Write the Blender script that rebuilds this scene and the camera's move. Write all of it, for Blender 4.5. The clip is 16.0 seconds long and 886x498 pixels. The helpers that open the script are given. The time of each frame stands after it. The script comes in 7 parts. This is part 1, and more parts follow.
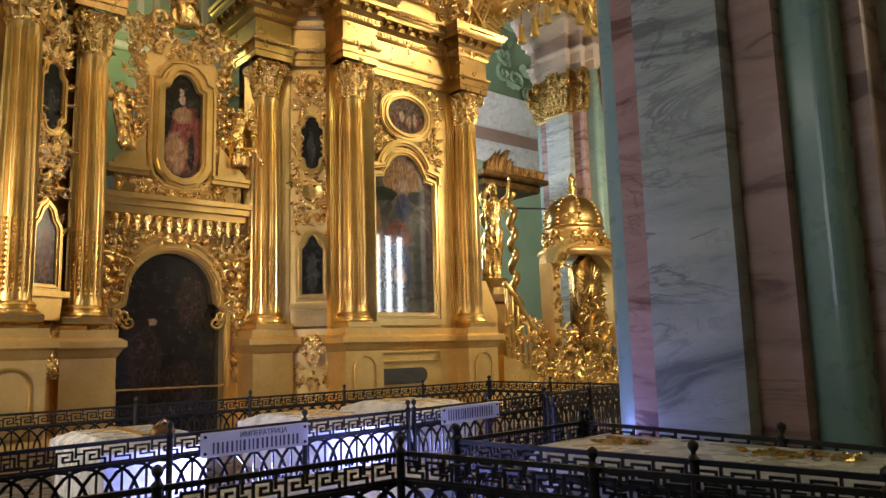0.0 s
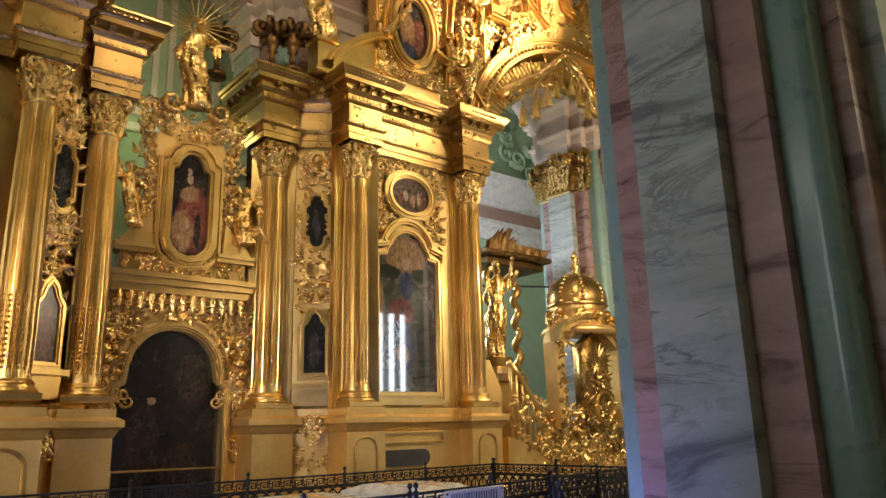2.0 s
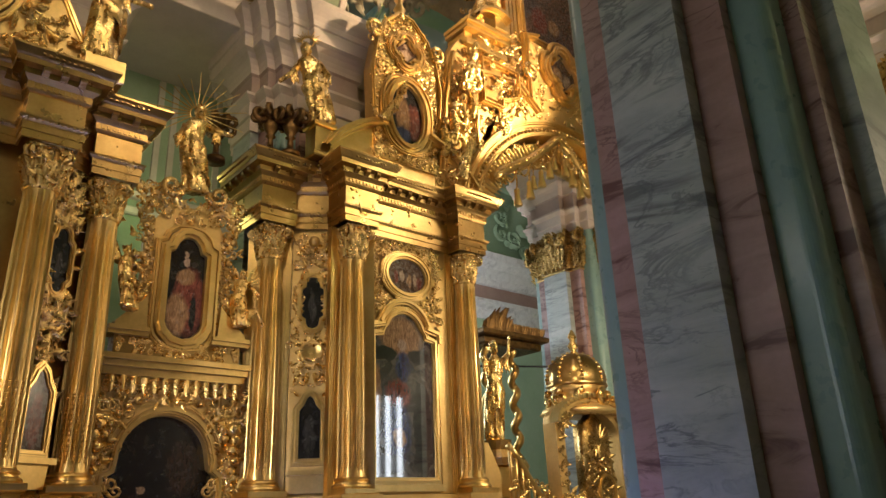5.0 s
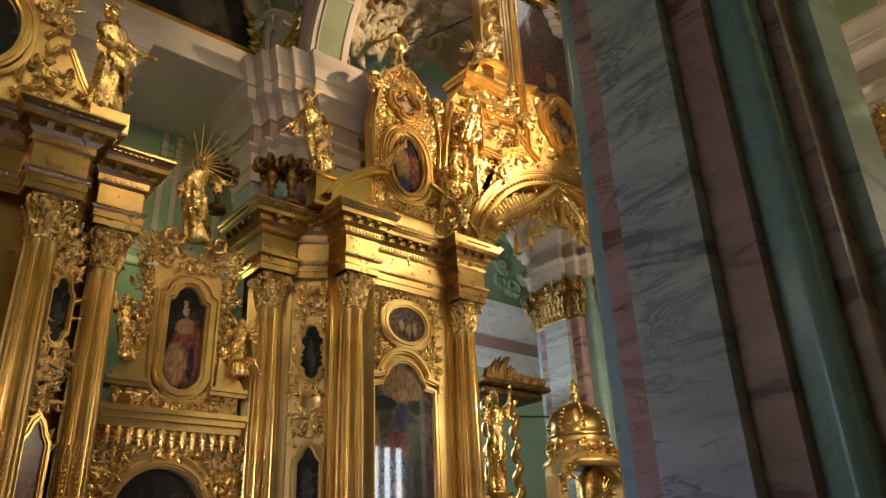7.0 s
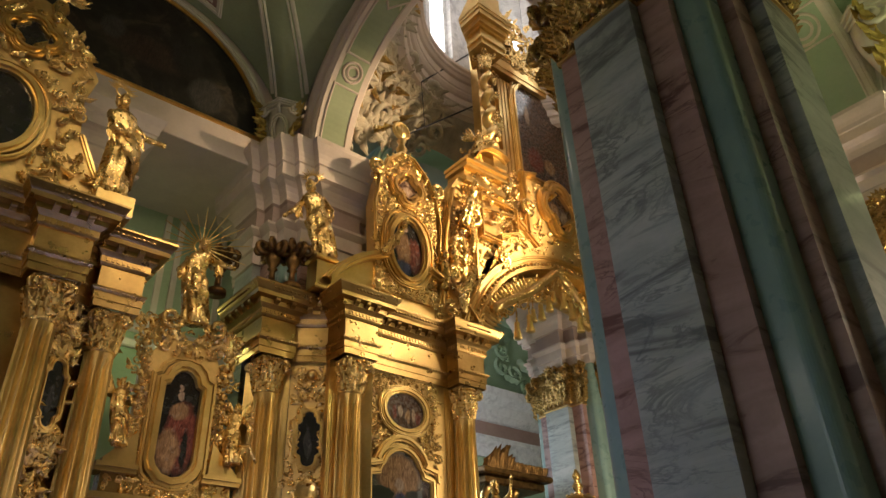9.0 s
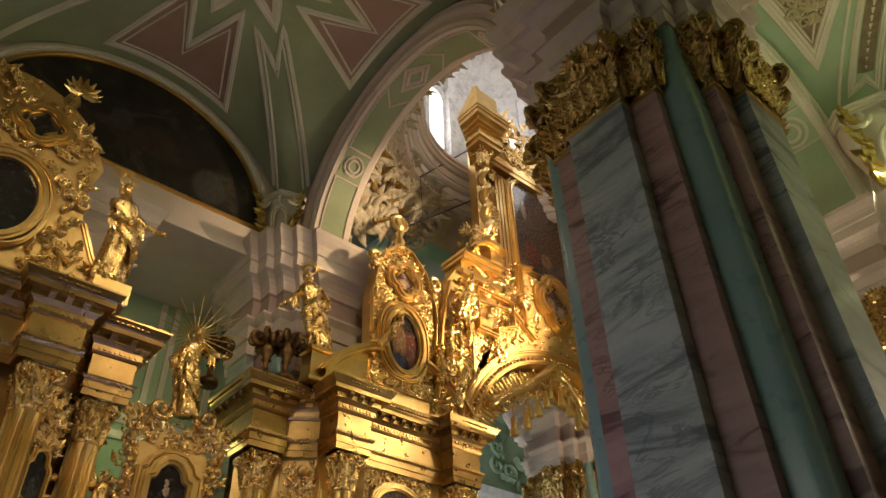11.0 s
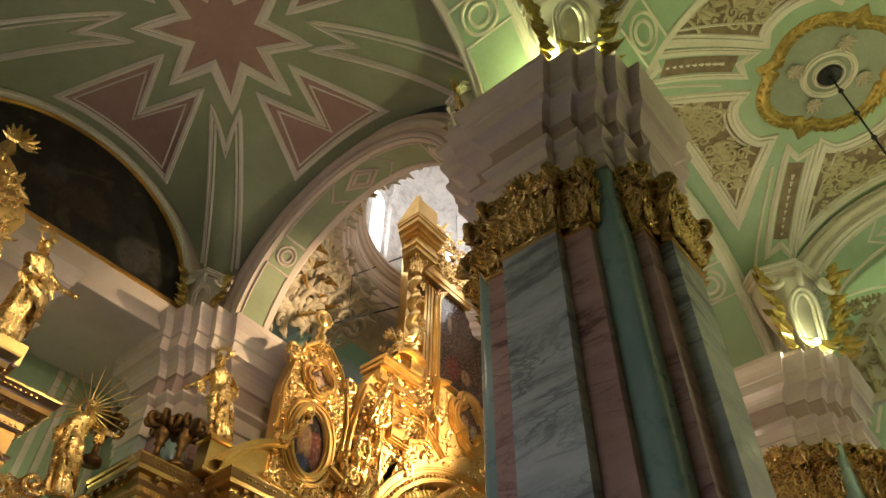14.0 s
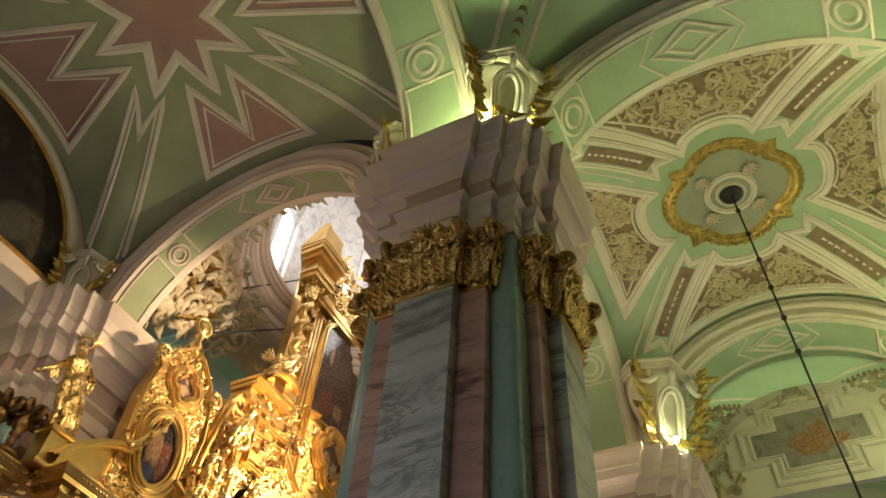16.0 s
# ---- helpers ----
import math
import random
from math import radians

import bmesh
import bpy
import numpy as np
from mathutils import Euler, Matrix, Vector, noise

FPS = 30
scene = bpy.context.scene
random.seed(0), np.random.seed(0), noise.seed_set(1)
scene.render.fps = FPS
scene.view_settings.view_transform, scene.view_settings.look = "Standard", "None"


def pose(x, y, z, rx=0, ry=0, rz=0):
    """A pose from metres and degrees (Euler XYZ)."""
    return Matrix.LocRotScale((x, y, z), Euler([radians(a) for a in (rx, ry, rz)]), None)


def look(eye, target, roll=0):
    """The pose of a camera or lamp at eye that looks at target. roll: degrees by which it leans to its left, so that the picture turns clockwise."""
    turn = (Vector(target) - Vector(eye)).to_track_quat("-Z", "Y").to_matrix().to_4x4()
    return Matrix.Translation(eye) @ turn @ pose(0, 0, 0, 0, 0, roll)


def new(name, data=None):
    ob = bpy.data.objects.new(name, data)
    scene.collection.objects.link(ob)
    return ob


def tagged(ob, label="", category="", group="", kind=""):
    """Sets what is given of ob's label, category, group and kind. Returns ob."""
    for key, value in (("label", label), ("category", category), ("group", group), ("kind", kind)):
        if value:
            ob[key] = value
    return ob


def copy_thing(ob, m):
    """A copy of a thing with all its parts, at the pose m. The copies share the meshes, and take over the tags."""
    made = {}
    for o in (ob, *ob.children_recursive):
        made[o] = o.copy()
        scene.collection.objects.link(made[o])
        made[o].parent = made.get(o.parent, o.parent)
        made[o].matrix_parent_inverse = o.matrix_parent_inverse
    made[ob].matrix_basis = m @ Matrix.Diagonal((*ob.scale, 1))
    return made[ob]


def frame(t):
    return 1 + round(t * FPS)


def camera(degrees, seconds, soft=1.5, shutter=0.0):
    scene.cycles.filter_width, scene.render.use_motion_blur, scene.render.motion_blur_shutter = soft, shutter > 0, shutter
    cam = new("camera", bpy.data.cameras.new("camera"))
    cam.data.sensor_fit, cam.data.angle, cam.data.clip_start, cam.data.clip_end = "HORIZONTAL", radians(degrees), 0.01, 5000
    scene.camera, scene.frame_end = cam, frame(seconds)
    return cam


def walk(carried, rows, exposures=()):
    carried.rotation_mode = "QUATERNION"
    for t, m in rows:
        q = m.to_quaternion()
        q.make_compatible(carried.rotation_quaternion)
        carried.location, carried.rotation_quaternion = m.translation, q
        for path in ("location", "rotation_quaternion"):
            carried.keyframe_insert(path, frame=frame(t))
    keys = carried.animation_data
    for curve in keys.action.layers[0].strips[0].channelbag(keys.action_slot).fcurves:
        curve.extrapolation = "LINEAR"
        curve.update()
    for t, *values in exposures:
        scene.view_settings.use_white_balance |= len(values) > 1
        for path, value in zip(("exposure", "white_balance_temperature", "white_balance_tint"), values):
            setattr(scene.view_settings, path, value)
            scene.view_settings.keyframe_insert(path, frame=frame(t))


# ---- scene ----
cam = camera(62.7, 16.0)
EYE = (0.0, 0.0, 1.65)
# seconds, tilt, roll and heading in degrees; the camera stands and turns up, then to the right
TURNS = [
    (0.0, 97.85, 1.61, -40.00), (0.5, 99.84, 1.62, -39.92), (1.0, 101.14, 1.48, -39.91), (1.5, 102.59, 1.58, -39.82),
    (2.0, 103.99, 1.46, -39.76), (2.5, 105.19, 1.18, -39.89), (3.0, 106.45, 1.49, -39.85), (3.5, 107.79, 1.73, -39.77),
    (4.0, 108.69, 1.94, -39.79), (6.5, 113.03, 2.21, -39.85), (7.0, 114.10, 2.26, -39.82), (7.5, 115.25, 2.15, -39.86),
    (8.0, 116.50, 2.19, -39.81), (8.5, 117.78, 1.95, -39.94), (9.0, 120.72, 1.96, -39.96), (11.5, 129.24, 1.42, -40.81),
    (12.0, 130.61, 1.59, -40.93), (12.5, 131.70, 1.52, -41.30), (13.0, 132.94, 1.01, -42.11), (13.5, 134.52, -0.21, -44.87),
    (14.0, 136.34, -0.84, -50.19), (14.5, 137.73, -1.50, -54.62), (15.0, 138.47, -1.41, -56.21), (15.5, 139.79, -1.60, -58.47),
    (16.0, 140.10, -3.14, -63.99)]
# the camera drifts a few centimetres to its right while it turns at the end
DRIFT = {15.0: 0.02, 15.5: 0.04, 16.0: 0.07}
walk(cam, [(t, pose(EYE[0] + 0.5 * DRIFT.get(t, 0), EYE[1] - 0.86 * DRIFT.get(t, 0), EYE[2], rx, ry, rz)) for t, rx, ry, rz in TURNS],
     [(0.0, 0.9), (2.0, 0.85), (4.0, 0.6), (6.5, 0.3), (9.0, 0.16), (11.5, 0.3), (12.5, 0.42), (14.0, 0.65), (16.0, 0.82)])

# ---------------------------------------------------------------- light
world = bpy.data.worlds.new("world")
scene.world = world
world.use_nodes = True
wn = world.node_tree.nodes
sky = wn.new("ShaderNodeTexSky")
sky.sky_type, sky.sun_disc, sky.sun_elevation, sky.sun_rotation = "NISHITA", False, radians(35), radians(200)
wn["Background"].inputs["Strength"].default_value = 0.12
world.node_tree.links.new(sky.outputs[0], wn["Background"].inputs["Color"])


def lamp(name, kind, m, power, colour, size=0.3, spread=None, size_y=None):
    data = bpy.data.lights.new(name, kind)
    data.energy, data.color = power, colour
    if kind == "AREA":
        data.size = size
        if size_y:
            data.shape, data.size_y = "RECTANGLE", size_y
        if spread:
            data.spread = radians(spread)
    else:
        data.shadow_soft_size = size
    if kind == "SPOT":
        data.spot_size, data.spot_blend = radians(spread or 60), 0.6
    ob = new(name, data)
    ob.matrix_world = m
    return ob


WARM, COOL, BLUE, GREENISH = (1.0, 0.80, 0.54), (0.86, 0.93, 1.0), (0.30, 0.34, 1.0), (0.93, 1.0, 0.45)
# unseen lamps for daylight of the tall windows, with two added fills in the sanctuary
lamp("window_light", "AREA", look((-2.4, 9.0, 3.2), (8.0, 13.0, 2.2)), 85, (1.0, 0.93, 0.84), 1.5, 100, 4.0)
# added fill panels standing free behind the screen, at no window
lamp("window_light", "AREA", look((15.0, 18.5, 9.0), (18.0, 23.5, 9.5)), 380, (0.97, 0.97, 1.0), 2.0, None, 6.0)
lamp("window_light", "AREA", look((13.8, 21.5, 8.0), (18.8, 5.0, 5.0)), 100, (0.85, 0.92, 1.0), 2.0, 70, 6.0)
for wx in (23.9, 24.7, 25.5):
    lamp("window_light", "AREA", look((wx, -8.1, 5.8), (wx, 10.0, 5.8)), 30, (0.86, 0.93, 1.0), 0.36, None, 5.0)
lamp("window_light", "AREA", look((-2.5, 4.7, 4.4), (8.0, 4.2, 4.4)), 11, (0.88, 0.97, 1.0), 1.5, 90, 4.0)
# floodlights that stand on the cornices and light the screen
lamp("floodlight", "SPOT", look((17.2, 5.9, 14.1), (12.6, 13.0, 14.6)), 6400, (1.0, 0.71, 0.41), 0.25, 52)
lamp("floodlight", "SPOT", look((16.9, 2.3, 14.2), (9.6, 13.0, 3.6)), 1050, WARM, 0.25, 48)
lamp("floodlight", "SPOT", look((6.2, 5.9, 14.1), (5.9, 13.4, 9.9)), 470, (1.0, 0.76, 0.50), 0.25, 64)
lamp("floodlight", "SPOT", look((-2.0, 5.6, 13.9), (3.4, 13.2, 8.4)), 520, WARM, 0.25, 66)
lamp("floodlight", "SPOT", look((10.4, 5.6, 14.1), (16.8, 13.8, 3.5)), 1150, WARM, 0.25, 40)
# chandelier of the nave, out of view; the other three points are added fill
lamp("chandelier_light", "POINT", pose(13.5, -1.25, 7.2), 160, WARM, 0.6)
lamp("chandelier_light", "POINT", pose(16.6, 8.2, 6.4), 640, WARM, 0.5)
lamp("chandelier_light", "POINT", pose(-1.2, 6.1, 6.6), 34, (1.0, 0.9, 0.76), 0.5)
lamp("chandelier_light", "POINT", pose(2.7, 9.4, 12.6), 72, WARM, 0.5)
# added green fill hanging in the recess behind the screen
lamp("cornice_light", "POINT", pose(5.2, 17.0, 9.2), 20, GREENISH, 0.15)
# daylight in the drum of the dome
lamp("dome_light", "AREA", pose(13.6, 10.3, 28.3), 75, (1.0, 0.90, 0.87), 4.0)
# uplights on the cornices; the last hangs free in the far aisle as added fill
lamp("cornice_light", "POINT", pose(6.68, 2.28, 14.05), 55, GREENISH, 0.06)
lamp("cornice_light", "POINT", pose(6.35, 3.15, 13.98), 110, GREENISH, 0.06)
lamp("cornice_light", "POINT", pose(10.0, 2.35, 13.98), 60, GREENISH, 0.06)
lamp("cornice_light", "POINT", pose(17.2, 2.2, 13.7), 36, GREENISH, 0.08)
lamp("cornice_light", "POINT", pose(17.7, -4.7, 14.05), 125, GREENISH, 0.2)
lamp("cornice_light", "POINT", pose(9.6, -4.7, 14.05), 95, GREENISH, 0.2)
lamp("cornice_light", "POINT", pose(22.5, -1.2, 14.6), 140, GREENISH, 0.3)
# cold lamps by the tombs
lamp("tomb_light", "POINT", pose(3.3, 4.85, 0.4), 22, BLUE, 0.1)
lamp("tomb_light", "POINT", pose(5.9, 5.75, 0.3), 30, BLUE, 0.1)
lamp("tomb_light", "POINT", pose(3.3, 7.75, 0.35), 75, BLUE, 0.08)
lamp("tomb_light", "POINT", pose(5.6, 7.95, 0.35), 45, BLUE, 0.08)

# ---------------------------------------------------------------- materials


def ramp(nt, fac, stops):
    n = nt.nodes.new("ShaderNodeValToRGB")
    e = n.color_ramp.elements
    while len(e) < len(stops):
        e.new(0.5)
    for el, (p, c) in zip(e, stops):
        el.position, el.color = p, (*c, 1)
    nt.links.new(fac, n.inputs[0])
    return n.outputs[0]


def tex(nt, kind, scale, detail=4, rough=0.55, distortion=0.0, stretch=None):
    co = nt.nodes.new("ShaderNodeTexCoord").outputs["Object"]
    if stretch:
        mp = nt.nodes.new("ShaderNodeMapping")
        mp.inputs["Scale"].default_value = stretch
        mp.inputs["Rotation"].default_value = (0.5, 0.3, 0.4)
        nt.links.new(co, mp.inputs[0])
        co = mp.outputs[0]
    n = nt.nodes.new("ShaderNodeTexNoise" if kind == "noise" else "ShaderNodeTexVoronoi" if kind == "voronoi" else "ShaderNodeTexWave")
    n.inputs["Scale"].default_value = scale
    if kind != "voronoi":
        n.inputs["Detail"].default_value = detail
    if kind == "noise":
        n.inputs["Roughness"].default_value, n.inputs["Distortion"].default_value = rough, distortion
    if kind == "wave":
        n.inputs["Distortion"].default_value = distortion
    nt.links.new(co, n.inputs["Vector"])
    return n.outputs[0]


def material(name, stops, scale=3.0, metallic=0.0, rough=(0.5, 0.7), bump=0.0, bump_scale=40.0, distortion=0.0, stretch=None,
             fine=0.12, coat=0.0, detail=5):
    m = bpy.data.materials.new(name)
    m.use_nodes = True
    nt = m.node_tree
    b = nt.nodes["Principled BSDF"]
    base = ramp(nt, tex(nt, "noise", scale, detail, 0.6, distortion, stretch), stops)
    if fine:
        mix = nt.nodes.new("ShaderNodeMix")
        mix.data_type, mix.blend_type = "RGBA", "MULTIPLY"
        mix.inputs["Factor"].default_value = 1.0
        g = ramp(nt, tex(nt, "noise", scale * 14, 3), [(0.3, (1 - fine,) * 3), (0.7, (1, 1, 1))])
        nt.links.new(base, mix.inputs["A"])
        nt.links.new(g, mix.inputs["B"])
        base = mix.outputs["Result"]
    nt.links.new(base, b.inputs["Base Color"])
    r = ramp(nt, tex(nt, "noise", scale * 3.1, 4), [(0.35, (rough[0],) * 3), (0.65, (rough[1],) * 3)])
    nt.links.new(r, b.inputs["Roughness"])
    b.inputs["Metallic"].default_value = metallic
    b.inputs["Coat Weight"].default_value = coat
    b.inputs["Coat Roughness"].default_value = 0.12
    if bump:
        bp = nt.nodes.new("ShaderNodeBump")
        bp.inputs["Strength"].default_value, bp.inputs["Distance"].default_value = bump, 0.02
        nt.links.new(tex(nt, "noise", bump_scale, 4), bp.inputs["Height"])
        nt.links.new(bp.outputs[0], b.inputs["Normal"])
    return m


def glow(name, colour, strength):
    m = bpy.data.materials.new(name)
    m.use_nodes = True
    b = m.node_tree.nodes["Principled BSDF"]
    b.inputs["Base Color"].default_value = (*colour, 1)
    b.inputs["Emission Color"].default_value = (*colour, 1)
    b.inputs["Emission Strength"].default_value = strength
    return m


GOLD = material("gilded_wood", [(0.25, (0.64, 0.415, 0.135)), (0.55, (0.88, 0.61, 0.24)), (0.8, (0.95, 0.72, 0.345))], 1.3, 1.0, (0.28, 0.34), 0.04, 110, fine=0.08)
OLD_GOLD = material("worn_gilding", [(0.25, (0.36, 0.22, 0.07)), (0.55, (0.54, 0.35, 0.13)), (0.8, (0.66, 0.45, 0.19))], 1.1, 1.0, (0.27, 0.33), 0.05, 100, fine=0.1)
FRIEZE = material("dull_pink_stucco", [(0.3, (0.40, 0.30, 0.26)), (0.7, (0.48, 0.37, 0.32))], 1.0, 0, (0.55, 0.75), 0.08, 25, fine=0.06)
CARVED = material("gilded_carving", [(0.25, (0.62, 0.37, 0.11)), (0.55, (0.90, 0.62, 0.24)), (0.8, (0.99, 0.78, 0.40))], 3.0, 1.0, (0.20, 0.38), 0.2, 60, fine=0.2)
MATTE_GOLD = material("matt_gilding", [(0.3, (0.69, 0.45, 0.15)), (0.7, (0.87, 0.62, 0.265))], 1.2, 0.85, (0.42, 0.56), 0.08, 110, fine=0.10)
BRONZE = material("dark_bronze", [(0.3, (0.10, 0.055, 0.02)), (0.7, (0.30, 0.17, 0.06))], 6, 0.9, (0.35, 0.5), 0.3, 50)
MARBLE = material("grey_marble", [(0.36, (0.16, 0.18, 0.18)), (0.44, (0.36, 0.40, 0.39)), (0.6, (0.46, 0.50, 0.48)), (0.8, (0.55, 0.57, 0.54))],
                  0.75, 0, (0.34, 0.48), 0, 40, 1.6, (0.35, 0.35, 1.9), 0.06, 0.06, 7)
PINK_MARBLE = material("pink_marble", [(0.36, (0.16, 0.07, 0.06)), (0.43, (0.36, 0.21, 0.19)), (0.62, (0.45, 0.27, 0.24)), (0.8, (0.50, 0.33, 0.30))],
                       1.1, 0, (0.34, 0.48), 0, 40, 1.5, (0.4, 0.4, 1.8), 0.08, 0.05, 7)
TEAL = material("teal_paint", [(0.3, (0.20, 0.32, 0.30)), (0.7, (0.25, 0.38, 0.35))], 1.2, 0, (0.25, 0.4), 0.05, 30, fine=0.05, coat=0.2)
STUCCO = material("pinkish_stucco", [(0.3, (0.60, 0.50, 0.44)), (0.7, (0.70, 0.60, 0.53))], 1.0, 0, (0.55, 0.75), 0.08, 25, fine=0.06)
CREAM = material("cream_stucco", [(0.3, (0.62, 0.58, 0.48)), (0.7, (0.72, 0.69, 0.60))], 1.2, 0, (0.6, 0.8), 0.08, 25, fine=0.06)
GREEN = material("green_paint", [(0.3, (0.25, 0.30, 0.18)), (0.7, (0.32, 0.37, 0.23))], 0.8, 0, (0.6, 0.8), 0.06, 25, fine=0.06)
# lighter copy of the green; brightness of lit bays is part of its colour
LIT_GREEN = material("lit_green_paint", [(0.3, (0.31, 0.44, 0.28)), (0.7, (0.39, 0.51, 0.35))], 0.8, 0, (0.6, 0.8), 0.06, 25, fine=0.06)
PINK = material("pink_paint", [(0.3, (0.32, 0.20, 0.165)), (0.7, (0.39, 0.26, 0.215))], 0.9, 0, (0.6, 0.8), 0.06, 25, fine=0.08)
OCHRE = material("ochre_paint", [(0.35, (0.17, 0.115, 0.065)), (0.65, (0.27, 0.20, 0.125))], 3.0, 0, (0.6, 0.8), 0.2, 12, fine=0.15)
PLASTER = material("grey_plaster_relief", [(0.3, (0.40, 0.35, 0.26)), (0.7, (0.62, 0.54, 0.41))], 2.5, 0, (0.6, 0.8), 0.3, 18, fine=0.15)
IRON = material("black_iron", [(0.3, (0.012, 0.012, 0.014)), (0.7, (0.03, 0.03, 0.035))], 8, 0.3, (0.35, 0.5), 0.1, 60)
TOMB = material("white_marble", [(0.35, (0.55, 0.54, 0.53)), (0.5, (0.74, 0.73, 0.71)), (0.8, (0.80, 0.79, 0.77))], 1.6, 0, (0.2, 0.35), 0, 30, 1.2, fine=0.05)
PLATE = material("engraved_plate", [(0.3, (0.72, 0.70, 0.65)), (0.7, (0.82, 0.80, 0.76))], 4, 0.1, (0.3, 0.45), 0, fine=0.1)
DARK = material("dark_oil_paint", [(0.35, (0.006, 0.006, 0.007)), (0.65, (0.022, 0.018, 0.016))], 2.5, 0, (0.15, 0.3), 0.1, 20, fine=0.3, coat=0.4)
CANVAS = material("brown_oil_paint", [(0.3, (0.035, 0.018, 0.012)), (0.5, (0.09, 0.045, 0.028)), (0.75, (0.15, 0.085, 0.05))], 3.5, 0, (0.18, 0.35), 0.1, 20, 1.5, fine=0.3, coat=0.4)
SLATE = material("grey_oil_paint", [(0.3, (0.035, 0.03, 0.027)), (0.5, (0.09, 0.08, 0.07)), (0.75, (0.2, 0.18, 0.155))], 3.0, 0, (0.06, 0.12), 0, 20, 1.5, fine=0.3, coat=1.0)
ROBE = material("red_brown_oil_paint", [(0.3, (0.09, 0.02, 0.018)), (0.55, (0.24, 0.07, 0.05)), (0.8, (0.38, 0.18, 0.10))], 5.0, 0, (0.2, 0.35), 0.1, 20, 2.0, (3, 1, 1), 0.3, 0.3)
OCHRE_ROBE = material("ochre_oil_paint", [(0.3, (0.22, 0.11, 0.05)), (0.6, (0.46, 0.27, 0.14)), (0.8, (0.55, 0.38, 0.22))], 5.0, 0, (0.2, 0.35), 0.1, 20, 2.0, (3, 1, 1), 0.3, 0.3)
BLUE_ROBE = material("blue_oil_paint", [(0.3, (0.02, 0.025, 0.06)), (0.7, (0.07, 0.08, 0.16))], 5.0, 0, (0.2, 0.35), 0.1, 20, 2.0, (3, 1, 1), 0.3, 0.3)
PALE = material("pale_oil_paint", [(0.3, (0.36, 0.24, 0.16)), (0.7, (0.52, 0.38, 0.27))], 6.0, 0, (0.2, 0.35), 0.1, 20, fine=0.2, coat=0.3)
STONE = material("stone_floor", [(0.3, (0.13, 0.11, 0.10)), (0.7, (0.24, 0.21, 0.19))], 1.5, 0, (0.2, 0.4), 0.05, 20, fine=0.15)
GREY = material("dark_grey_enamel", [(0.3, (0.05, 0.05, 0.05)), (0.7, (0.08, 0.08, 0.08))], 4, 0, (0.4, 0.55))
PLAIN_WALL = material("pale_wall_paint", [(0.3, (0.40, 0.42, 0.36)), (0.7, (0.48, 0.50, 0.44))], 0.7, 0, (0.6, 0.8), 0.05, 20, fine=0.05)
LAMP_GLASS = glow("lit_lamp", (1.0, 0.97, 0.85), 14.0)
DAYLIGHT = glow("bright_window_pane", (1.0, 0.97, 0.95), 2.5)
MURAL = material("darkened_wall_painting", [(0.35, (0.006, 0.006, 0.005)), (0.55, (0.018, 0.016, 0.012)), (0.72, (0.10, 0.075, 0.05))], 0.8, 0, (0.4, 0.6), 0.1, 20, 1.8, fine=0.4, detail=8)


def veins(m, scale, colour, width, stretch, depth=0.8):
    """Thin dark veins where a drawn-out noise crosses its middle value."""
    nt = m.node_tree
    b = nt.nodes["Principled BSDF"]
    base = b.inputs["Base Color"].links[0].from_socket
    line = ramp(nt, tex(nt, "noise", scale, 9, 0.62, 1.2, stretch), [(0.5 - width, (0, 0, 0)), (0.5, (1, 1, 1)), (0.5 + width * 0.6, (0, 0, 0))])
    patch = ramp(nt, tex(nt, "noise", scale * 0.6, 3, 0.5), [(0.42, (0, 0, 0)), (0.62, (depth,) * 3)])
    mul = nt.nodes.new("ShaderNodeMath")
    mul.operation = "MULTIPLY"
    nt.links.new(line, mul.inputs[0])
    nt.links.new(patch, mul.inputs[1])
    mix = nt.nodes.new("ShaderNodeMix")
    mix.data_type = "RGBA"
    mix.inputs["B"].default_value = (*colour, 1)
    nt.links.new(mul.outputs[0], mix.inputs["Factor"])
    nt.links.new(base, mix.inputs["A"])
    nt.links.new(mix.outputs["Result"], b.inputs["Base Color"])


veins(MARBLE, 0.8, (0.10, 0.12, 0.13), 0.035, (0.5, 0.5, 1.8))
veins(MARBLE, 2.0, (0.17, 0.20, 0.20), 0.03, (0.5, 0.5, 1.6), 0.6)
veins(PINK_MARBLE, 1.1, (0.10, 0.04, 0.04), 0.035, (0.5, 0.5, 1.8))
veins(TOMB, 1.6, (0.40, 0.40, 0.41), 0.03, (1, 1, 1), 0.5)
SLATE.node_tree.nodes["Principled BSDF"].inputs["Coat IOR"].default_value = 2.0
SLATE.node_tree.nodes["Principled BSDF"].inputs["Coat Roughness"].default_value = 0.03

PAINT = {"red_brown_oil_paint": ((0.05, 0.012, 0.012), (0.30, 0.085, 0.055)), "ochre_oil_paint": ((0.12, 0.06, 0.03), (0.48, 0.28, 0.14)), "blue_oil_paint": ((0.012, 0.015, 0.04), (0.07, 0.08, 0.17)),
         "pale_oil_paint": ((0.20, 0.12, 0.08), (0.52, 0.38, 0.27)), "grey_oil_paint": ((0.02, 0.02, 0.02), (0.07, 0.065, 0.06)), "brown_oil_paint": ((0.010, 0.007, 0.006), (0.055, 0.032, 0.022)),
         "dark_oil_paint": ((0.005, 0.005, 0.006), (0.02, 0.018, 0.016))}


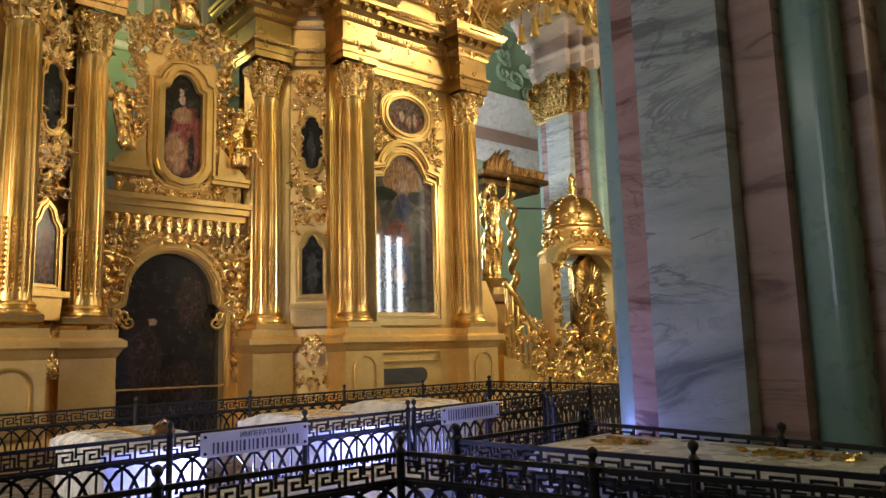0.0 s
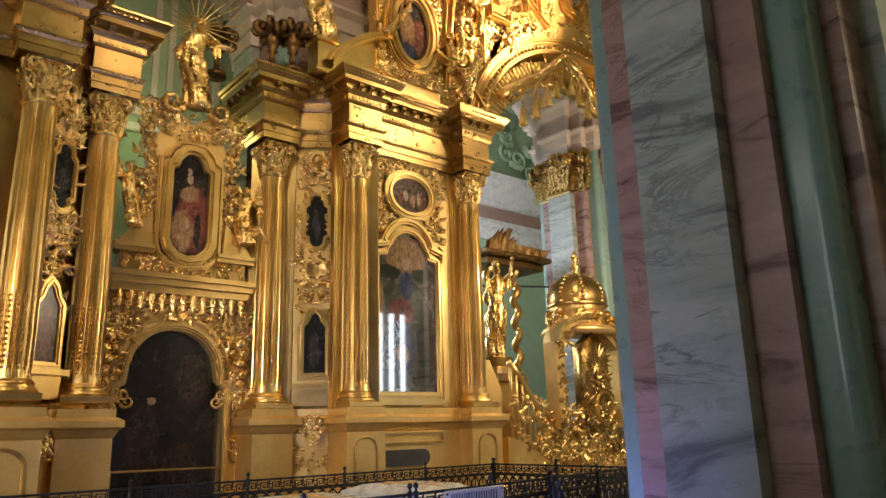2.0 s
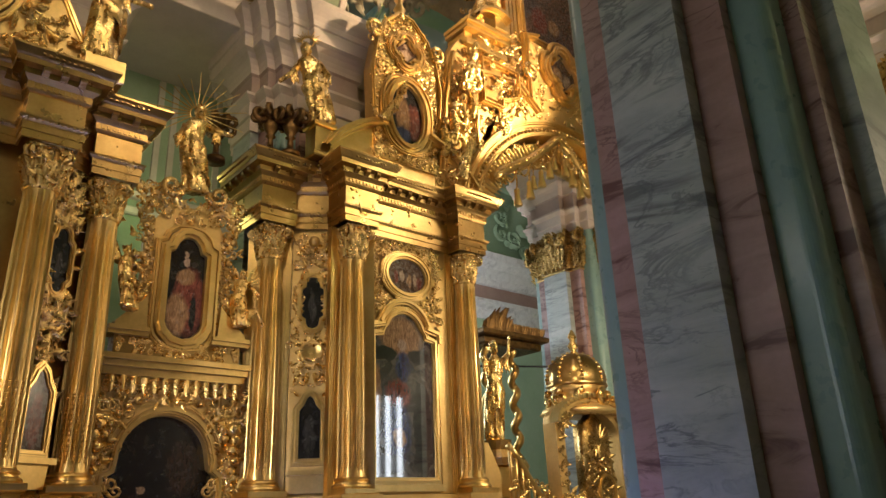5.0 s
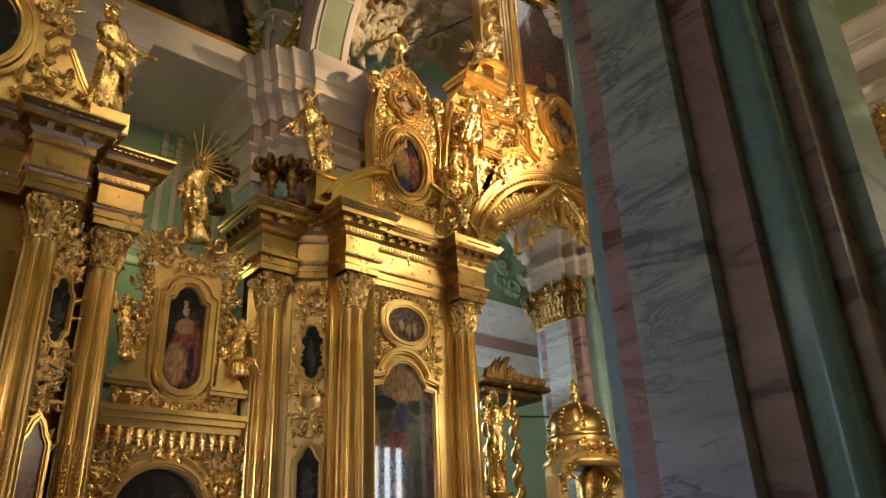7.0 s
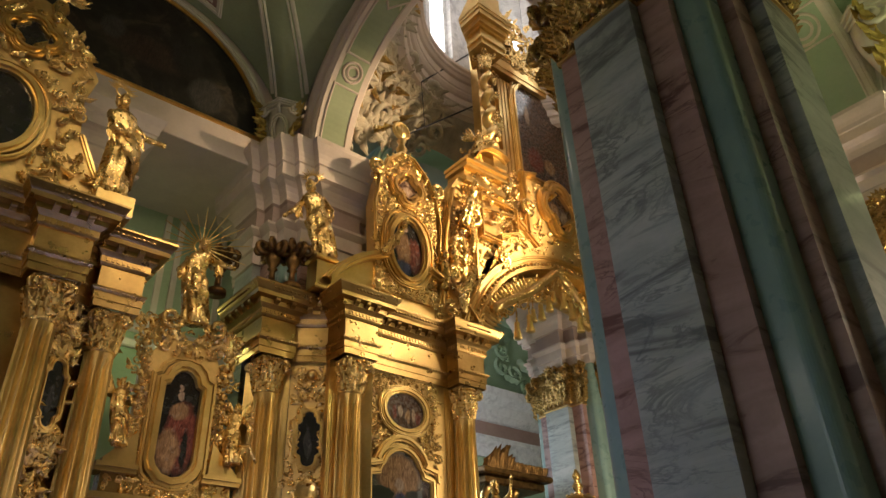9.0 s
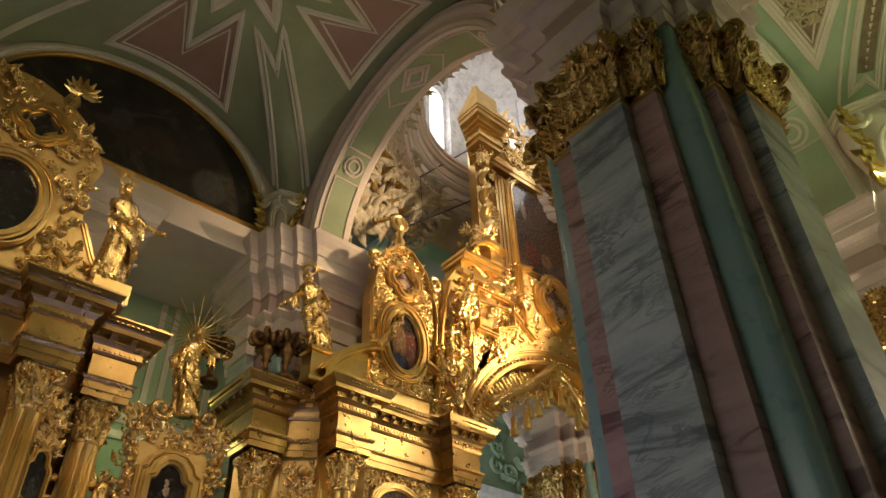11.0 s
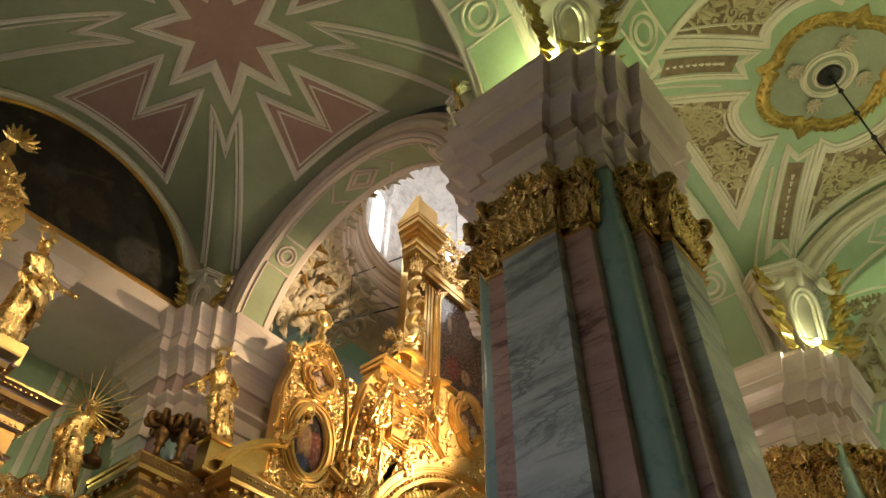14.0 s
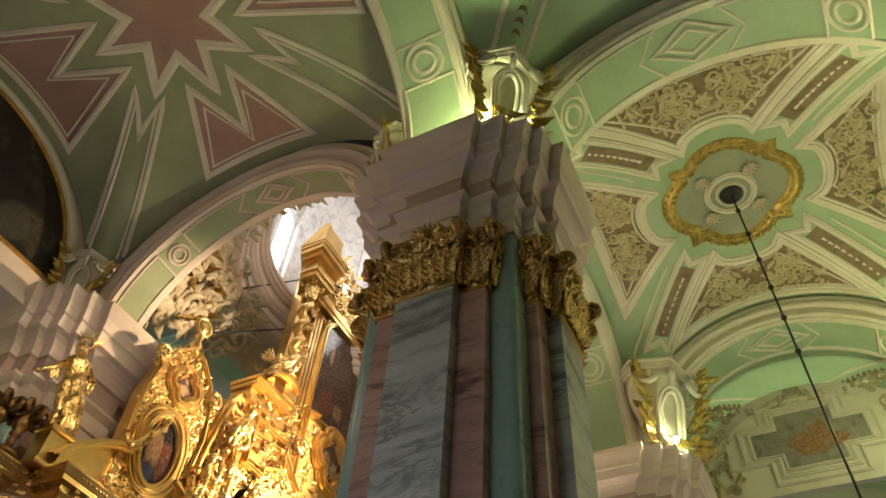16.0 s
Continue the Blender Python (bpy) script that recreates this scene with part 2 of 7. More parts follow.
def oil_painting(name, base, angle, origin, shapes):
    """An old painting: soft-edged plain shapes with brush texture on a dark ground."""
    m = base.copy()
    m.name = name
    nt = m.node_tree
    b = nt.nodes["Principled BSDF"]
    col = b.inputs["Base Color"].links[0].from_socket
    co = nt.nodes.new("ShaderNodeTexCoord").outputs["Object"]
    wob = nt.nodes.new("ShaderNodeTexNoise")
    wob.inputs["Scale"].default_value, wob.inputs["Detail"].default_value = 6.0, 4
    nt.links.new(co, wob.inputs["Vector"])
    off = nt.nodes.new("ShaderNodeVectorMath")
    off.operation = "MULTIPLY_ADD"
    off.inputs[1].default_value, off.inputs[2].default_value = (0.16,) * 3, (-0.08,) * 3
    nt.links.new(wob.outputs["Color"], off.inputs[0])
    add = nt.nodes.new("ShaderNodeVectorMath")
    nt.links.new(co, add.inputs[0])
    nt.links.new(off.outputs[0], add.inputs[1])
    for (cu, cv, su, sv, kind) in shapes:
        mp = nt.nodes.new("ShaderNodeMapping")
        mp.vector_type = "TEXTURE"
        c = origin.at(cu, cv, 0)
        mp.inputs["Location"].default_value = c
        mp.inputs["Rotation"].default_value = (0, 0, radians(angle))
        mp.inputs["Scale"].default_value = (su * 1.25, 50.0, sv * 1.2)
        nt.links.new(add.outputs[0], mp.inputs[0])
        g = nt.nodes.new("ShaderNodeTexGradient")
        g.gradient_type = "SPHERICAL"
        nt.links.new(mp.outputs[0], g.inputs[0])
        fac = ramp(nt, g.outputs["Fac"], [(0.12, (0, 0, 0)), (0.38, (1, 1, 1))])
        lo, hi = PAINT[kind]
        paint = ramp(nt, tex(nt, "noise", 5.5, 6, 0.6, 1.6, (2.6, 2.6, 0.8)), [(0.3, lo), (0.52, tuple((x + y) / 2 for x, y in zip(lo, hi))), (0.68, hi)])
        mix = nt.nodes.new("ShaderNodeMix")
        mix.data_type = "RGBA"
        nt.links.new(fac, mix.inputs["Factor"])
        nt.links.new(col, mix.inputs["A"])
        nt.links.new(paint, mix.inputs["B"])
        col = mix.outputs["Result"]
    nt.links.new(col, b.inputs["Base Color"])
    return m


# ---------------------------------------------------------------- mesh helpers


def part(name, bm, mat, parent=None, label="", smooth=False, kind=""):
    me = bpy.data.meshes.new(name)
    bmesh.ops.recalc_face_normals(bm, faces=bm.faces[:]) if len(bm.faces) < 60000 else None
    if smooth:
        for f in bm.faces:
            f.smooth = True
    bm.to_mesh(me)
    bm.free()
    me.materials.append(mat)
    ob = new(name, me)
    ob.parent = parent
    return tagged(ob, label, "", "", kind)


def thing(name, loc, label, category, group="", kind=""):
    ob = new(name)
    ob.location = loc
    ob.empty_display_size = 0.2
    return tagged(ob, label, category, group, kind)


def settle(root):
    """Parts were made in world coordinates: keep them there under a moved root."""
    bpy.context.view_layer.update()
    inv = root.matrix_world.inverted()
    for ob in root.children:
        if ob.matrix_parent_inverse == Matrix.Identity(4):
            ob.matrix_parent_inverse = inv
    return root


def quadstrip(bm, rings, closed=True, caps=False):
    vs = [[bm.verts.new(p) for p in ring] for ring in rings]
    n = len(vs[0])
    for a, b in zip(vs, vs[1:]):
        for i in range(n if closed else n - 1):
            j = (i + 1) % n
            bm.faces.new((a[i], a[j], b[j], b[i]))
    if caps and n > 2:
        bm.faces.new(vs[0][::-1])
        bm.faces.new(vs[-1])
    return vs


def box(bm, x0, y0, z0, x1, y1, z1, m=None, bevel=0.0):
    c = [Vector((x, y, z)) for z in (z0, z1) for x, y in ((x0, y0), (x1, y0), (x1, y1), (x0, y1))]
    if bevel:
        b = min(bevel, abs(x1 - x0) / 3, abs(y1 - y0) / 3, abs(z1 - z0) / 3)
        mid = [Vector((x, y, z)) for z in (z0 + b, z1 - b) for x, y in ((x0, y0), (x1, y0), (x1, y1), (x0, y1))]
        inset = [(b, b), (-b, b), (-b, -b), (b, -b)]
        lo = [Vector((p.x + d[0], p.y + d[1], z0)) for p, d in zip(c[:4], inset)]
        hi = [Vector((p.x + d[0], p.y + d[1], z1)) for p, d in zip(c[:4], inset)]
        rings = [lo, mid[:4], mid[4:], hi]
    else:
        rings = [c[:4], c[4:]]
    if m is not None:
        rings = [[m @ p for p in r] for r in rings]
    quadstrip(bm, rings, True, True)
    return bm


def prism(bm, pts, z0, z1):
    quadstrip(bm, [[(x, y, z0) for x, y in pts], [(x, y, z1) for x, y in pts]], True, True)
    return bm


def sweep(bm, path, profile, closed=False):
    """Sweep (out, z) along a plan path; out is to the right of travel."""
    P = [Vector(p) for p in path]
    n = len(P)
    offs = []
    for i in range(n):
        a = P[i] - P[i - 1] if (i or closed) else P[1] - P[0]
        b = P[(i + 1) % n] - P[i] if (i < n - 1 or closed) else a
        na, nb = Vector((a.y, -a.x)).normalized(), Vector((b.y, -b.x)).normalized()
        d = na + nb
        offs.append(d / max(0.35, d.dot(na)))
    rings = [[(p.x + o.x * out, p.y + o.y * out, z) for out, z in profile] for p, o in zip(P, offs)]
    if closed:
        rings.append(rings[0])
    quadstrip(bm, rings, False)
    return bm


def lathe(bm, profile, m=None, segs=24, flute=None):
    rings = []
    for r, z in profile:
        ring = []
        for i in range(segs):
            a = 2 * math.pi * i / segs
            rr = r * (flute(a, z) if flute else 1)
            p = Vector((rr * math.cos(a), rr * math.sin(a), z))
            ring.append(m @ p if m is not None else p)
        rings.append(ring)
    quadstrip(bm, rings, True, True)
    return bm


def tube(bm, pts, radius, sides=6):
    pts = [Vector(p) for p in pts]
    rings = []
    up = Vector((0.13, 0.31, 0.94))
    for i, p in enumerate(pts):
        t = (pts[min(i + 1, len(pts) - 1)] - pts[max(i - 1, 0)]).normalized()
        s = t.cross(up)
        if s.length < 0.05:
            s = t.cross(Vector((1, 0, 0)))
        s.normalize()
        u = s.cross(t)
        r = radius(i / (len(pts) - 1)) if callable(radius) else radius
        rings.append([p + (s * math.cos(2 * math.pi * k / sides) + u * math.sin(2 * math.pi * k / sides)) * r for k in range(sides)])
    quadstrip(bm, rings, True, True)
    return bm


def ribbon(bm, pts, normals, width, height, closed=False):
    """A raised moulding along points that lie on a surface."""
    n = len(pts)
    rings = []
    for i in range(n):
        p = Vector(pts[i])
        a = (p - Vector(pts[i - 1])).normalized() if (i or closed) else (Vector(pts[1]) - p).normalized()
        b = (Vector(pts[(i + 1) % n]) - p).normalized() if (i < n - 1 or closed) else a
        nn = Vector(normals[i]).normalized()
        sa, sb = a.cross(nn).normalized(), b.cross(nn).normalized()
        s = sa + sb
        s = s / max(0.4, s.dot(sa)) if s.length > 0.01 else sa
        w = width / 2
        rings.append([p - s * w, p - s * w * 0.85 + nn * height * 0.6, p - s * w * 0.4 + nn * height * 0.6, p - s * w * 0.3 + nn * height,
                      p + s * w * 0.3 + nn * height, p + s * w * 0.4 + nn * height * 0.6, p + s * w * 0.85 + nn * height * 0.6, p + s * w])
    if closed:
        rings.append(rings[0])
    quadstrip(bm, rings, False)
    return bm


def dense(pts, closed, step=0.25):
    out = []
    n = len(pts)
    for i in range(n if closed else n - 1):
        a, b = Vector(pts[i]), Vector(pts[(i + 1) % n])
        k = max(1, int((b - a).length / step))
        out += [a.lerp(b, j / k) for j in range(k)]
    if not closed:
        out.append(Vector(pts[-1]))
    return out


class Plane:
    """A drawing plane: (u, v) on it, w out of it."""

    def __init__(self, origin, angle=0.0):
        a = radians(angle)
        self.angle = angle
        self.o, self.u, self.n = Vector(origin), Vector((math.cos(a), math.sin(a), 0)), Vector((math.sin(a), -math.cos(a), 0))

    def at(self, u, v, w=0.0):
        return self.o + self.u * u + self.n * w + Vector((0, 0, v))

    def m(self):
        return Matrix(((self.u.x, self.n.x, 0, self.o.x), (self.u.y, self.n.y, 0, self.o.y), (0, 0, 1, self.o.z), (0, 0, 0, 1)))


def slab(bm, pl, outline, w0, w1):
    quadstrip(bm, [[pl.at(u, v, w0) for u, v in outline], [pl.at(u, v, w1) for u, v in outline]], True, True)
    return bm


def pframe(bm, pl, outline, width, w0, height, closed=True):
    pts = [pl.at(u, v, w0) for u, v in outline]
    return ribbon(bm, pts, [pl.n] * len(pts), width, height, closed)


def leaf(bm, p, d, n, length, width, curl=0.5):
    """An acanthus leaf: a ridged, lobed blade that curls off the surface."""
    d, n = Vector(d).normalized(), Vector(n).normalized()
    s = d.cross(n)
    rows = []
    for i in range(6):
        t = i / 5
        lobe = (0.75 + 0.25 * (i % 2)) * math.sin(math.pi * min(1, 0.18 + 0.8 * t)) ** 0.7
        c = p + d * length * (t - 0.12 * curl * t ** 3) + n * length * (0.10 + curl * 0.55 * t ** 2.2)
        w = width * lobe / 2
        rows.append([c - s * w - n * w * 0.35, c - s * w * 0.45 + n * w * 0.15, c + n * w * 0.5, c + s * w * 0.45 + n * w * 0.15, c + s * w - n * w * 0.35])
    quadstrip(bm, rows, False)


def scroll(bm, p, d, n, size, turns=1.3, hand=1, radius=0.09):
    d, n = Vector(d).normalized(), Vector(n).normalized()
    s = d.cross(n) * hand
    pts = []
    for i in range(18):
        t = i / 17
        a = t * turns * 2 * math.pi
        r = size * 0.5 * (1 - 0.85 * t)
        pts.append(p + d * (size * 0.5 + r * -math.cos(a)) + s * (r * math.sin(a)) + n * size * (0.1 + 0.06 * t))
    tube(bm, pts, lambda t: size * radius * (1.25 - 0.6 * t), 5)


def carve(bm, pl, inside, box4, count, size, seed, w=0.0, mirror=None, scrolls=0.25):
    """Foliage carving over the part of a plane where inside(u, v) holds."""
    rng = random.Random(seed)
    u0, v0, u1, v1 = box4
    made = tries = 0
    while made < count and tries < count * 12:
        tries += 1
        u, v = rng.uniform(u0, u1), rng.uniform(v0, v1)
        if not inside(u, v):
            continue
        made += 1
        a = rng.uniform(0, 2 * math.pi)
        k = size * rng.uniform(0.6, 1.3)
        kind, curl, hand = rng.random(), rng.uniform(0.2, 0.9), rng.choice((-1, 1))
        for flip in ((1, -1) if mirror is not None else (1,)):
            uu = u if flip == 1 else 2 * mirror - u
            d = pl.u * math.cos(a) * flip + Vector((0, 0, math.sin(a)))
            p = pl.at(uu, v, w)
            if kind < scrolls:
                scroll(bm, p, d, pl.n, k * 0.9, 1.3, hand * flip, 0.11)
            elif kind < scrolls + 0.12:
                bmesh.ops.create_icosphere(bm, subdivisions=1, radius=k * 0.22, matrix=Matrix.Translation(p + pl.n * k * 0.1)) if len(bm.verts) < 4000 else leaf(bm, p, d, pl.n, k, k * 0.6, curl)
            else:
                leaf(bm, p, d, pl.n, k, k * rng.uniform(0.4, 0.7), curl)


def arc(cu, cv, r, a0, a1, n=24, ry=None):
    return [(cu + r * math.cos(radians(a0 + (a1 - a0) * i / n)), cv + (ry or r) * math.sin(radians(a0 + (a1 - a0) * i / n))) for i in range(n + 1)]


def oval(cu, cv, ru, rv, n=32):
    return [(cu + ru * math.cos(2 * math.pi * i / n), cv + rv * math.sin(2 * math.pi * i / n)) for i in range(n)]

# ---------------------------------------------------------------- the building
SPRING, CROWN = 13.7, 18.35


class Bay:
    """A groin-vaulted bay: centre, half spans."""

    def __init__(self, cx, cy, ax, ay, spring=SPRING, crown=CROWN):
        self.cx, self.cy, self.ax, self.ay, self.s, self.h = cx, cy, ax, ay, spring, crown - spring

    def z(self, x, y):
        bx = math.sqrt(max(0.0, 1 - ((x - self.cx) / self.ax) ** 2))
        by = math.sqrt(max(0.0, 1 - ((y - self.cy) / self.ay) ** 2))
        m = max(bx, by)
        d = abs(bx - by)
        k = 0.12
        if d < k:
            m += (k - d) ** 2 / (4 * k)
        return self.s + self.h * min(m, 1.02)

    def at(self, x, y, drop=0.0):
        return Vector((x, y, self.z(x, y) - drop))

    def normal(self, x, y):
        e = 0.03
        d = Vector((-(self.z(x + e, y) - self.z(x - e, y)) / (2 * e), -(self.z(x, y + e) - self.z(x, y - e)) / (2 * e), 1)).normalized()
        return -d

    def shell(self, name, mat, label, n=44):
        bm = bmesh.new()
        rows = []
        for i in range(n + 1):
            x = self.cx + self.ax * 0.995 * math.sin(math.pi * (i / n - 0.5))
            rows.append([self.at(x, self.cy + self.ay * 0.995 * math.sin(math.pi * (j / n - 0.5))) for j in range(n + 1)])
        quadstrip(bm, rows, False)
        quadstrip(bm, [[p + Vector((0, 0, 0.2)) for p in row] for row in rows], False)
        for f in bm.faces:
            f.smooth = True
        ob = part(name, bm, mat)
        return tagged(ob, label, "ceiling", "", "structure")

    def moulding(self, bm, outline, width=0.12, height=0.05, closed=True, step=0.22):
        pts2 = dense([(self.cx + x, self.cy + y, 0) for x, y in outline], closed, step)
        ribbon(bm, [self.at(p.x, p.y) for p in pts2], [self.normal(p.x, p.y) for p in pts2], width, height, closed)

    def patch(self, bm, outline, drop=0.012, cells=10):
        """A painted panel that follows the vault: outline given as two matching edges."""
        lo, hi = outline
        rows = []
        for i in range(len(lo)):
            row = []
            for j in range(cells + 1):
                x = self.cx + lo[i][0] + (hi[i][0] - lo[i][0]) * j / cells
                y = self.cy + lo[i][1] + (hi[i][1] - lo[i][1]) * j / cells
                row.append(self.at(x, y) + self.normal(x, y) * drop)
            rows.append(row)
        quadstrip(bm, rows, False)


def structure(name, bm, mat, label, category):
    return tagged(part(name, bm, mat), label, category, "", "structure")


AISLE = Bay(2.8, 9.85, 4.7, 5.1)
NAVE = Bay(13.6, -1.25, 5.2, 4.6)
OWN = Bay(2.8, -1.25, 4.7, 4.6)
SOUTH = Bay(24.4, -1.25, 4.7, 4.6)
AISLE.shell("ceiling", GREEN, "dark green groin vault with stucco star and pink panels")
NAVE.shell("ceiling", LIT_GREEN, "pale green lit groin vault with cream stucco ribs")
# lighter green put here to brighten this unlit bay
OWN.shell("ceiling", LIT_GREEN, "green groin vault with cream stucco mouldings")
SOUTH.shell("ceiling", LIT_GREEN, "pale green vault with a framed ceiling painting")

bm = bmesh.new()
prism(bm, [(-3.2, -9), (32, -9), (32, 24), (-3.2, 24)], -0.3, 0.0)
floor = structure("floor", bm, STONE, "dark polished stone church floor", "floor")

# outer walls that close the place
bm = bmesh.new()
box(bm, -3.4, -9, 0, -2.6, 24, 19)
structure("wall_north", bm, PLAIN_WALL, "pale painted outer wall of the aisle", "wall")
bm = bmesh.new()
box(bm, 29.2, -9, 0, 30, 24, 19)
structure("wall_south", bm, PLAIN_WALL, "pale painted outer wall of the far aisle", "wall")
bm = bmesh.new()
box(bm, -2.6, -9, 0, 29.2, -8.2, 19)
structure("wall_west", bm, PLAIN_WALL, "pale painted end wall", "wall")
bm = bmesh.new()
box(bm, -2.6, 15.0, 13.55, 9.0, 18.9, 19)
box(bm, -2.6, 15.05, 0, 3.4, 16.8, 13.5)
structure("wall_east", bm, STUCCO, "stucco wall above and beside the gilded screen", "wall")
bm = bmesh.new()
box(bm, 3.3, 18.4, 0, 9.6, 18.9, 13.6)
structure("wall_back", bm, LIT_GREEN, "green wall in the recess behind the screen", "wall")
bm = bmesh.new()
for x in (4.2, 5.5, 5.9, 7.2):
    box(bm, x, 18.3, 0, x + 0.16, 18.4, 13.5, None, 0.03)
for x0, x1, z in ((3.3, 9.6, 9.3), (3.3, 9.6, 9.75)):
    box(bm, x0, 18.22, z, x1, 18.4, z + 0.22, None, 0.04)
structure("trim_back", bm, CREAM, "cream strips and bands on the green recess wall", "trim")
bm = bmesh.new()
box(bm, 7.0, 23.2, 0, 29.2, 24.0, 19)
structure("wall_apse", bm, LIT_GREEN, "pale green wall of the sanctuary", "wall")
bm = bmesh.new()
box(bm, -3.4, -9, 19.2, 30, 5.4, 19.6)
structure("ceiling", bm, PLAIN_WALL, "plain roof over the vaults", "ceiling")
bm = bmesh.new()
box(bm, -3.4, 5.4, 19.2, 8.95, 24, 19.6)
structure("ceiling", bm, PLAIN_WALL, "plain roof over the aisle vault", "ceiling")


def arch(name, centre, along, r, thick, n0, n1, label, mat=STUCCO, spring=SPRING, soffit=GREEN, fan=(0, 180), rings=True, ry=None):
    """A round arch with mouldings; along: 'x' or 'y'; n0..n1 is its width across."""
    cx, cy = centre
    ry = ry or r

    def at(a, rr, n):
        c, s = math.cos(radians(a)), math.sin(radians(a))
        h = rr * c
        z = spring + (rr - r + ry) * s
        return Vector((cx + h, cy + n, z)) if along == "x" else Vector((cx + n, cy + h, z))
    top = thing(name, (cx, cy, spring), label, "arch", "", "structure")
    half = [(0.0, 0.0), (0.05, 0.0), (0.06, 0.05), (0.10, 0.09), (0.15, 0.09), (0.19, 0.05), (0.22, 0.02), (0.34, 0.02), (0.36, 0.09), (0.41, 0.15), (0.48, 0.17), (0.55, 0.13),
            (0.58, 0.05), (0.66, 0.05), (0.68, 0.10), (0.74, 0.10), (0.77, 0.02), (thick, 0.0)]
    prof = [(d, n1 + o) for d, o in half] + [(d, n0 - o) for d, o in half[::-1]]
    N = 56
    bm = bmesh.new()
    quadstrip(bm, [[at(fan[0] + (fan[1] - fan[0]) * i / N, r + dr, n) for dr, n in prof] for i in range(N + 1)], True, True)
    part("arch_ring", bm, mat, top)
    nm = (n0 + n1) / 2
    hw = (n1 - n0) / 2 - 0.16
    if rings:
        def inn(a):
            return (at(a, r - 1, nm) - at(a, r, nm)).normalized()
        bm, bp = bmesh.new(), bmesh.new()
        for ca in (41, 90, 139):
            if ca != 90:
                o = [(ca + math.degrees(hw * 0.72 * math.cos(t) / r), nm + hw * 0.72 * math.sin(t)) for t in [2 * math.pi * k / 28 for k in range(28)]]
                o2 = [(ca + math.degrees(hw * 0.42 * math.cos(t) / r), nm + hw * 0.42 * math.sin(t)) for t in [2 * math.pi * k / 24 for k in range(24)]]
            else:
                d = math.degrees(hw / r)
                o = [(ca - d * 1.5, nm), (ca, nm + hw * 0.85), (ca + d * 1.5, nm), (ca, nm - hw * 0.85)]
                o2 = [(ca - d * 0.9, nm), (ca, nm + hw * 0.5), (ca + d * 0.9, nm), (ca, nm - hw * 0.5)]
            for q in (o, o2):
                ribbon(bm, [at(a, r, n) for a, n in q], [inn(a) for a, n in q], 0.09, 0.05, True)
        for a0, a1, k0, k1 in ((3, 34, 0, 0), (48, 79, 0, 7), (101, 132, -7, 0), (146, 177, 0, 0)):
            edge = [(a0 + (a1 - a0) * k / 8, nm + hw) for k in range(9)] + [(a1 - k1 if k1 else a1, nm)] + [(a1 - (a1 - a0) * k / 8, nm - hw) for k in range(9)] + [(a0 - k0 if k0 else a0, nm)]
            ribbon(bm, [at(a, r, n) for a, n in edge], [inn(a) for a, n in edge], 0.07, 0.04, True)
        quadstrip(bp, [[at(2 + 176 * k / 60, r - 0.008, nm - hw), at(2 + 176 * k / 60, r - 0.008, nm + hw)] for k in range(61)], False)
        part("moulding", bm, mat if mat == STUCCO else CREAM, top, "cream stucco rings and diamonds")
        part("painted_panel", bp, soffit, top, "green painted soffit panels")
    return settle(top)


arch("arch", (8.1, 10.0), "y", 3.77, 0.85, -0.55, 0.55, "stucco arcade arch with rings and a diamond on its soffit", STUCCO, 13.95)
arch("arch", (8.3, -1.25), "y", 3.8, 0.85, -0.75, 0.75, "lit green and cream arcade arch with ring mouldings", CREAM, 13.7, LIT_GREEN)
arch("arch", (2.8, 4.1), "x", 4.0, 0.85, -0.75, 0.75, "cream stucco transverse arch over the aisle", CREAM, 13.7, LIT_GREEN)
arch("arch", (13.6, 4.1), "x", 4.3, 0.85, -0.75, 0.75, "green and cream transverse arch over the nave", CREAM, 13.7, LIT_GREEN)
arch("arch", (18.9, -1.25), "y", 3.8, 0.85, -0.75, 0.75, "far arcade arch, green with cream mouldings", CREAM, 13.7, LIT_GREEN)
arch("arch", (18.9, 10.15), "y", 4.0, 0.85, -0.75, 0.75, "far stucco arcade arch by the screen", STUCCO, 13.7, rings=False)
arch("arch", (15.1, 17.2), "x", 3.3, 0.85, -0.6, 0.4, "pale green arch before the sanctuary", LIT_GREEN, 15.2, rings=False, ry=4.0)

PROFILE = [(0.0, 0.0), (0.04, 0.0), (0.04, 0.30), (0.08, 0.32), (0.08, 0.62), (0.12, 0.66), (0.18, 0.72), (0.18, 0.78), (0.05, 0.80), (0.05, 1.28),
           (0.09, 1.32), (0.10, 1.40), (0.13, 1.50), (0.18, 1.59), (0.25, 1.66), (0.33, 1.70), (0.34, 1.98), (0.37, 2.00), (0.38, 2.12), (0.41, 2.22), (0.46, 2.32), (0.50, 2.42), (0.50, 2.54), (0.0, 2.6)]


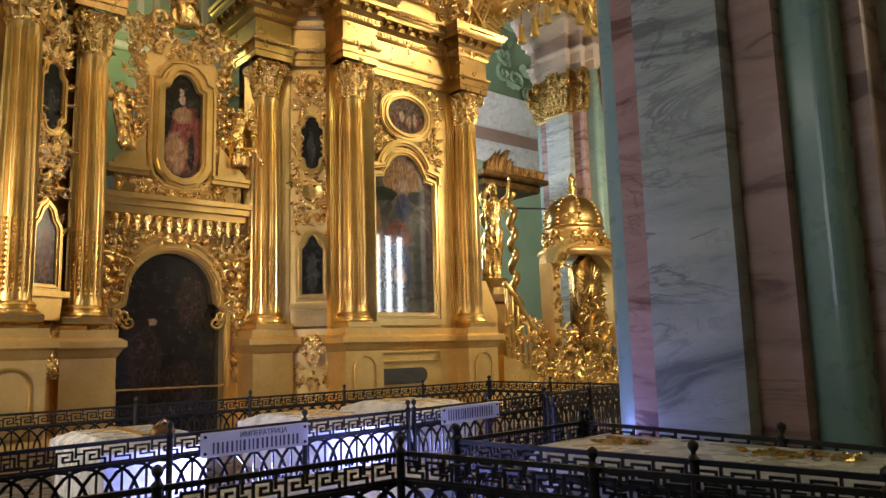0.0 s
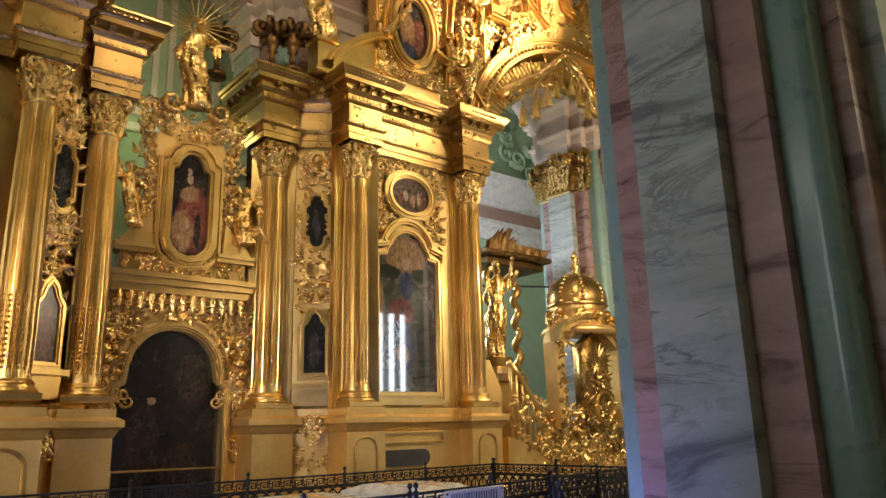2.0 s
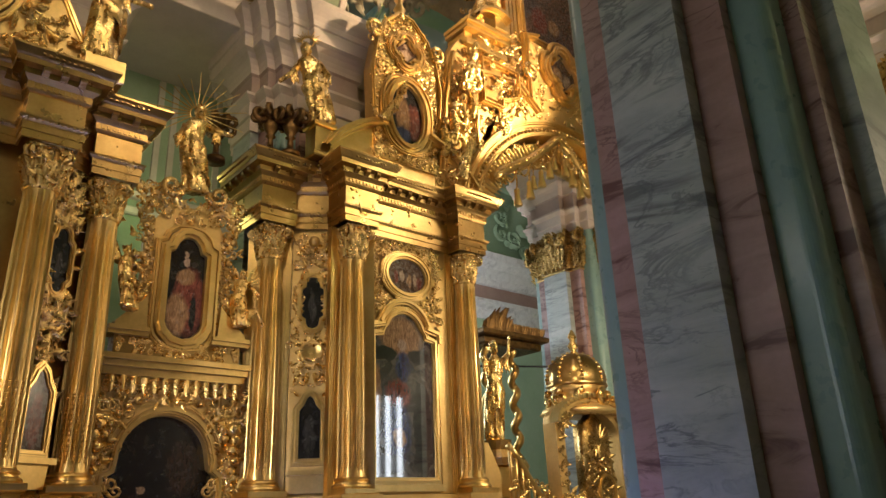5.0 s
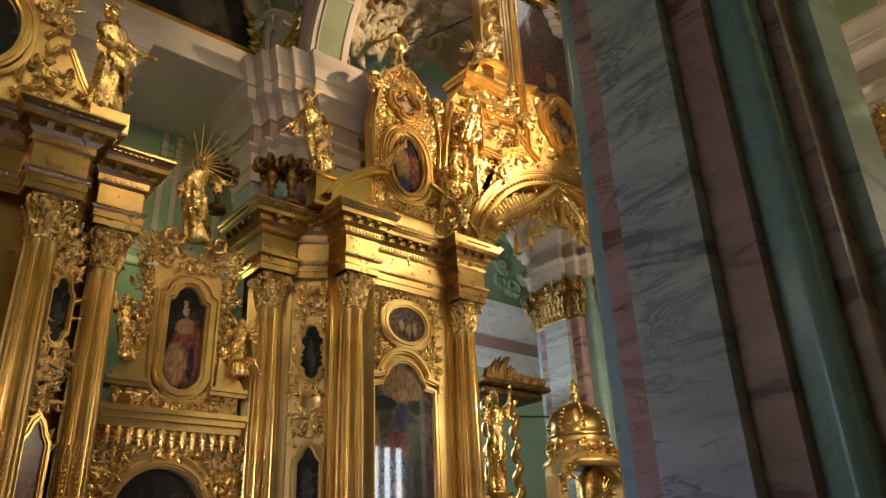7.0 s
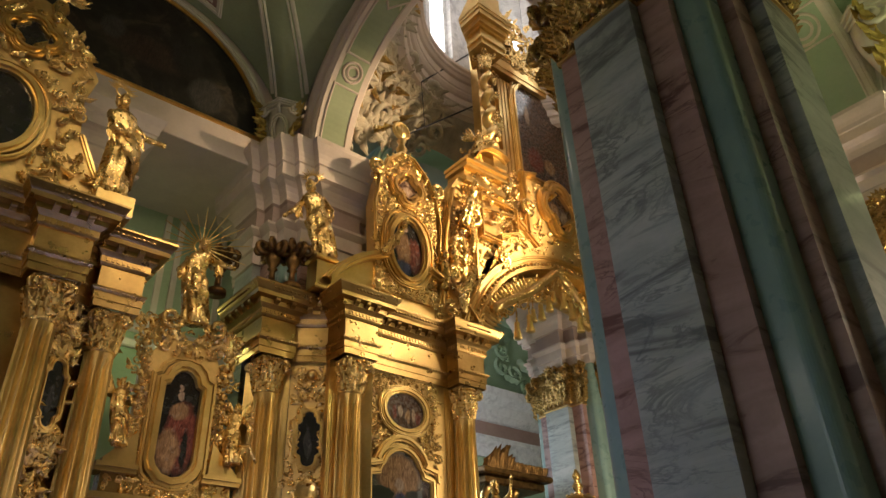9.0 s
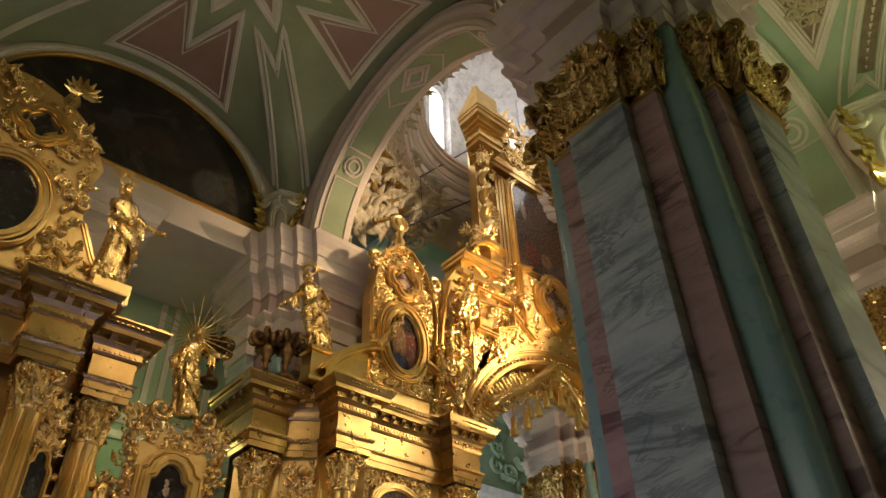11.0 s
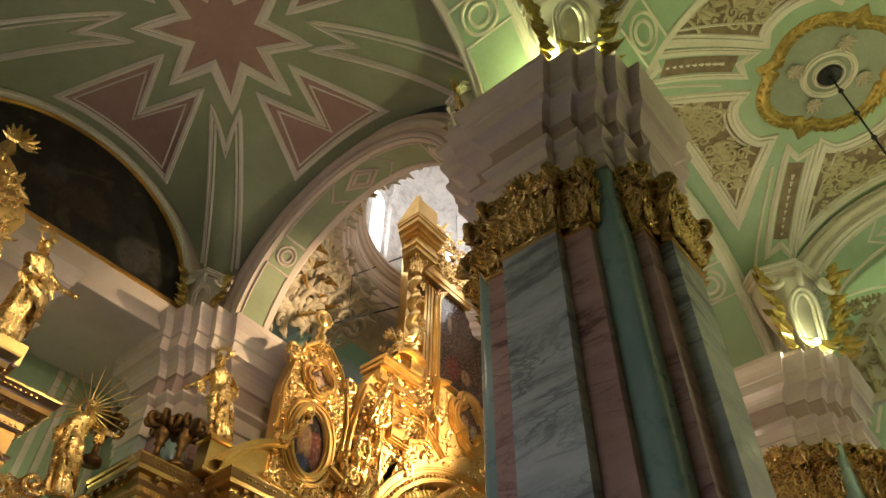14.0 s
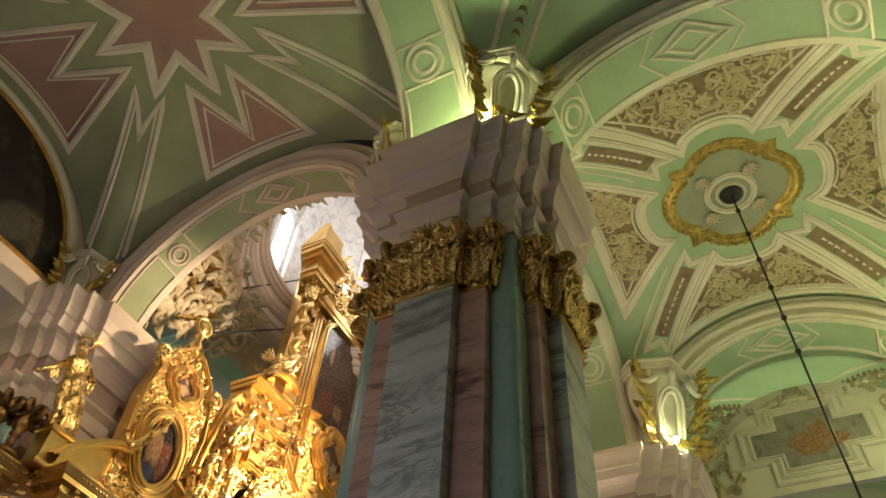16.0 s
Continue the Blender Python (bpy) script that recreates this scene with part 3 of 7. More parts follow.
def corinthian(bm, pl, half, z0, h, count, depth=0.0):
    """Capital of a flat pilaster: rows of leaves, volutes and abacus on the plane."""
    w = half * 2
    up = Vector((0, 0, 1))
    slab(bm, pl, [(-half, z0), (half, z0), (half, z0 + h * 0.92), (-half, z0 + h * 0.92)], -0.02, 0.03)
    for row, (zz, ln, out) in enumerate(((z0 + 0.02, h * 0.40, 0.03), (z0 + h * 0.20, h * 0.44, 0.02))):
        k = count + row
        for i in range(k):
            u = -half + w * (i + 0.5) / k
            leaf(bm, pl.at(u, zz, out), up, pl.n, ln, w / k * 1.2, 0.38)
            for t, sz in ((0.2, 0.5), (0.45, 0.45), (0.65, 0.35)):
                for sg in (-1, 1):
                    leaf(bm, pl.at(u + sg * w / k * 0.12, zz + ln * t, out + 0.03 + 0.05 * t), up * 0.8 + pl.u * sg, pl.n, ln * sz, ln * 0.24, 0.6)
    rng = random.Random(int(half * 100) + count)
    for i in range(int(10 + 50 * half)):
        a = rng.uniform(0, math.pi)
        q = pl.at(rng.uniform(-half, half), z0 + h * rng.uniform(0.5, 0.9), 0.08 + 0.06 * rng.random())
        if i % 3:
            leaf(bm, q, pl.u * math.cos(a) + up * math.sin(a) * 0.6, pl.n, h * 0.2, h * 0.12, 0.7)
        else:
            scroll(bm, q, pl.u * math.cos(a) + up * math.sin(a), pl.n, h * 0.2, 1.3, rng.choice((-1, 1)), 0.15)
    for s in (-1, 1):
        scroll(bm, pl.at(s * half * 0.62, z0 + h * 0.8, 0.1), pl.u * s, pl.n, h * 0.34, 1.6, s, 0.15)
        tube(bm, [pl.at(s * half * 0.25, z0 + h * 0.45, 0.06), pl.at(s * half * 0.4, z0 + h * 0.65, 0.1), pl.at(s * half * 0.75, z0 + h * 0.84, 0.16)], h * 0.035, 6)
        scroll(bm, pl.at(s * half * 0.08, z0 + h * 0.74, 0.08), pl.u * s, pl.n, h * 0.2, 1.5, s, 0.15)
    if count > 2:
        bmesh.ops.create_icosphere(bm, subdivisions=2, radius=h * 0.12, matrix=Matrix.Translation(pl.at(0, z0 + h * 0.9, 0.16)))
        for i in range(9):
            a = math.pi * i / 8
            leaf(bm, pl.at(0, z0 + h * 0.88, 0.12), pl.u * math.cos(a) + up * math.sin(a), pl.n, h * 0.24, h * 0.12, 0.5)
        for s in (-1, 1):
            for i in range(5):
                leaf(bm, pl.at(s * (0.1 + 0.07 * i), z0 + h * (0.86 - 0.03 * i), 0.12), pl.u * s - up * 0.3, pl.n, h * 0.2, h * 0.13, 0.6)
    slab(bm, pl, [(-half - 0.03, z0 + h * 0.95), (half + 0.03, z0 + h * 0.95), (half + 0.06, z0 + h), (-half - 0.06, z0 + h)], -0.02, 0.12)


def pier(cx, cy, label, capitals=True, z_cap=9.75, z_arch=11.05, top=13.75, over=1.08):
    root = thing("pier", (cx, cy, 0), label, "pier", "", "structure")
    bm = bmesh.new()
    e, rd = 1.335, 0.16
    prism(bm, [(cx + sx * (e - rd) + rd * math.cos(radians(a0 + 11.25 * k)), cy + sy * (e - rd) + rd * math.sin(radians(a0 + 11.25 * k)))
               for sx, sy, a0 in ((1, 1, 0), (-1, 1, 90), (-1, -1, 180), (1, -1, 270)) for k in range(9)], 0, z_arch)
    part("core", bm, TEAL, root, "teal painted pier core")
    for k in range(4):
        a = k * 90
        pl = Plane((cx, cy, 0), a)
        bm = bmesh.new()
        slab(bm, pl, [(-0.93, 0.6), (0.93, 0.6), (0.93, z_arch), (-0.93, z_arch)], 1.30, 1.52)
        part("back_pilaster", bm, PINK_MARBLE, root, "pink marble strip pilaster")
        bm = bmesh.new()
        slab(bm, pl, [(-0.49, 0.6), (0.49, 0.6), (0.49, z_arch), (-0.49, z_arch)], 1.50, 1.74)
        part("pilaster", bm, MARBLE, root, "grey veined marble pilaster")
        if capitals:
            bm = bmesh.new()
            corinthian(bm, Plane(pl.at(0, 0, 1.74), a), 0.49, z_cap, z_arch - z_cap, 5)
            for s in (-1, 1):
                corinthian(bm, Plane(pl.at(s * 0.74, 0, 1.52), a), 0.21, z_cap, z_arch - z_cap, 2)
                sd = Plane(pl.at(s * 0.49, 0, 1.64), a + 90 * s)
                corinthian(bm, sd, 0.11, z_cap, z_arch - z_cap, 1)
                corinthian(bm, Plane(pl.at(s * 0.95, 0, 1.42), a + 90 * s), 0.10, z_cap, z_arch - z_cap, 1)
            part("capital", bm, BRONZE_GOLD, root, "dull gilded leaf capital", True)
            bm = bmesh.new()
            for u0, u1, w in ((-0.52, 0.52, 1.78), (-0.98, -0.52, 1.56), (0.52, 0.98, 1.56)):
                slab(bm, pl, [(u0, z_cap - 0.06), (u1, z_cap - 0.06), (u1, z_cap - 0.02), (u0, z_cap - 0.02)], 1.3, w)
            part("astragal", bm, GOLD, root, "thin bright gilded band under the capital")
    path = []
    q = [(-1.31, 1.31), (-0.95, 1.31), (-0.95, 1.52), (-0.49, 1.52), (-0.49, 1.74), (0.49, 1.74), (0.49, 1.52), (0.95, 1.52), (0.95, 1.31)]
    for k in range(4):
        pl = Plane((cx, cy, 0), k * 90)
        path += [pl.at(u, 0, w).to_2d() for u, w in q]
    f = (top - z_arch) / 2.6
    for nm, k0, k1, mat, lab in (("architrave", 0, 9, STUCCO, "pale stucco architrave"), ("frieze", 8, 11, FRIEZE, "dull pink frieze")):
        bm = bmesh.new()
        sweep(bm, path, [(o * over, z_arch + z * f) for o, z in PROFILE[k0:k1]], True)
        part(nm, bm, mat, root, lab)
    bm = bmesh.new()
    sweep(bm, path, [(o * over, z_arch + z * f) for o, z in PROFILE[10:]], True)
    prism(bm, [(cx - 1.5, cy - 1.5), (cx + 1.5, cy - 1.5), (cx + 1.5, cy + 1.5), (cx - 1.5, cy + 1.5)], top - 0.3, top + 0.02)
    part("cornice", bm, STUCCO, root, "stepped pinkish stucco cornice")
    bm = bmesh.new()
    sweep(bm, path, [(0.02, 0), (0.16, 0), (0.16, 0.34), (0.10, 0.40), (0.10, 0.5), (0.03, 0.6), (0.0, 0.62)], True)
    part("plinth", bm, TEAL, root)
    return settle(root)


BRONZE_GOLD = material("dull_gilding", [(0.3, (0.34, 0.21, 0.07)), (0.7, (0.64, 0.43, 0.16))], 6, 0.95, (0.24, 0.38), 0.2, 50)
pier(8.34, 3.96, "grey and pink marble pier with gilded capitals")
pier(18.9, 3.96, "far marble pier across the nave", top=13.45)
pier(8.34, -6.4, "marble pier beside the nave")
pier(18.9, -6.4, "far marble pier beside the nave")
pier(19.9, 15.4, "marble pier by the sanctuary with gilded capital", True, 9.3, 10.6, 13.3)

# ---------------------------------------------------------------- the gilded screen


def fluted(bm, c, r, z0, z1, flutes=16):
    """A shaft with rounded hollows between sharp fillets; bead strings fill the lower hollows."""
    depth = [0.0, 0.0, 0.34, 0.46, 0.46, 0.34]
    per = len(depth)
    n = flutes * per
    rings = []
    steps = 16
    for i in range(steps + 1):
        t = i / steps
        z = z0 + (z1 - z0) * t
        rr = r * (1.0 - 0.13 * max(0, (t - 0.3) / 0.7) ** 1.6)
        end = 0.42 if 0 < i < steps else 0.0
        rings.append([(c[0] + (rr - end * r * depth[k % per]) * math.cos(2 * math.pi * k / n),
                       c[1] + (rr - end * r * depth[k % per]) * math.sin(2 * math.pi * k / n), z) for k in range(n)])
    quadstrip(bm, rings, True, True)
    for k in range(flutes):
        a = 2 * math.pi * (k * per + 3.5) / n
        if math.sin(a) > 0.35:
            continue
        z = z0 + 0.18
        while z < z0 + (z1 - z0) * 0.3:
            d = 0.026
            p = Vector((c[0] + r * 0.90 * math.cos(a), c[1] + r * 0.90 * math.sin(a), z))
            vs = [bm.verts.new(p + Vector(q)) for q in ((0, 0, 1.5 * d), (d, 0, 0), (0, d, 0), (-d, 0, 0), (0, -d, 0), (0, 0, -1.5 * d))]
            for x, y in ((1, 2), (2, 3), (3, 4), (4, 1)):
                bm.faces.new((vs[0], vs[x], vs[y]))
                bm.faces.new((vs[5], vs[y], vs[x]))
            z += 0.085
    return bm


def round_capital(bm, c, r, z0, h):
    M = Matrix.Translation((c[0], c[1], 0))
    lathe(bm, [(r * 1.05, z0 - 0.04), (r * 1.12, z0), (r * 1.02, z0 + 0.04), (r * 0.92, z0 + h * 0.2), (r * 1.0, z0 + h * 0.6), (r * 1.3, z0 + h * 0.86)], M, 20)
    for row, (zz, ln, k, off) in enumerate(((z0 + 0.02, h * 0.34, 13, 0), (z0 + h * 0.24, h * 0.36, 13, 0.24), (z0 + h * 0.46, h * 0.34, 13, 0))):
        for i in range(k):
            a = 2 * math.pi * i / k + off
            n = Vector((math.cos(a), math.sin(a), 0))
            leaf(bm, Vector((c[0], c[1], zz)) + n * r * (0.98 + 0.06 * row), Vector((0, 0, 1)), n, ln, r * 0.56, 0.5)
    rng = random.Random(int(c[0] * 10))
    for i in range(46):
        a = rng.uniform(0, 6.28)
        n = Vector((math.cos(a), math.sin(a), 0))
        leaf(bm, Vector((c[0], c[1], z0 + h * rng.uniform(0.15, 0.85))) + n * r * rng.uniform(1.05, 1.3), Vector((-n.y, n.x, 0)) * rng.uniform(-1, 1) + Vector((0, 0, rng.uniform(-0.4, 1))), n, h * 0.18, r * 0.34, 0.5)
    for i in range(4):
        a = math.pi / 4 + i * math.pi / 2
        n = Vector((math.cos(a), math.sin(a), 0))
        s = Vector((-n.y, n.x, 0))
        for hnd in (-1, 1):
            scroll(bm, Vector((c[0], c[1], z0 + h * 0.78)) + n * r * 0.95 + s * hnd * r * 0.1, n, s * hnd, h * 0.34, 1.5, hnd, 0.16)
        bmesh.ops.create_icosphere(bm, subdivisions=1, radius=r * 0.22, matrix=Matrix.Translation(Vector((c[0], c[1], z0 + h * 0.82)) + Vector((math.cos(a + 0.785), math.sin(a + 0.785), 0)) * r * 1.2))
    k = r * 1.3
    box(bm, c[0] - k, c[1] - k, z0 + h * 0.9, c[0] + k, c[1] + k, z0 + h, None, 0.03)
    return bm


def column(root, c, r, z0, z_cap, h_cap, label="fluted gilded column with leaf capital"):
    bm = bmesh.new()
    fluted(bm, c, r, z0 + 0.32, z_cap - 0.04)
    shaft = part("column", bm, GOLD, root, label)
    bm = bmesh.new()
    box(bm, c[0] - r * 1.35, c[1] - r * 1.35, z0, c[0] + r * 1.35, c[1] + r * 1.35, z0 + 0.12, None, 0.015)
    M = Matrix.Translation((c[0], c[1], z0))
    lathe(bm, [(r * 1.32, 0.12), (r * 1.38, 0.15), (r * 1.32, 0.19), (r * 1.16, 0.21), (r * 1.14, 0.24), (r * 1.22, 0.27), (r * 1.16, 0.30), (r * 1.02, 0.33)], M, 28)
    part("base", bm, GOLD, shaft)
    bm = bmesh.new()
    round_capital(bm, c, r * 0.87, z_cap, h_cap)
    part("capital", bm, CARVED, shaft, "carved gilded leaf capital", True)
    return shaft


ENTAB = [(0.0, 0.0), (0.03, 0.0), (0.03, 0.16), (0.05, 0.17), (0.05, 0.34), (0.07, 0.36), (0.10, 0.40), (0.11, 0.44), (0.02, 0.47), (0.02, 0.98),
         (0.05, 1.0), (0.08, 1.05), (0.08, 1.20), (0.11, 1.24), (0.17, 1.30), (0.18, 1.42), (0.32, 1.45), (0.33, 1.56), (0.36, 1.60), (0.40, 1.68), (0.43, 1.74), (0.43, 1.79), (-0.6, 1.84)]
PEDESTAL = [(0.16, 0.0), (0.16, 0.32), (0.10, 0.40), (0.04, 0.46), (0.04, 1.66), (0.07, 1.70), (0.12, 1.80), (0.18, 1.84), (0.18, 1.94), (0.10, 1.99), (0.06, 2.0), (0.06, 2.14), (-0.5, 2.16)]


bm = bmesh.new()
quadstrip(bm, [[(-0.055, o, h), (0.055, o, h)] for o, h in ((0.15, 1.44), (0.15, 1.31), (0.19, 1.30), (0.23, 1.34), (0.26, 1.35), (0.29, 1.38), (0.30, 1.44))], False)
for sx in (-0.055, 0.055):
    bm.faces.new([bm.verts.new((sx, o, h)) for o, h in ((0.15, 1.44), (0.15, 1.31), (0.19, 1.30), (0.23, 1.34), (0.26, 1.35), (0.29, 1.38), (0.30, 1.44))])
MODILLION = bpy.data.meshes.new("modillion")
bm.to_mesh(MODILLION)
bm.free()
MODILLION.materials.append(OLD_GOLD)


def along_path(path, inset=0.0):
    for a, b in zip(path, path[1:]):
        a, b = Vector(a), Vector(b)
        if (b - a).length > 0.12:
            d = (b - a).normalized()
            yield a, b, d, Vector((d.y, -d.x))


def entablature(root, path, z, scale=1.0):
    bm = bmesh.new()
    sweep(bm, path, [(o, z + h * scale) for o, h in ENTAB])
    ent = part("entablature", bm, OLD_GOLD, root, "gilded entablature with projecting cornice")
    bd = bmesh.new()
    for a, b, d, n in along_path(path):
        L = (b - a).length
        k = max(1, int(L / 0.28))
        for i in range(k):
            c = a + d * L * (i + 0.5) / k
            M = Matrix(((d.x, n.x, 0, c.x), (d.y, n.y, 0, c.y), (0, 0, 1, 0), (0, 0, 0, 1)))
            ob = new("modillion", MODILLION)
            ob.parent, ob.matrix_basis = ent, Matrix.Translation((0, 0, z)) @ M @ Matrix.Diagonal((1, 1, scale, 1))
        k = max(1, int(L / 0.09))
        for i in range(k):
            c = a + d * L * (i + 0.5) / k
            M = Matrix(((d.x, n.x, 0, c.x), (d.y, n.y, 0, c.y), (0, 0, 1, 0), (0, 0, 0, 1)))
            box(bd, -0.026, 0.06, z + 1.08 * scale, 0.026, 0.10, z + 1.17 * scale, M)
            box(bd, -0.022, 0.38, z + 1.63 * scale, 0.022, 0.42, z + 1.67 * scale, M)
            box(bd, -0.022, 0.07, z + 0.37 * scale, 0.022, 0.115, z + 0.41 * scale, M)
    part("dentil_row", bd, OLD_GOLD, ent, "", False, "stuff")
    return ent


def icon(root, pl, outline, mat, label, frame_w=0.12, w=0.0, depth=0.07, inner=True):
    bm = bmesh.new()
    slab(bm, pl, outline, w - 0.02, w + 0.015)
    pic = part("icon_painting", bm, mat, root, label)
    bm = bmesh.new()
    pframe(bm, pl, outline, frame_w, w + 0.005, depth)
    if inner:
        cu, cv = sum(p[0] for p in outline) / len(outline), sum(p[1] for p in outline) / len(outline)
        far = [(cu + (u - cu) * (1 + frame_w * 0.75 / max(0.05, abs(u - cu) + 0.1)), cv + (v - cv) * (1 + frame_w * 0.6 / max(0.2, abs(v - cv) + 0.1))) for u, v in outline]
        pframe(bm, pl, far, frame_w * 0.5, w, depth * 0.7)
    part("frame", bm, GOLD, pic, "gilded moulded frame")
    return pic


def blobs(pic, pl, w, *items):
    """Paint plain soft shapes on a picture: (name, material, outline)."""
    shapes = []
    for _, mat, o in items:
        us, vs = [p[0] for p in o], [p[1] for p in o]
        shapes.append(((min(us) + max(us)) / 2, (min(vs) + max(vs)) / 2, (max(us) - min(us)) / 2, (max(vs) - min(vs)) / 2, mat.name))
    base = pic.data.materials[0]
    pic.data.materials[0] = oil_painting("painting", base, pl.angle, pl, shapes)


def robe(cu, v0, v1, half):
    return [(cu - half, v0), (cu + half * 0.9, v0 + 0.02), (cu + half * 0.95, v0 + (v1 - v0) * 0.4), (cu + half * 0.6, v0 + (v1 - v0) * 0.75), (cu + half * 0.3, v1),
            (cu - half * 0.3, v1), (cu - half * 0.7, v0 + (v1 - v0) * 0.7), (cu - half * 0.55, v0 + (v1 - v0) * 0.35)]


def quatrefoil(cu, cv, ru, rv, n=12):
    """A lobed oblong or, when nearly square, a four-lobed shape."""
    if rv > ru * 1.5:
        q, e = ru * 0.66, rv - ru * 0.66
        pts = [(ru, -e * 0.72), (ru, e * 0.72), (q * 1.05, e * 0.86)] + [(q * math.cos(t), e + (rv - e) * math.sin(t)) for t in [math.pi * i / n for i in range(n + 1)]]
        pts += [(-q * 1.05, e * 0.86), (-ru, e * 0.72)]
        pts += [(-ru, -e * 0.72), (-q * 1.05, -e * 0.86)] + [(q * math.cos(t), -e + (rv - e) * math.sin(t)) for t in [math.pi + math.pi * i / n for i in range(n + 1)]] + [(q * 1.05, -e * 0.86)]
        return [(cu + u, cv + v) for u, v in pts]
    pts = []
    for k in range(4):
        a = math.pi / 2 * k
        for t in [-1.75 + 3.5 * i / 9 for i in range(10)]:
            pts.append((0.5 * math.cos(a) + 0.5 * math.cos(a + t), 0.5 * math.sin(a) + 0.5 * math.sin(a + t)))
    return [(cu + u * ru, cv + v * rv) for u, v in pts]


def ogee(cu, v0, v1, vs, half):
    return [(cu - half, v0), (cu + half, v0), (cu + half, vs), (cu + half * 0.62, vs + (v1 - vs) * 0.35), (cu + half * 0.4, vs + (v1 - vs) * 0.75), (cu, v1),
            (cu - half * 0.4, vs + (v1 - vs) * 0.75), (cu - half * 0.62, vs + (v1 - vs) * 0.35), (cu - half, vs)]


def carving(root, pl, inside, box4, count, size, seed, w=0.0, mirror=None, scrolls=0.25, label="dense gilded foliage carving", name="carving", mat=None):
    bm = bmesh.new()
    carve(bm, pl, inside, box4, count, size, seed, w, mirror, scrolls)
    return part(name, bm, mat or CARVED, root, label, True, "stuff")


C3, C4, C5 = Vector((6.89, 13.89)), Vector((8.41, 12.9)), Vector((11.72, 12.9))
ZB, ZC, HC, ZE = 2.14, 7.10, 0.76, 7.86
cd = Vector((math.cos(radians(-33)), math.sin(radians(-33))))
cn = Vector((cd.y, -cd.x))
back = -cn * 0.06
q3, q4 = C3 + back + cd * ((0.38 - back.x) / cd.x), C4 + back - cd * ((0.42 + back.x) / cd.x)
right_path = [Vector((C3.x - 0.42, C3.y + 1.2)), Vector((C3.x - 0.42, C3.y - 0.36)), Vector((C3.x + 0.38, C3.y - 0.36)), q3, q4, Vector((C4.x - 0.42, C4.y - 0.36)),
              Vector((C4.x + 0.42, C4.y - 0.36)), Vector((C4.x + 0.42, C4.y + 0.06)), Vector((C5.x - 0.42, C5.y + 0.06)),
              Vector((C5.x - 0.42, C5.y - 0.36)), Vector((C5.x + 0.42, C5.y - 0.36)), Vector((C5.x + 0.42, C5.y + 0.9)), Vector((C5.x + 0.42, C5.y + 1.6))]
wing = thing("iconostasis_wing", (9.4, 13.4, 0), "gilded carved screen wing with fluted columns and icons", "iconostasis", "iconostasis wings")
bm = bmesh.new()
body = [C3 - cd * 0.35 - cn * 1.2, C3 - cd * 0.35 - cn * 0.22, C4 - cn * 0.22 + cd * 0.12, Vector((C4.x + 0.3, C4.y + 0.24)), Vector((C5.x + 0.36, C5.y + 0.24)), Vector((C5.x + 0.36, C5.y + 1.6))]
prism(bm, body, 2.1, ZE + 0.3)
part("wall_body", bm, OLD_GOLD, wing, "matt gilded wall of the screen")
bm = bmesh.new()
sweep(bm, right_path, PEDESTAL)
ped = part("pedestal", bm, MATTE_GOLD, wing, "matt gilded pedestal with moulded cap")
for c in (C3, C4, C5):
    column(wing, c, 0.30, ZB, ZC, HC)
entablature(wing, right_path, ZE, 0.85)
# strip pilasters behind the columns
for c, dd, nn in ((C3, cd, cn), (C4, cd, cn), (C4, Vector((1, 0)), Vector((0, -1))), (C5, Vector((1, 0)), Vector((0, -1)))):
    a = math.degrees(math.atan2(dd.y, dd.x))
    pl = Plane((c.x, c.y, 0), a)
    for u in (-0.36, 0.36):
        bm = bmesh.new()
        slab(bm, pl, [(u - 0.12, ZB), (u + 0.12, ZB), (u + 0.12, ZE), (u - 0.12, ZE)], -0.26, -0.12)
        for e in (-0.07, 0.0, 0.07):
            slab(bm, pl, [(u + e - 0.02, ZB + 0.3), (u + e + 0.02, ZB + 0.3), (u + e + 0.02, ZC), (u + e - 0.02, ZC)], -0.125, -0.10)
        part("strip_pilaster", bm, GOLD, wing, "narrow reeded gilded pilaster")
# narrow panel between two columns
PC = Plane((C3.x, C3.y, 0), -33)
UC = 0.96
bm = bmesh.new()
slab(bm, PC, [(0.5, 2.2), (1.4, 2.2), (1.4, 7.9), (0.5, 7.9)], -0.22, -0.12)
part("panel", bm, MATTE_GOLD, wing)
p1 = icon(wing, PC, quatrefoil(UC, 6.15, 0.27, 0.62), DARK, "dark small icon in a lobed gilded frame", 0.09, -0.10)
p2 = icon(wing, PC, ogee(UC, 2.82, 4.2, 3.85, 0.27), DARK, "dark small icon with pointed arch top", 0.12, -0.10)
blobs(p1, PC, -0.10, ("painted_shape", SLATE, robe(UC, 5.75, 6.35, 0.09)))
blobs(p2, PC, -0.10, ("painted_shape", SLATE, robe(UC, 2.9, 3.75, 0.12)))
carving(wing, PC, lambda u, v: abs(u - UC) > 0.3 or v > 6.75 or 4.35 < v < 5.5, (0.55, 4.2, UC, 7.7), 130, 0.17, 3, -0.11, UC)
bm = bmesh.new()
bmesh.ops.create_uvsphere(bm, u_segments=14, v_segments=8, radius=0.13, matrix=Matrix.Translation(PC.at(UC, 7.56, -0.05)))
part("boss", bm, GOLD, wing, "round gilded boss", True)
bm = bmesh.new()
lathe(bm, [(0.27, 0.0), (0.27, 0.03), (0.22, 0.06), (0.2, 0.04), (0.05, 0.05)], Matrix.Translation(PC.at(UC, 5.05, -0.12)) @ Matrix(((PC.u.x, 0, PC.n.x, 0), (PC.u.y, 0, PC.n.y, 0), (0, 1, 0, 0), (0, 0, 0, 1))), 24)
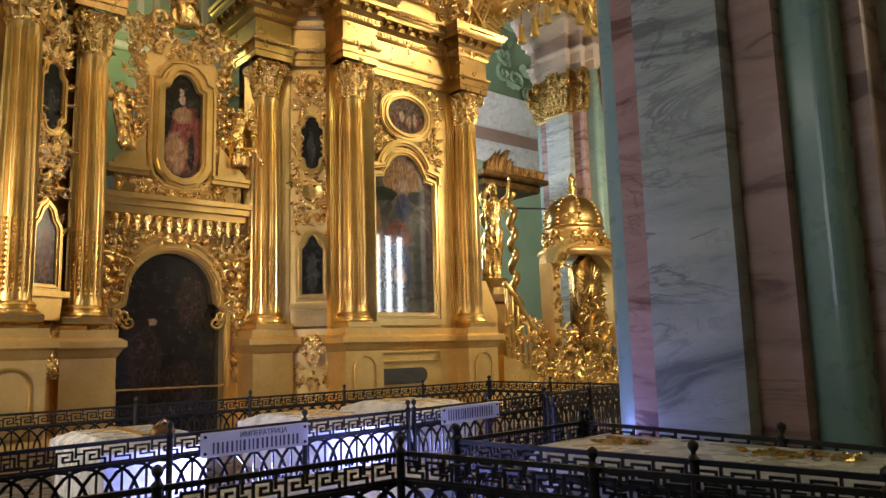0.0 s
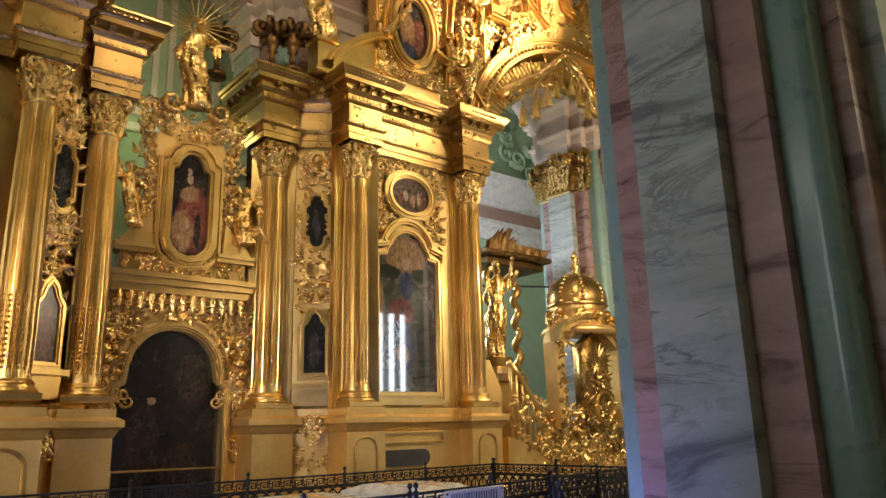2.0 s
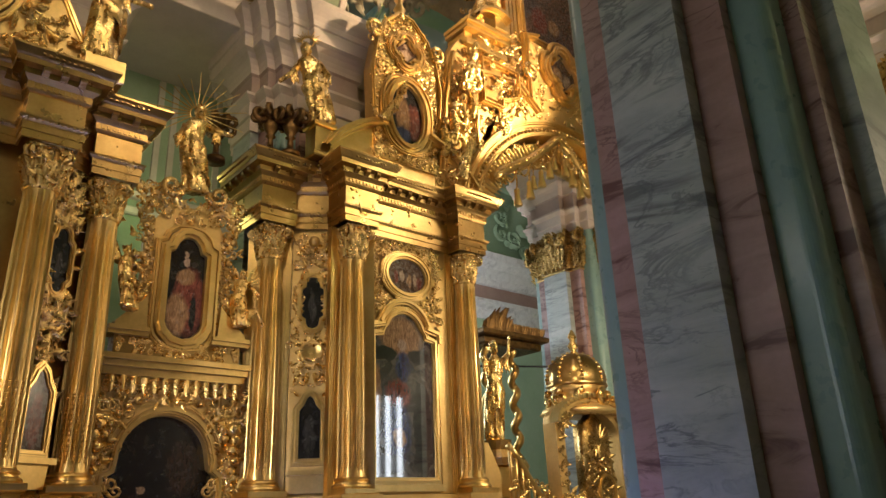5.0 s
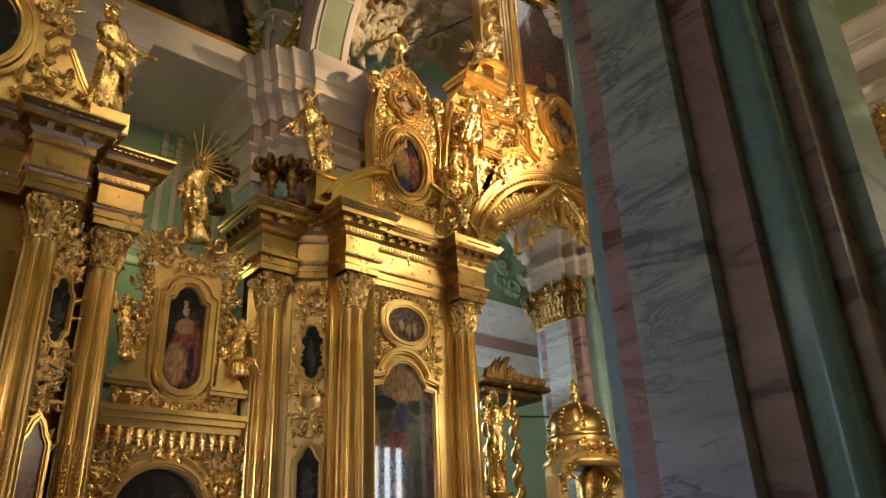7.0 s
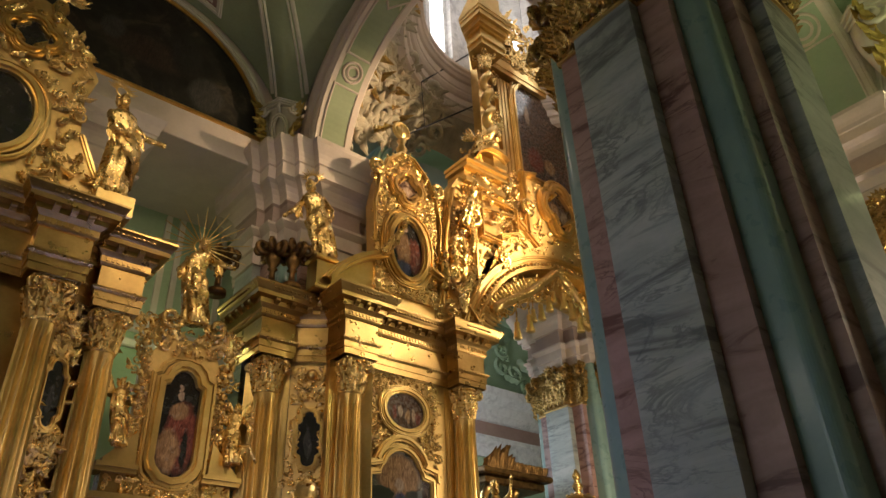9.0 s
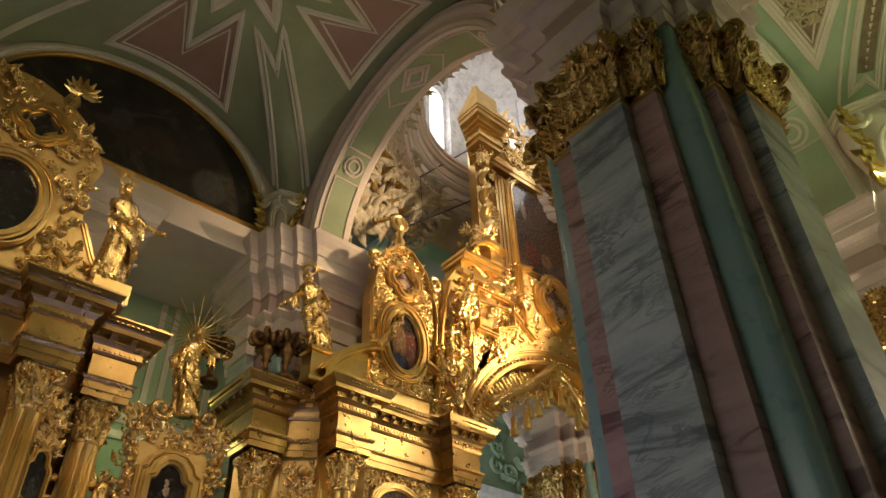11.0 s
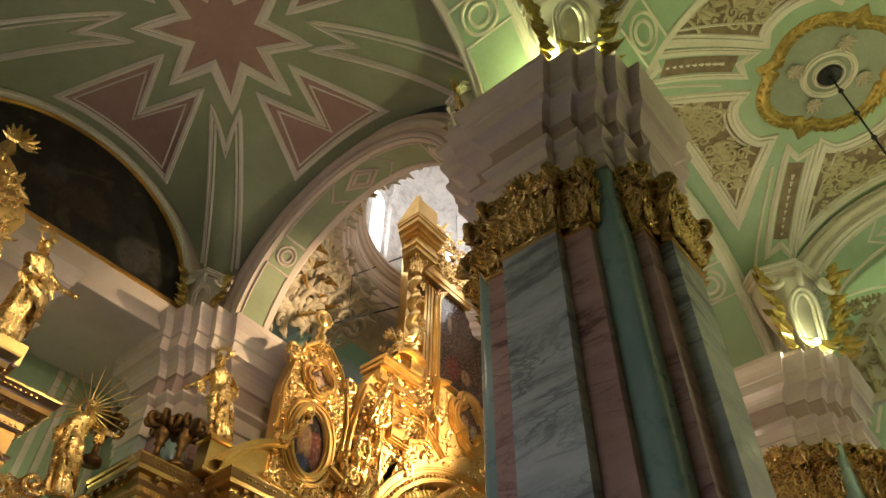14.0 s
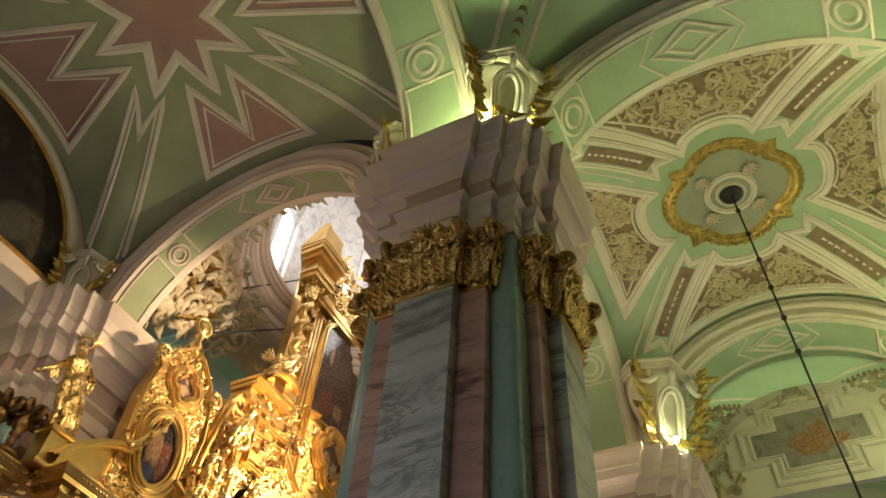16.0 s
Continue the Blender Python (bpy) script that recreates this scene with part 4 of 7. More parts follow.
part("medallion", bm, GOLD, wing, "round gilded medallion", True)
bm = bmesh.new()
slab(bm, PC, [(0.5, 2.55), (1.42, 2.55), (1.42, 2.65), (0.5, 2.65)], -0.15, 0.02)
slab(bm, PC, [(0.58, 2.2), (1.34, 2.2), (1.34, 2.55), (0.58, 2.55)], -0.15, -0.06)
part("icon_ledge", bm, GOLD, wing)
# great arched icon and oval icon
PF = Plane((C4.x, 13.12, 0), 0)
bm = bmesh.new()
slab(bm, PF, [(0.4, 2.16), (2.95, 2.16), (2.95, 7.9), (0.4, 7.9)], -0.05, 0.06)
part("panel", bm, MATTE_GOLD, wing)
big = [(0.6, 2.42), (2.36, 2.42), (2.36, 5.55), (2.1, 5.6), (2.02, 5.75)] + arc(1.48, 5.55, 0.56, 15, 165, 14, 0.62) + [(0.94, 5.75), (0.86, 5.6), (0.6, 5.55)]
pb = icon(wing, PF, big, SLATE, "tall arched icon under glass reflecting a window", 0.15, 0.08, 0.10)
blobs(pb, PF, 0.08, ("painted_shape", OCHRE_ROBE, oval(1.42, 5.55, 0.62, 0.52)), ("painted_shape", PALE, oval(1.43, 5.36, 0.14, 0.15)), ("painted_shape", DARK, oval(0.98, 5.15, 0.34, 0.16)), ("painted_shape", DARK, oval(1.9, 5.15, 0.34, 0.16)),
      ("painted_shape", BLUE_ROBE, robe(1.45, 4.5, 5.25, 0.22)), ("painted_shape", ROBE, oval(1.3, 4.25, 0.36, 0.34)), ("painted_shape", BLUE_ROBE, robe(1.28, 2.8, 4.1, 0.42)), ("painted_shape", OCHRE_ROBE, oval(1.32, 3.3, 0.18, 0.24)),
      ("painted_shape", OCHRE_ROBE, robe(0.74, 3.5, 4.9, 0.12)), ("painted_shape", DARK, robe(1.98, 2.5, 4.6, 0.26)), ("painted_shape", CANVAS, oval(1.0, 2.75, 0.5, 0.2)))
po = icon(wing, PF, oval(1.58, 7.05, 0.62, 0.49), CANVAS, "oval brown icon in a gilded frame", 0.16, 0.10, 0.10)
blobs(po, PF, 0.10, *[("painted_shape", m, oval(1.58 + du, 6.98 + dv, 0.07, 0.17, 12)) for du, dv, m in ((-0.3, 0, ROBE), (-0.12, 0.05, PALE), (0.08, -0.05, OCHRE_ROBE), (0.26, 0, PALE), (0.38, -0.08, ROBE))])
carving(wing, PF, lambda u, v: ((u - 1.58) / 0.85) ** 2 + ((v - 7.05) / 0.7) ** 2 > 1 and ((u - 1.48) / 0.95) ** 2 + ((v - 5.4) / 0.95) ** 2 > 1, (0.5, 5.7, 1.5, 7.85), 90, 0.2, 5, 0.08, 1.52)
carving(wing, PF, lambda u, v: abs(((u - 1.58) / 0.9) ** 2 + ((v - 7.05) / 0.76) ** 2 - 1) < 0.16, (0.5, 6.2, 1.58, 7.9), 40, 0.13, 6, 0.12, 1.58, 0.5)
bm = bmesh.new()
pframe(bm, PF, [(0.5, 5.5), (0.5, 5.72), (0.85, 5.8)] + arc(1.48, 5.55, 0.74, 22, 158, 14, 0.84)[::-1] + [(2.12, 5.8), (2.46, 5.72), (2.46, 5.5)], 0.17, 0.10, 0.13, False)
part("arch_moulding", bm, GOLD, wing, "raised gilded arch moulding")
bm = bmesh.new()
slab(bm, PF, [(0.45, 2.2), (2.55, 2.2), (2.6, 2.32), (0.4, 2.32)], 0.0, 0.2)
part("icon_ledge", bm, GOLD, wing)
# pedestal: dark oblong plaque, panels, cartouche
PP = Plane((C4.x, 12.9, 0), 0)
bm = bmesh.new()
slab(bm, PP, [(0.72, 0.93)] + arc(1.75, 1.1, 0.17, -90, 90, 8) + arc(0.75, 1.1, 0.17, 90, 270, 8), -0.02, 0.03)
part("plaque", bm, GREY, wing, "dark grey oblong grille plaque")
bm = bmesh.new()
pframe(bm, PP, [(0.6, 1.42), (2.3, 1.42), (2.3, 1.62), (0.6, 1.62)], 0.05, 0.02, 0.03)
for c, a in ((C4, 0), (C5, 0)):
    q = Plane((c.x, c.y - 0.41, 0), a)
    pframe(bm, q, [(-0.26, 0.55)] + [(0.26, 0.55)] + arc(0, 1.3, 0.26, 0, 180, 10), 0.05, 0.0, 0.02)
part("panel_moulding", bm, GOLD, wing)
carving(wing, Plane((C3.x, C3.y, 0), -33), lambda u, v: ((u - UC) / 0.2) ** 2 + ((v - 1.75) / 0.28) ** 2 < 1, (UC - 0.25, 1.4, UC, 2.05), 30, 0.15, 8, 0.13, UC, 0.4, "gilded carved cartouche bracket", "cartouche")
carving(wing, Plane((C3.x, C3.y, 0), -33), lambda u, v: abs(abs(u - UC) - 0.25) < 0.05 or v < 0.75 or abs(u - UC) < 0.07, (UC - 0.3, 0.6, UC, 1.45), 26, 0.12, 9, 0.0, UC, 0.5)
settle(wing)

# the wing that mirrors it
C1, C2 = Vector((2.12, 12.9)), Vector((3.35, 13.67))
ld = Vector((math.cos(radians(32)), math.sin(radians(32))))
ln = Vector((ld.y, -ld.x))
back = -ln * 0.06
q1, q2 = C1 + back + ld * ((0.42 - back.x) / ld.x), C2 + back - ld * ((0.38 + back.x) / ld.x)
left_path = [Vector((-2.5, 12.96)), Vector((C1.x - 0.46, 12.96)), Vector((C1.x - 0.46, C1.y - 0.36)), Vector((C1.x + 0.42, C1.y - 0.36)), q1,
             q2, Vector((C2.x - 0.38, C2.y - 0.36)), Vector((C2.x + 0.42, C2.y - 0.36)), Vector((C2.x + 0.42, C2.y + 1.0))]
lwing = thing("iconostasis_wing", (1.6, 13.3, 0), "gilded carved screen wing with icons and scroll gable", "iconostasis", "iconostasis wings")
bm = bmesh.new()
prism(bm, [Vector((-2.5, 14.9)), Vector((-2.5, 13.15)), Vector((C1.x - 0.1, 13.15)), C2 - ln * 0.22 + ld * 0.35, C2 - ln * 1.2 + ld * 0.35], 2.1, ZE + 0.3)
part("wall_body", bm, OLD_GOLD, lwing, "matt gilded wall of the screen")
bm = bmesh.new()
sweep(bm, left_path, PEDESTAL)
part("pedestal", bm, MATTE_GOLD, lwing, "matt gilded pedestal with moulded cap")
for c in (C1, C2):
    column(lwing, c, 0.30, ZB + 0.1, ZC, HC)
column(lwing, Vector((-0.6, 12.9)), 0.30, ZB, ZC, HC)
entablature(lwing, left_path, ZE, 0.85)
PL = Plane((C1.x, C1.y, 0), 32)
UL = 0.68
p3 = icon(lwing, PL, quatrefoil(UL, 6.1, 0.24, 0.62), DARK, "dark small icon in a lobed gilded frame", 0.09, -0.10)
p4 = icon(lwing, PL, ogee(UL, 2.85, 4.25, 3.85, 0.26), CANVAS, "small icon with pointed arch top", 0.11, -0.10)
blobs(p3, PL, -0.10, ("painted_shape", SLATE, robe(UL, 5.7, 6.3, 0.08)))
blobs(p4, PL, -0.10, ("painted_shape", ROBE, robe(UL, 2.9, 3.85, 0.14)))
carving(lwing, PL, lambda u, v: abs(u - UL) > 0.3 or v > 6.75 or 4.35 < v < 5.45, (0.36, 2.9, UL, 7.8), 150, 0.2, 13, -0.1, UL)
bm = bmesh.new()
slab(bm, PL, [(0.3, 2.68), (1.06, 2.68), (1.06, 2.78), (0.3, 2.78)], -0.15, 0.10)
slab(bm, PL, [(0.42, 2.3), (0.94, 2.3), (0.98, 2.68), (0.38, 2.68)], -0.15, 0.02)
part("icon_ledge", bm, GOLD, lwing)
carving(lwing, PL, lambda u, v: True, (UL - 0.22, 1.5, UL, 2.05), 30, 0.2, 15, 0.05, UL, 0.6, "gilded scroll bracket", "cartouche")
bm = bmesh.new()
pframe(bm, Plane((C1.x, C1.y - 0.41, 0), 0), [(-0.3, 0.5), (0.26, 0.5)] + arc(-0.02, 1.25, 0.28, 0, 180, 10), 0.06, 0.0, 0.02)
part("panel_moulding", bm, GOLD, lwing)
# scroll gable with an oval and a lobed icon
PG = Plane((0.0, 12.95, 0), 0)
bm = bmesh.new()
gable = [(-2.4, 9.4), (2.95, 9.4), (2.35, 10.35), (1.95, 11.1), (1.85, 12.0), (2.0, 12.6), (1.7, 13.2), (1.3, 13.7), (0.9, 14.0), (0.3, 14.2), (-2.4, 14.2)]
slab(bm, PG, gable, -0.3, 0.0)
gb = part("gable", bm, MATTE_GOLD, lwing, "carved gilded scroll gable")
bm = bmesh.new()
pframe(bm, PG, [(2.95, 9.5), (2.6, 9.95), (2.3, 10.45), (1.98, 11.1)], 0.12, 0.0, 0.10, False)
part("scroll_edge", bm, GOLD, gb)
pg1 = icon(gb, PG, oval(0.45, 11.0, 0.72, 0.95), DARK, "dark oval icon in a broad gilded frame", 0.22, 0.06, 0.16)
pg2 = icon(gb, PG, quatrefoil(0.62, 13.0, 0.48, 0.42), DARK, "dark lobed icon in a gilded frame", 0.16, 0.06, 0.14)
carving(lwing, PG, lambda u, v: u > -1 and ((u - 0.45) / 0.95) ** 2 + ((v - 11.0) / 1.2) ** 2 > 1 and ((u - 0.62) / 0.62) ** 2 + ((v - 13.0) / 0.55) ** 2 > 1 and u < 2.7 - max(0, (v - 9.8)) * 0.75 + max(0, v - 11) * 0.75 and v < 14.1 - u * 0.4,
        (-0.8, 9.8, 2.5, 14.1), 240, 0.26, 21, 0.05, None, 0.3)
bm = bmesh.new()
lathe(bm, [(0.03, 13.6), (0.14, 13.7), (0.1, 13.8), (0.18, 14.0), (0.12, 14.2), (0.05, 14.3)], Matrix.Translation(PG.at(0.95, 0, 0)), 12)
shell = part("shell_finial", bm, CARVED, lwing, "gilded shell finial", True)
for i in range(9):
    bm = bmesh.new()
    a = radians(-10 + 200 * i / 8)
    leaf(bm, PG.at(1.05, 14.25, 0.1), Vector((math.cos(a), 0, math.sin(a))), PG.n, 0.42, 0.18, 0.4)
    part("lobe", bm, CARVED, shell, "", True)
settle(lwing)

# ---------------------------------------------------------------- arched portal between the wings
PO = Plane((5.05, 14.2, 0), 0)
portal = thing("portal", (5.05, 14.4, 0), "gilded carved portal with an arched dark painting", "portal")
arch_in = [(-1.02, 0.0), (1.06, 0.0), (1.06, 2.6), (0.93, 2.7), (0.9, 2.85)] + arc(0.05, 2.85, 0.84, 0, 180, 22, 0.83)[1:] + [(-0.82, 2.7), (-1.02, 2.6)]
bm = bmesh.new()
slab(bm, PO, arch_in, -0.25, -0.2)
pd = part("door_painting", bm, DARK, portal, "very dark painting in the arched opening")
blobs(pd, PO, -0.21, ("painted_shape", CANVAS, robe(-0.4, 0.7, 2.4, 0.35)), ("painted_shape", CANVAS, robe(0.3, 0.5, 1.6, 0.5)), ("painted_shape", PALE, oval(-0.28, 2.32, 0.07, 0.08, 14)), ("painted_shape", CANVAS, oval(0.5, 2.75, 0.35, 0.6, 14)))
bm = bmesh.new()
slab(bm, PO, [(-1.5, 2.6), (-1.5, 4.7), (1.6, 4.7), (1.6, 2.6), (1.06, 2.6), (0.93, 2.7), (0.9, 2.85)] + arc(0.05, 2.85, 0.84, 0, 180, 22, 0.83)[1:] + [(-0.82, 2.7), (-1.02, 2.6)], -0.3, 0.0)
slab(bm, PO, [(-1.45, 0), (-1.02, 0), (-1.02, 2.6), (-1.45, 2.6)], -0.3, 0.0)
slab(bm, PO, [(1.06, 0), (1.55, 0), (1.55, 2.6), (1.06, 2.6)], -0.3, 0.0)
part("portal_wall", bm, MATTE_GOLD, portal)
bm = bmesh.new()
pframe(bm, PO, [(1.12, 0.3), (1.12, 2.55), (0.98, 2.66), (1.0, 2.85)] + arc(0.05, 2.85, 0.92, 0, 180, 22, 0.92)[1:] + [(-0.9, 2.66), (-1.08, 2.55), (-1.08, 0.3)], 0.14, 0.0, 0.12, False)
pframe(bm, PO, arc(0.05, 2.85, 1.08, 10, 170, 22, 1.1), 0.09, 0.0, 0.08, False)
part("arch_frame", bm, GOLD, portal, "polished gilded arch frame")
carving(portal, PO, lambda u, v: ((u - 0.05) / 1.08) ** 2 + ((v - 2.85) / 1.1) ** 2 > 1 and v < 4.35, (-1.45, 2.2, 0.05, 4.35), 150, 0.26, 31, 0.02, 0.05, 0.4)
carving(portal, PO, lambda u, v: abs(u - 0.05) > 1.2, (-1.42, 1.0, -1.1, 2.9), 40, 0.2, 32, 0.02, 0.05, 0.5)
for i in range(17):
    a = radians(10 + 160 * i / 16)
    bm = bmesh.new()
    bmesh.ops.create_icosphere(bm, subdivisions=2, radius=0.075, matrix=Matrix.Translation(PO.at(0.05 + 1.22 * math.cos(a), 2.85 + 1.24 * math.sin(a), 0.08)))
    part("carved_bead", bm, CARVED, portal, "", True)
for sgn in (-1, 1):
    for k in range(5):
        bm = bmesh.new()
        bmesh.ops.create_icosphere(bm, subdivisions=2, radius=0.15 - 0.015 * k, matrix=Matrix.Translation(PO.at(0.05 + sgn * (1.28 + 0.06 * (k % 2)), 3.45 - 0.2 * k, 0.12)))
        part("carved_fruit", bm, CARVED, portal, "", True)
for a0, a1, o in ((4.36, 4.5, 0.16), (4.5, 4.62, 0.26), (4.62, 4.72, 0.34)):
    bm = bmesh.new()
    slab(bm, PO, [(-1.22 - o * 0.3, a0), (1.42 + o * 0.3, a0), (1.42 + o * 0.4, a1), (-1.22 - o * 0.4, a1)], -0.1, o)
    part("cornice_step", bm, GOLD, portal, "gilded cornice moulding")
bm = bmesh.new()
slab(bm, PO, [(-1.15, 4.72), (1.35, 4.72), (1.35, 5.1), (-1.15, 5.1)], -0.2, 0.14)
part("attic", bm, OLD_GOLD, portal)
for a0, a1, o in ((5.1, 5.18, 0.24), (5.18, 5.26, 0.3)):
    for x0, x1 in ((-1.3, -0.55), (0.7, 1.5)):
        bm = bmesh.new()
        slab(bm, PO, [(x0, a0), (x1, a0), (x1, a1), (x0, a1)], -0.2, o)
        part("ledge", bm, GOLD, portal)
carving(portal, PO, lambda u, v: True, (-1.1, 4.76, 0.1, 5.06), 24, 0.2, 36, 0.14, 0.1, 0.5)
bm = bmesh.new()
for i in range(13):
    u = -1.12 + 2.4 * i / 12
    for z, sz in ((4.34, 0.12), (4.22, 0.1), (4.13, 0.07)):
        leaf(bm, PO.at(u, z, 0.2), Vector((0, 0, -1)), PO.n, sz * 1.6, sz * 1.3, 0.3)
part("leaf_fringe", bm, CARVED, portal, "hanging row of gilded leaves", True)
# upper icon of the portal
bm = bmesh.new()
slab(bm, PO, [(-0.9, 5.1), (1.15, 5.1), (1.0, 5.6), (0.95, 7.4), (0.6, 8.0), (-0.35, 8.0), (-0.7, 7.4), (-0.75, 5.6)], -0.2, 0.05)
part("icon_back", bm, MATTE_GOLD, portal)
ic = [(-0.36, 5.45), (-0.3, 5.28), (-0.12, 5.1), (0.12, 5.04), (0.36, 5.1), (0.54, 5.28), (0.6, 5.45), (0.6, 7.0), (0.48, 7.06), (0.42, 7.22), (0.28, 7.36), (0.12, 7.4), (-0.04, 7.36), (-0.18, 7.22), (-0.24, 7.06), (-0.36, 7.0)]
pi_ = icon(portal, PO, ic, DARK, "tall icon with a red and ochre painted shape", 0.24, 0.08, 0.16)
blobs(pi_, PO, 0.08, ("painted_shape", ROBE, oval(0.2, 5.95, 0.34, 0.75)), ("painted_shape", OCHRE_ROBE, robe(0.0, 5.2, 6.1, 0.24)), ("painted_shape", OCHRE_ROBE, oval(0.12, 6.45, 0.2, 0.2)), ("painted_shape", DARK, oval(0.3, 5.7, 0.07, 0.4)),
      ("painted_shape", PALE, oval(0.1, 6.76, 0.07, 0.10, 14)), ("painted_shape", PALE, oval(0.09, 6.92, 0.06, 0.08, 14)))
carving(portal, PO, lambda u, v: abs(u - 0.12) > 0.72 + 0.1 * math.sin(v * 5) or v > 7.75, (-0.95, 5.4, 0.12, 8.35), 130, 0.24, 35, 0.06, 0.12, 0.35)
for sgn in (-1, 1):
    for k in range(11):
        bm = bmesh.new()
        bmesh.ops.create_icosphere(bm, subdivisions=2, radius=0.085 - 0.003 * k, matrix=Matrix.Translation(PO.at(0.12 + sgn * (0.86 + 0.07 * (k % 2)), 7.85 - 0.16 * k, 0.18)))
        part("garland_fruit", bm, CARVED, portal, "", True)
    bm = bmesh.new()
    slab(bm, PO, [(0.12 + sgn * 0.75, 5.9), (0.12 + sgn * 1.3, 5.35), (0.12 + sgn * 1.3, 5.25), (0.12 + sgn * 0.7, 5.25)], 0.0, 0.2)
    part("sloped_ledge", bm, GOLD, portal)
    bm = bmesh.new()
    scroll(bm, PO.at(0.12 + sgn * 0.25, 8.35, 0.15), PO.u * sgn, PO.n, 0.5, 1.3, sgn, 0.13)
    part("volute", bm, CARVED, portal, "", True)
settle(portal)

bm = bmesh.new()
tube(bm, [PO.at(-1.0, 1.07, 0.05), PO.at(1.1, 1.06, 0.05)], 0.018, 8)
rail = thing("barrier_rail", (5.05, 14.1, 0), "thin polished brass bar before the dark painting", "rail")
part("bar", bm, GOLD, rail)
bm = bmesh.new()
for u in (-0.99, 1.09):
    tube(bm, [PO.at(u, 0, 0.05), PO.at(u, 1.1, 0.05)], 0.02, 8)
part("post", bm, GOLD, rail)
settle(rail)


def figure(name, at, h, facing, label, arms=(), seed=1, mat=None, lean=0.0, wings=False, category="statue", sway=0.0, slim=0.84):
    """A robed statue as one plain mesh."""
    rng = random.Random(seed)
    bm = bmesh.new()
    prof = [(0.135, 0.0), (0.15, 0.04), (0.135, 0.2), (0.135, 0.38), (0.14, 0.48), (0.108, 0.60), (0.13, 0.70), (0.135, 0.77), (0.075, 0.825), (0.036, 0.86)]
    ph = [rng.uniform(0, 6.28) for _ in range(4)]

    def body(z):
        k = 0
        while k < len(prof) - 2 and prof[k + 1][1] < z:
            k += 1
        (r0, z0), (r1, z1) = prof[k], prof[k + 1]
        return r0 + (r1 - r0) * max(0, min(1, (z - z0) / (z1 - z0)))

    def skin(a, z, out=0.0, twist=1.2):
        t = z / 0.86
        drop = max(0.0, 1 - t * 1.02) ** 0.6
        ridge = abs(math.sin(3.5 * a + ph[0] + twist * t + 0.6 * math.sin(5 * t + ph[1]))) - 0.5
        fine = math.sin(13 * a + ph[1] - 4 * twist * t)
        rr = (body(z) + out) * (1 + (0.24 * ridge + 0.05 * fine) * drop)
        sway = 0.045 * math.sin(t * 4.2 + ph[2])
        knee = 0.035 * math.exp(-((z - 0.3) / 0.1) ** 2) * max(0, math.cos(a + 1.2)) ** 2
        return Vector((rr * math.cos(a) + sway, (rr * 0.74 + knee) * math.sin(a), z)) * h
    quadstrip(bm, [[skin(2 * math.pi * j / 60, 0.86 * i / 40) for j in range(60)] for i in range(41)], True, True)
    # mantle slung from one shoulder to the other hip
    side = 1 if seed % 2 else -1
    rows = []
    for i in range(17):
        q = i / 16
        row = []
        for j in range(25):
            b = j / 24
            a = -math.pi / 2 + side * (b - 0.5) * 3.3
            z = 0.80 - 0.34 * b - q * (0.20 + 0.22 * b) + 0.015 * math.sin(9 * b + 5 * q + ph[3])
            row.append(skin(a, z, 0.014 + 0.013 * abs(math.sin(9 * q + 4 * b)) + 0.016 * math.sin(math.pi * min(1, q * 1.2)), -2.5))
        rows.append(row)
    quadstrip(bm, rows, False)
    # head, hair and face
    hx = 0.045 * math.sin(4.2 + ph[2])
    bmesh.ops.create_uvsphere(bm, u_segments=14, v_segments=10, radius=0.062 * h, matrix=Matrix.Translation(Vector((hx, -0.012, 0.925)) * h) @ Matrix.Diagonal((0.82, 0.95, 1.18, 1)))
    for k in range(16):
        a = math.pi * (-0.15 + 1.3 * k / 15)
        bmesh.ops.create_icosphere(bm, subdivisions=1, radius=0.027 * h, matrix=Matrix.Translation(Vector((hx + 0.05 * math.cos(a), 0.012 + 0.035 * max(0, math.sin(a)), 0.945 + 0.035 * math.sin(a) - 0.05 * (k % 2))) * h))
    bmesh.ops.create_icosphere(bm, subdivisions=1, radius=0.015 * h, matrix=Matrix.Translation(Vector((hx, -0.072, 0.918)) * h))
    for pts in arms:
        sh = [Vector((p[0] * 1.1 + hx * 0.6, p[1], p[2])) * h for p in pts]
        tube(bm, sh, lambda t: h * (0.046 - 0.024 * t), 9)
        bmesh.ops.create_icosphere(bm, subdivisions=2, radius=0.028 * h, matrix=Matrix.Translation(sh[-1]))
        mid = sh[0].lerp(sh[1], 0.7)
        for k in range(4):
            leaf(bm, mid + Vector((0.012 * (k - 1.5) * h, 0, 0)), Vector((0.1 * (k - 1.5), 0.05, -1)), Vector((0, -1, 0)), h * (0.14 + 0.03 * (k % 2)), h * 0.05, 0.15)
    if wings:
        for sg in (-1, 1):
            for k in range(5):
                leaf(bm, Vector((sg * 0.08, 0.08, 0.72)) * h, Vector((sg * (0.4 + 0.15 * k), 0.1, 1 - 0.25 * k)), Vector((0, -1, 0)), 0.42 * h, 0.14 * h, 0.1)
    ob = part(name, bm, mat or CARVED, None, "", True)
    ob.matrix_world = Matrix.Translation(at) @ pose(0, 0, 0, 0, sway, 0) @ pose(0, 0, 0, lean, 0, facing) @ Matrix.Diagonal((slim, slim, 1, 1))
    return tagged(ob, label, category, "gilded statues")


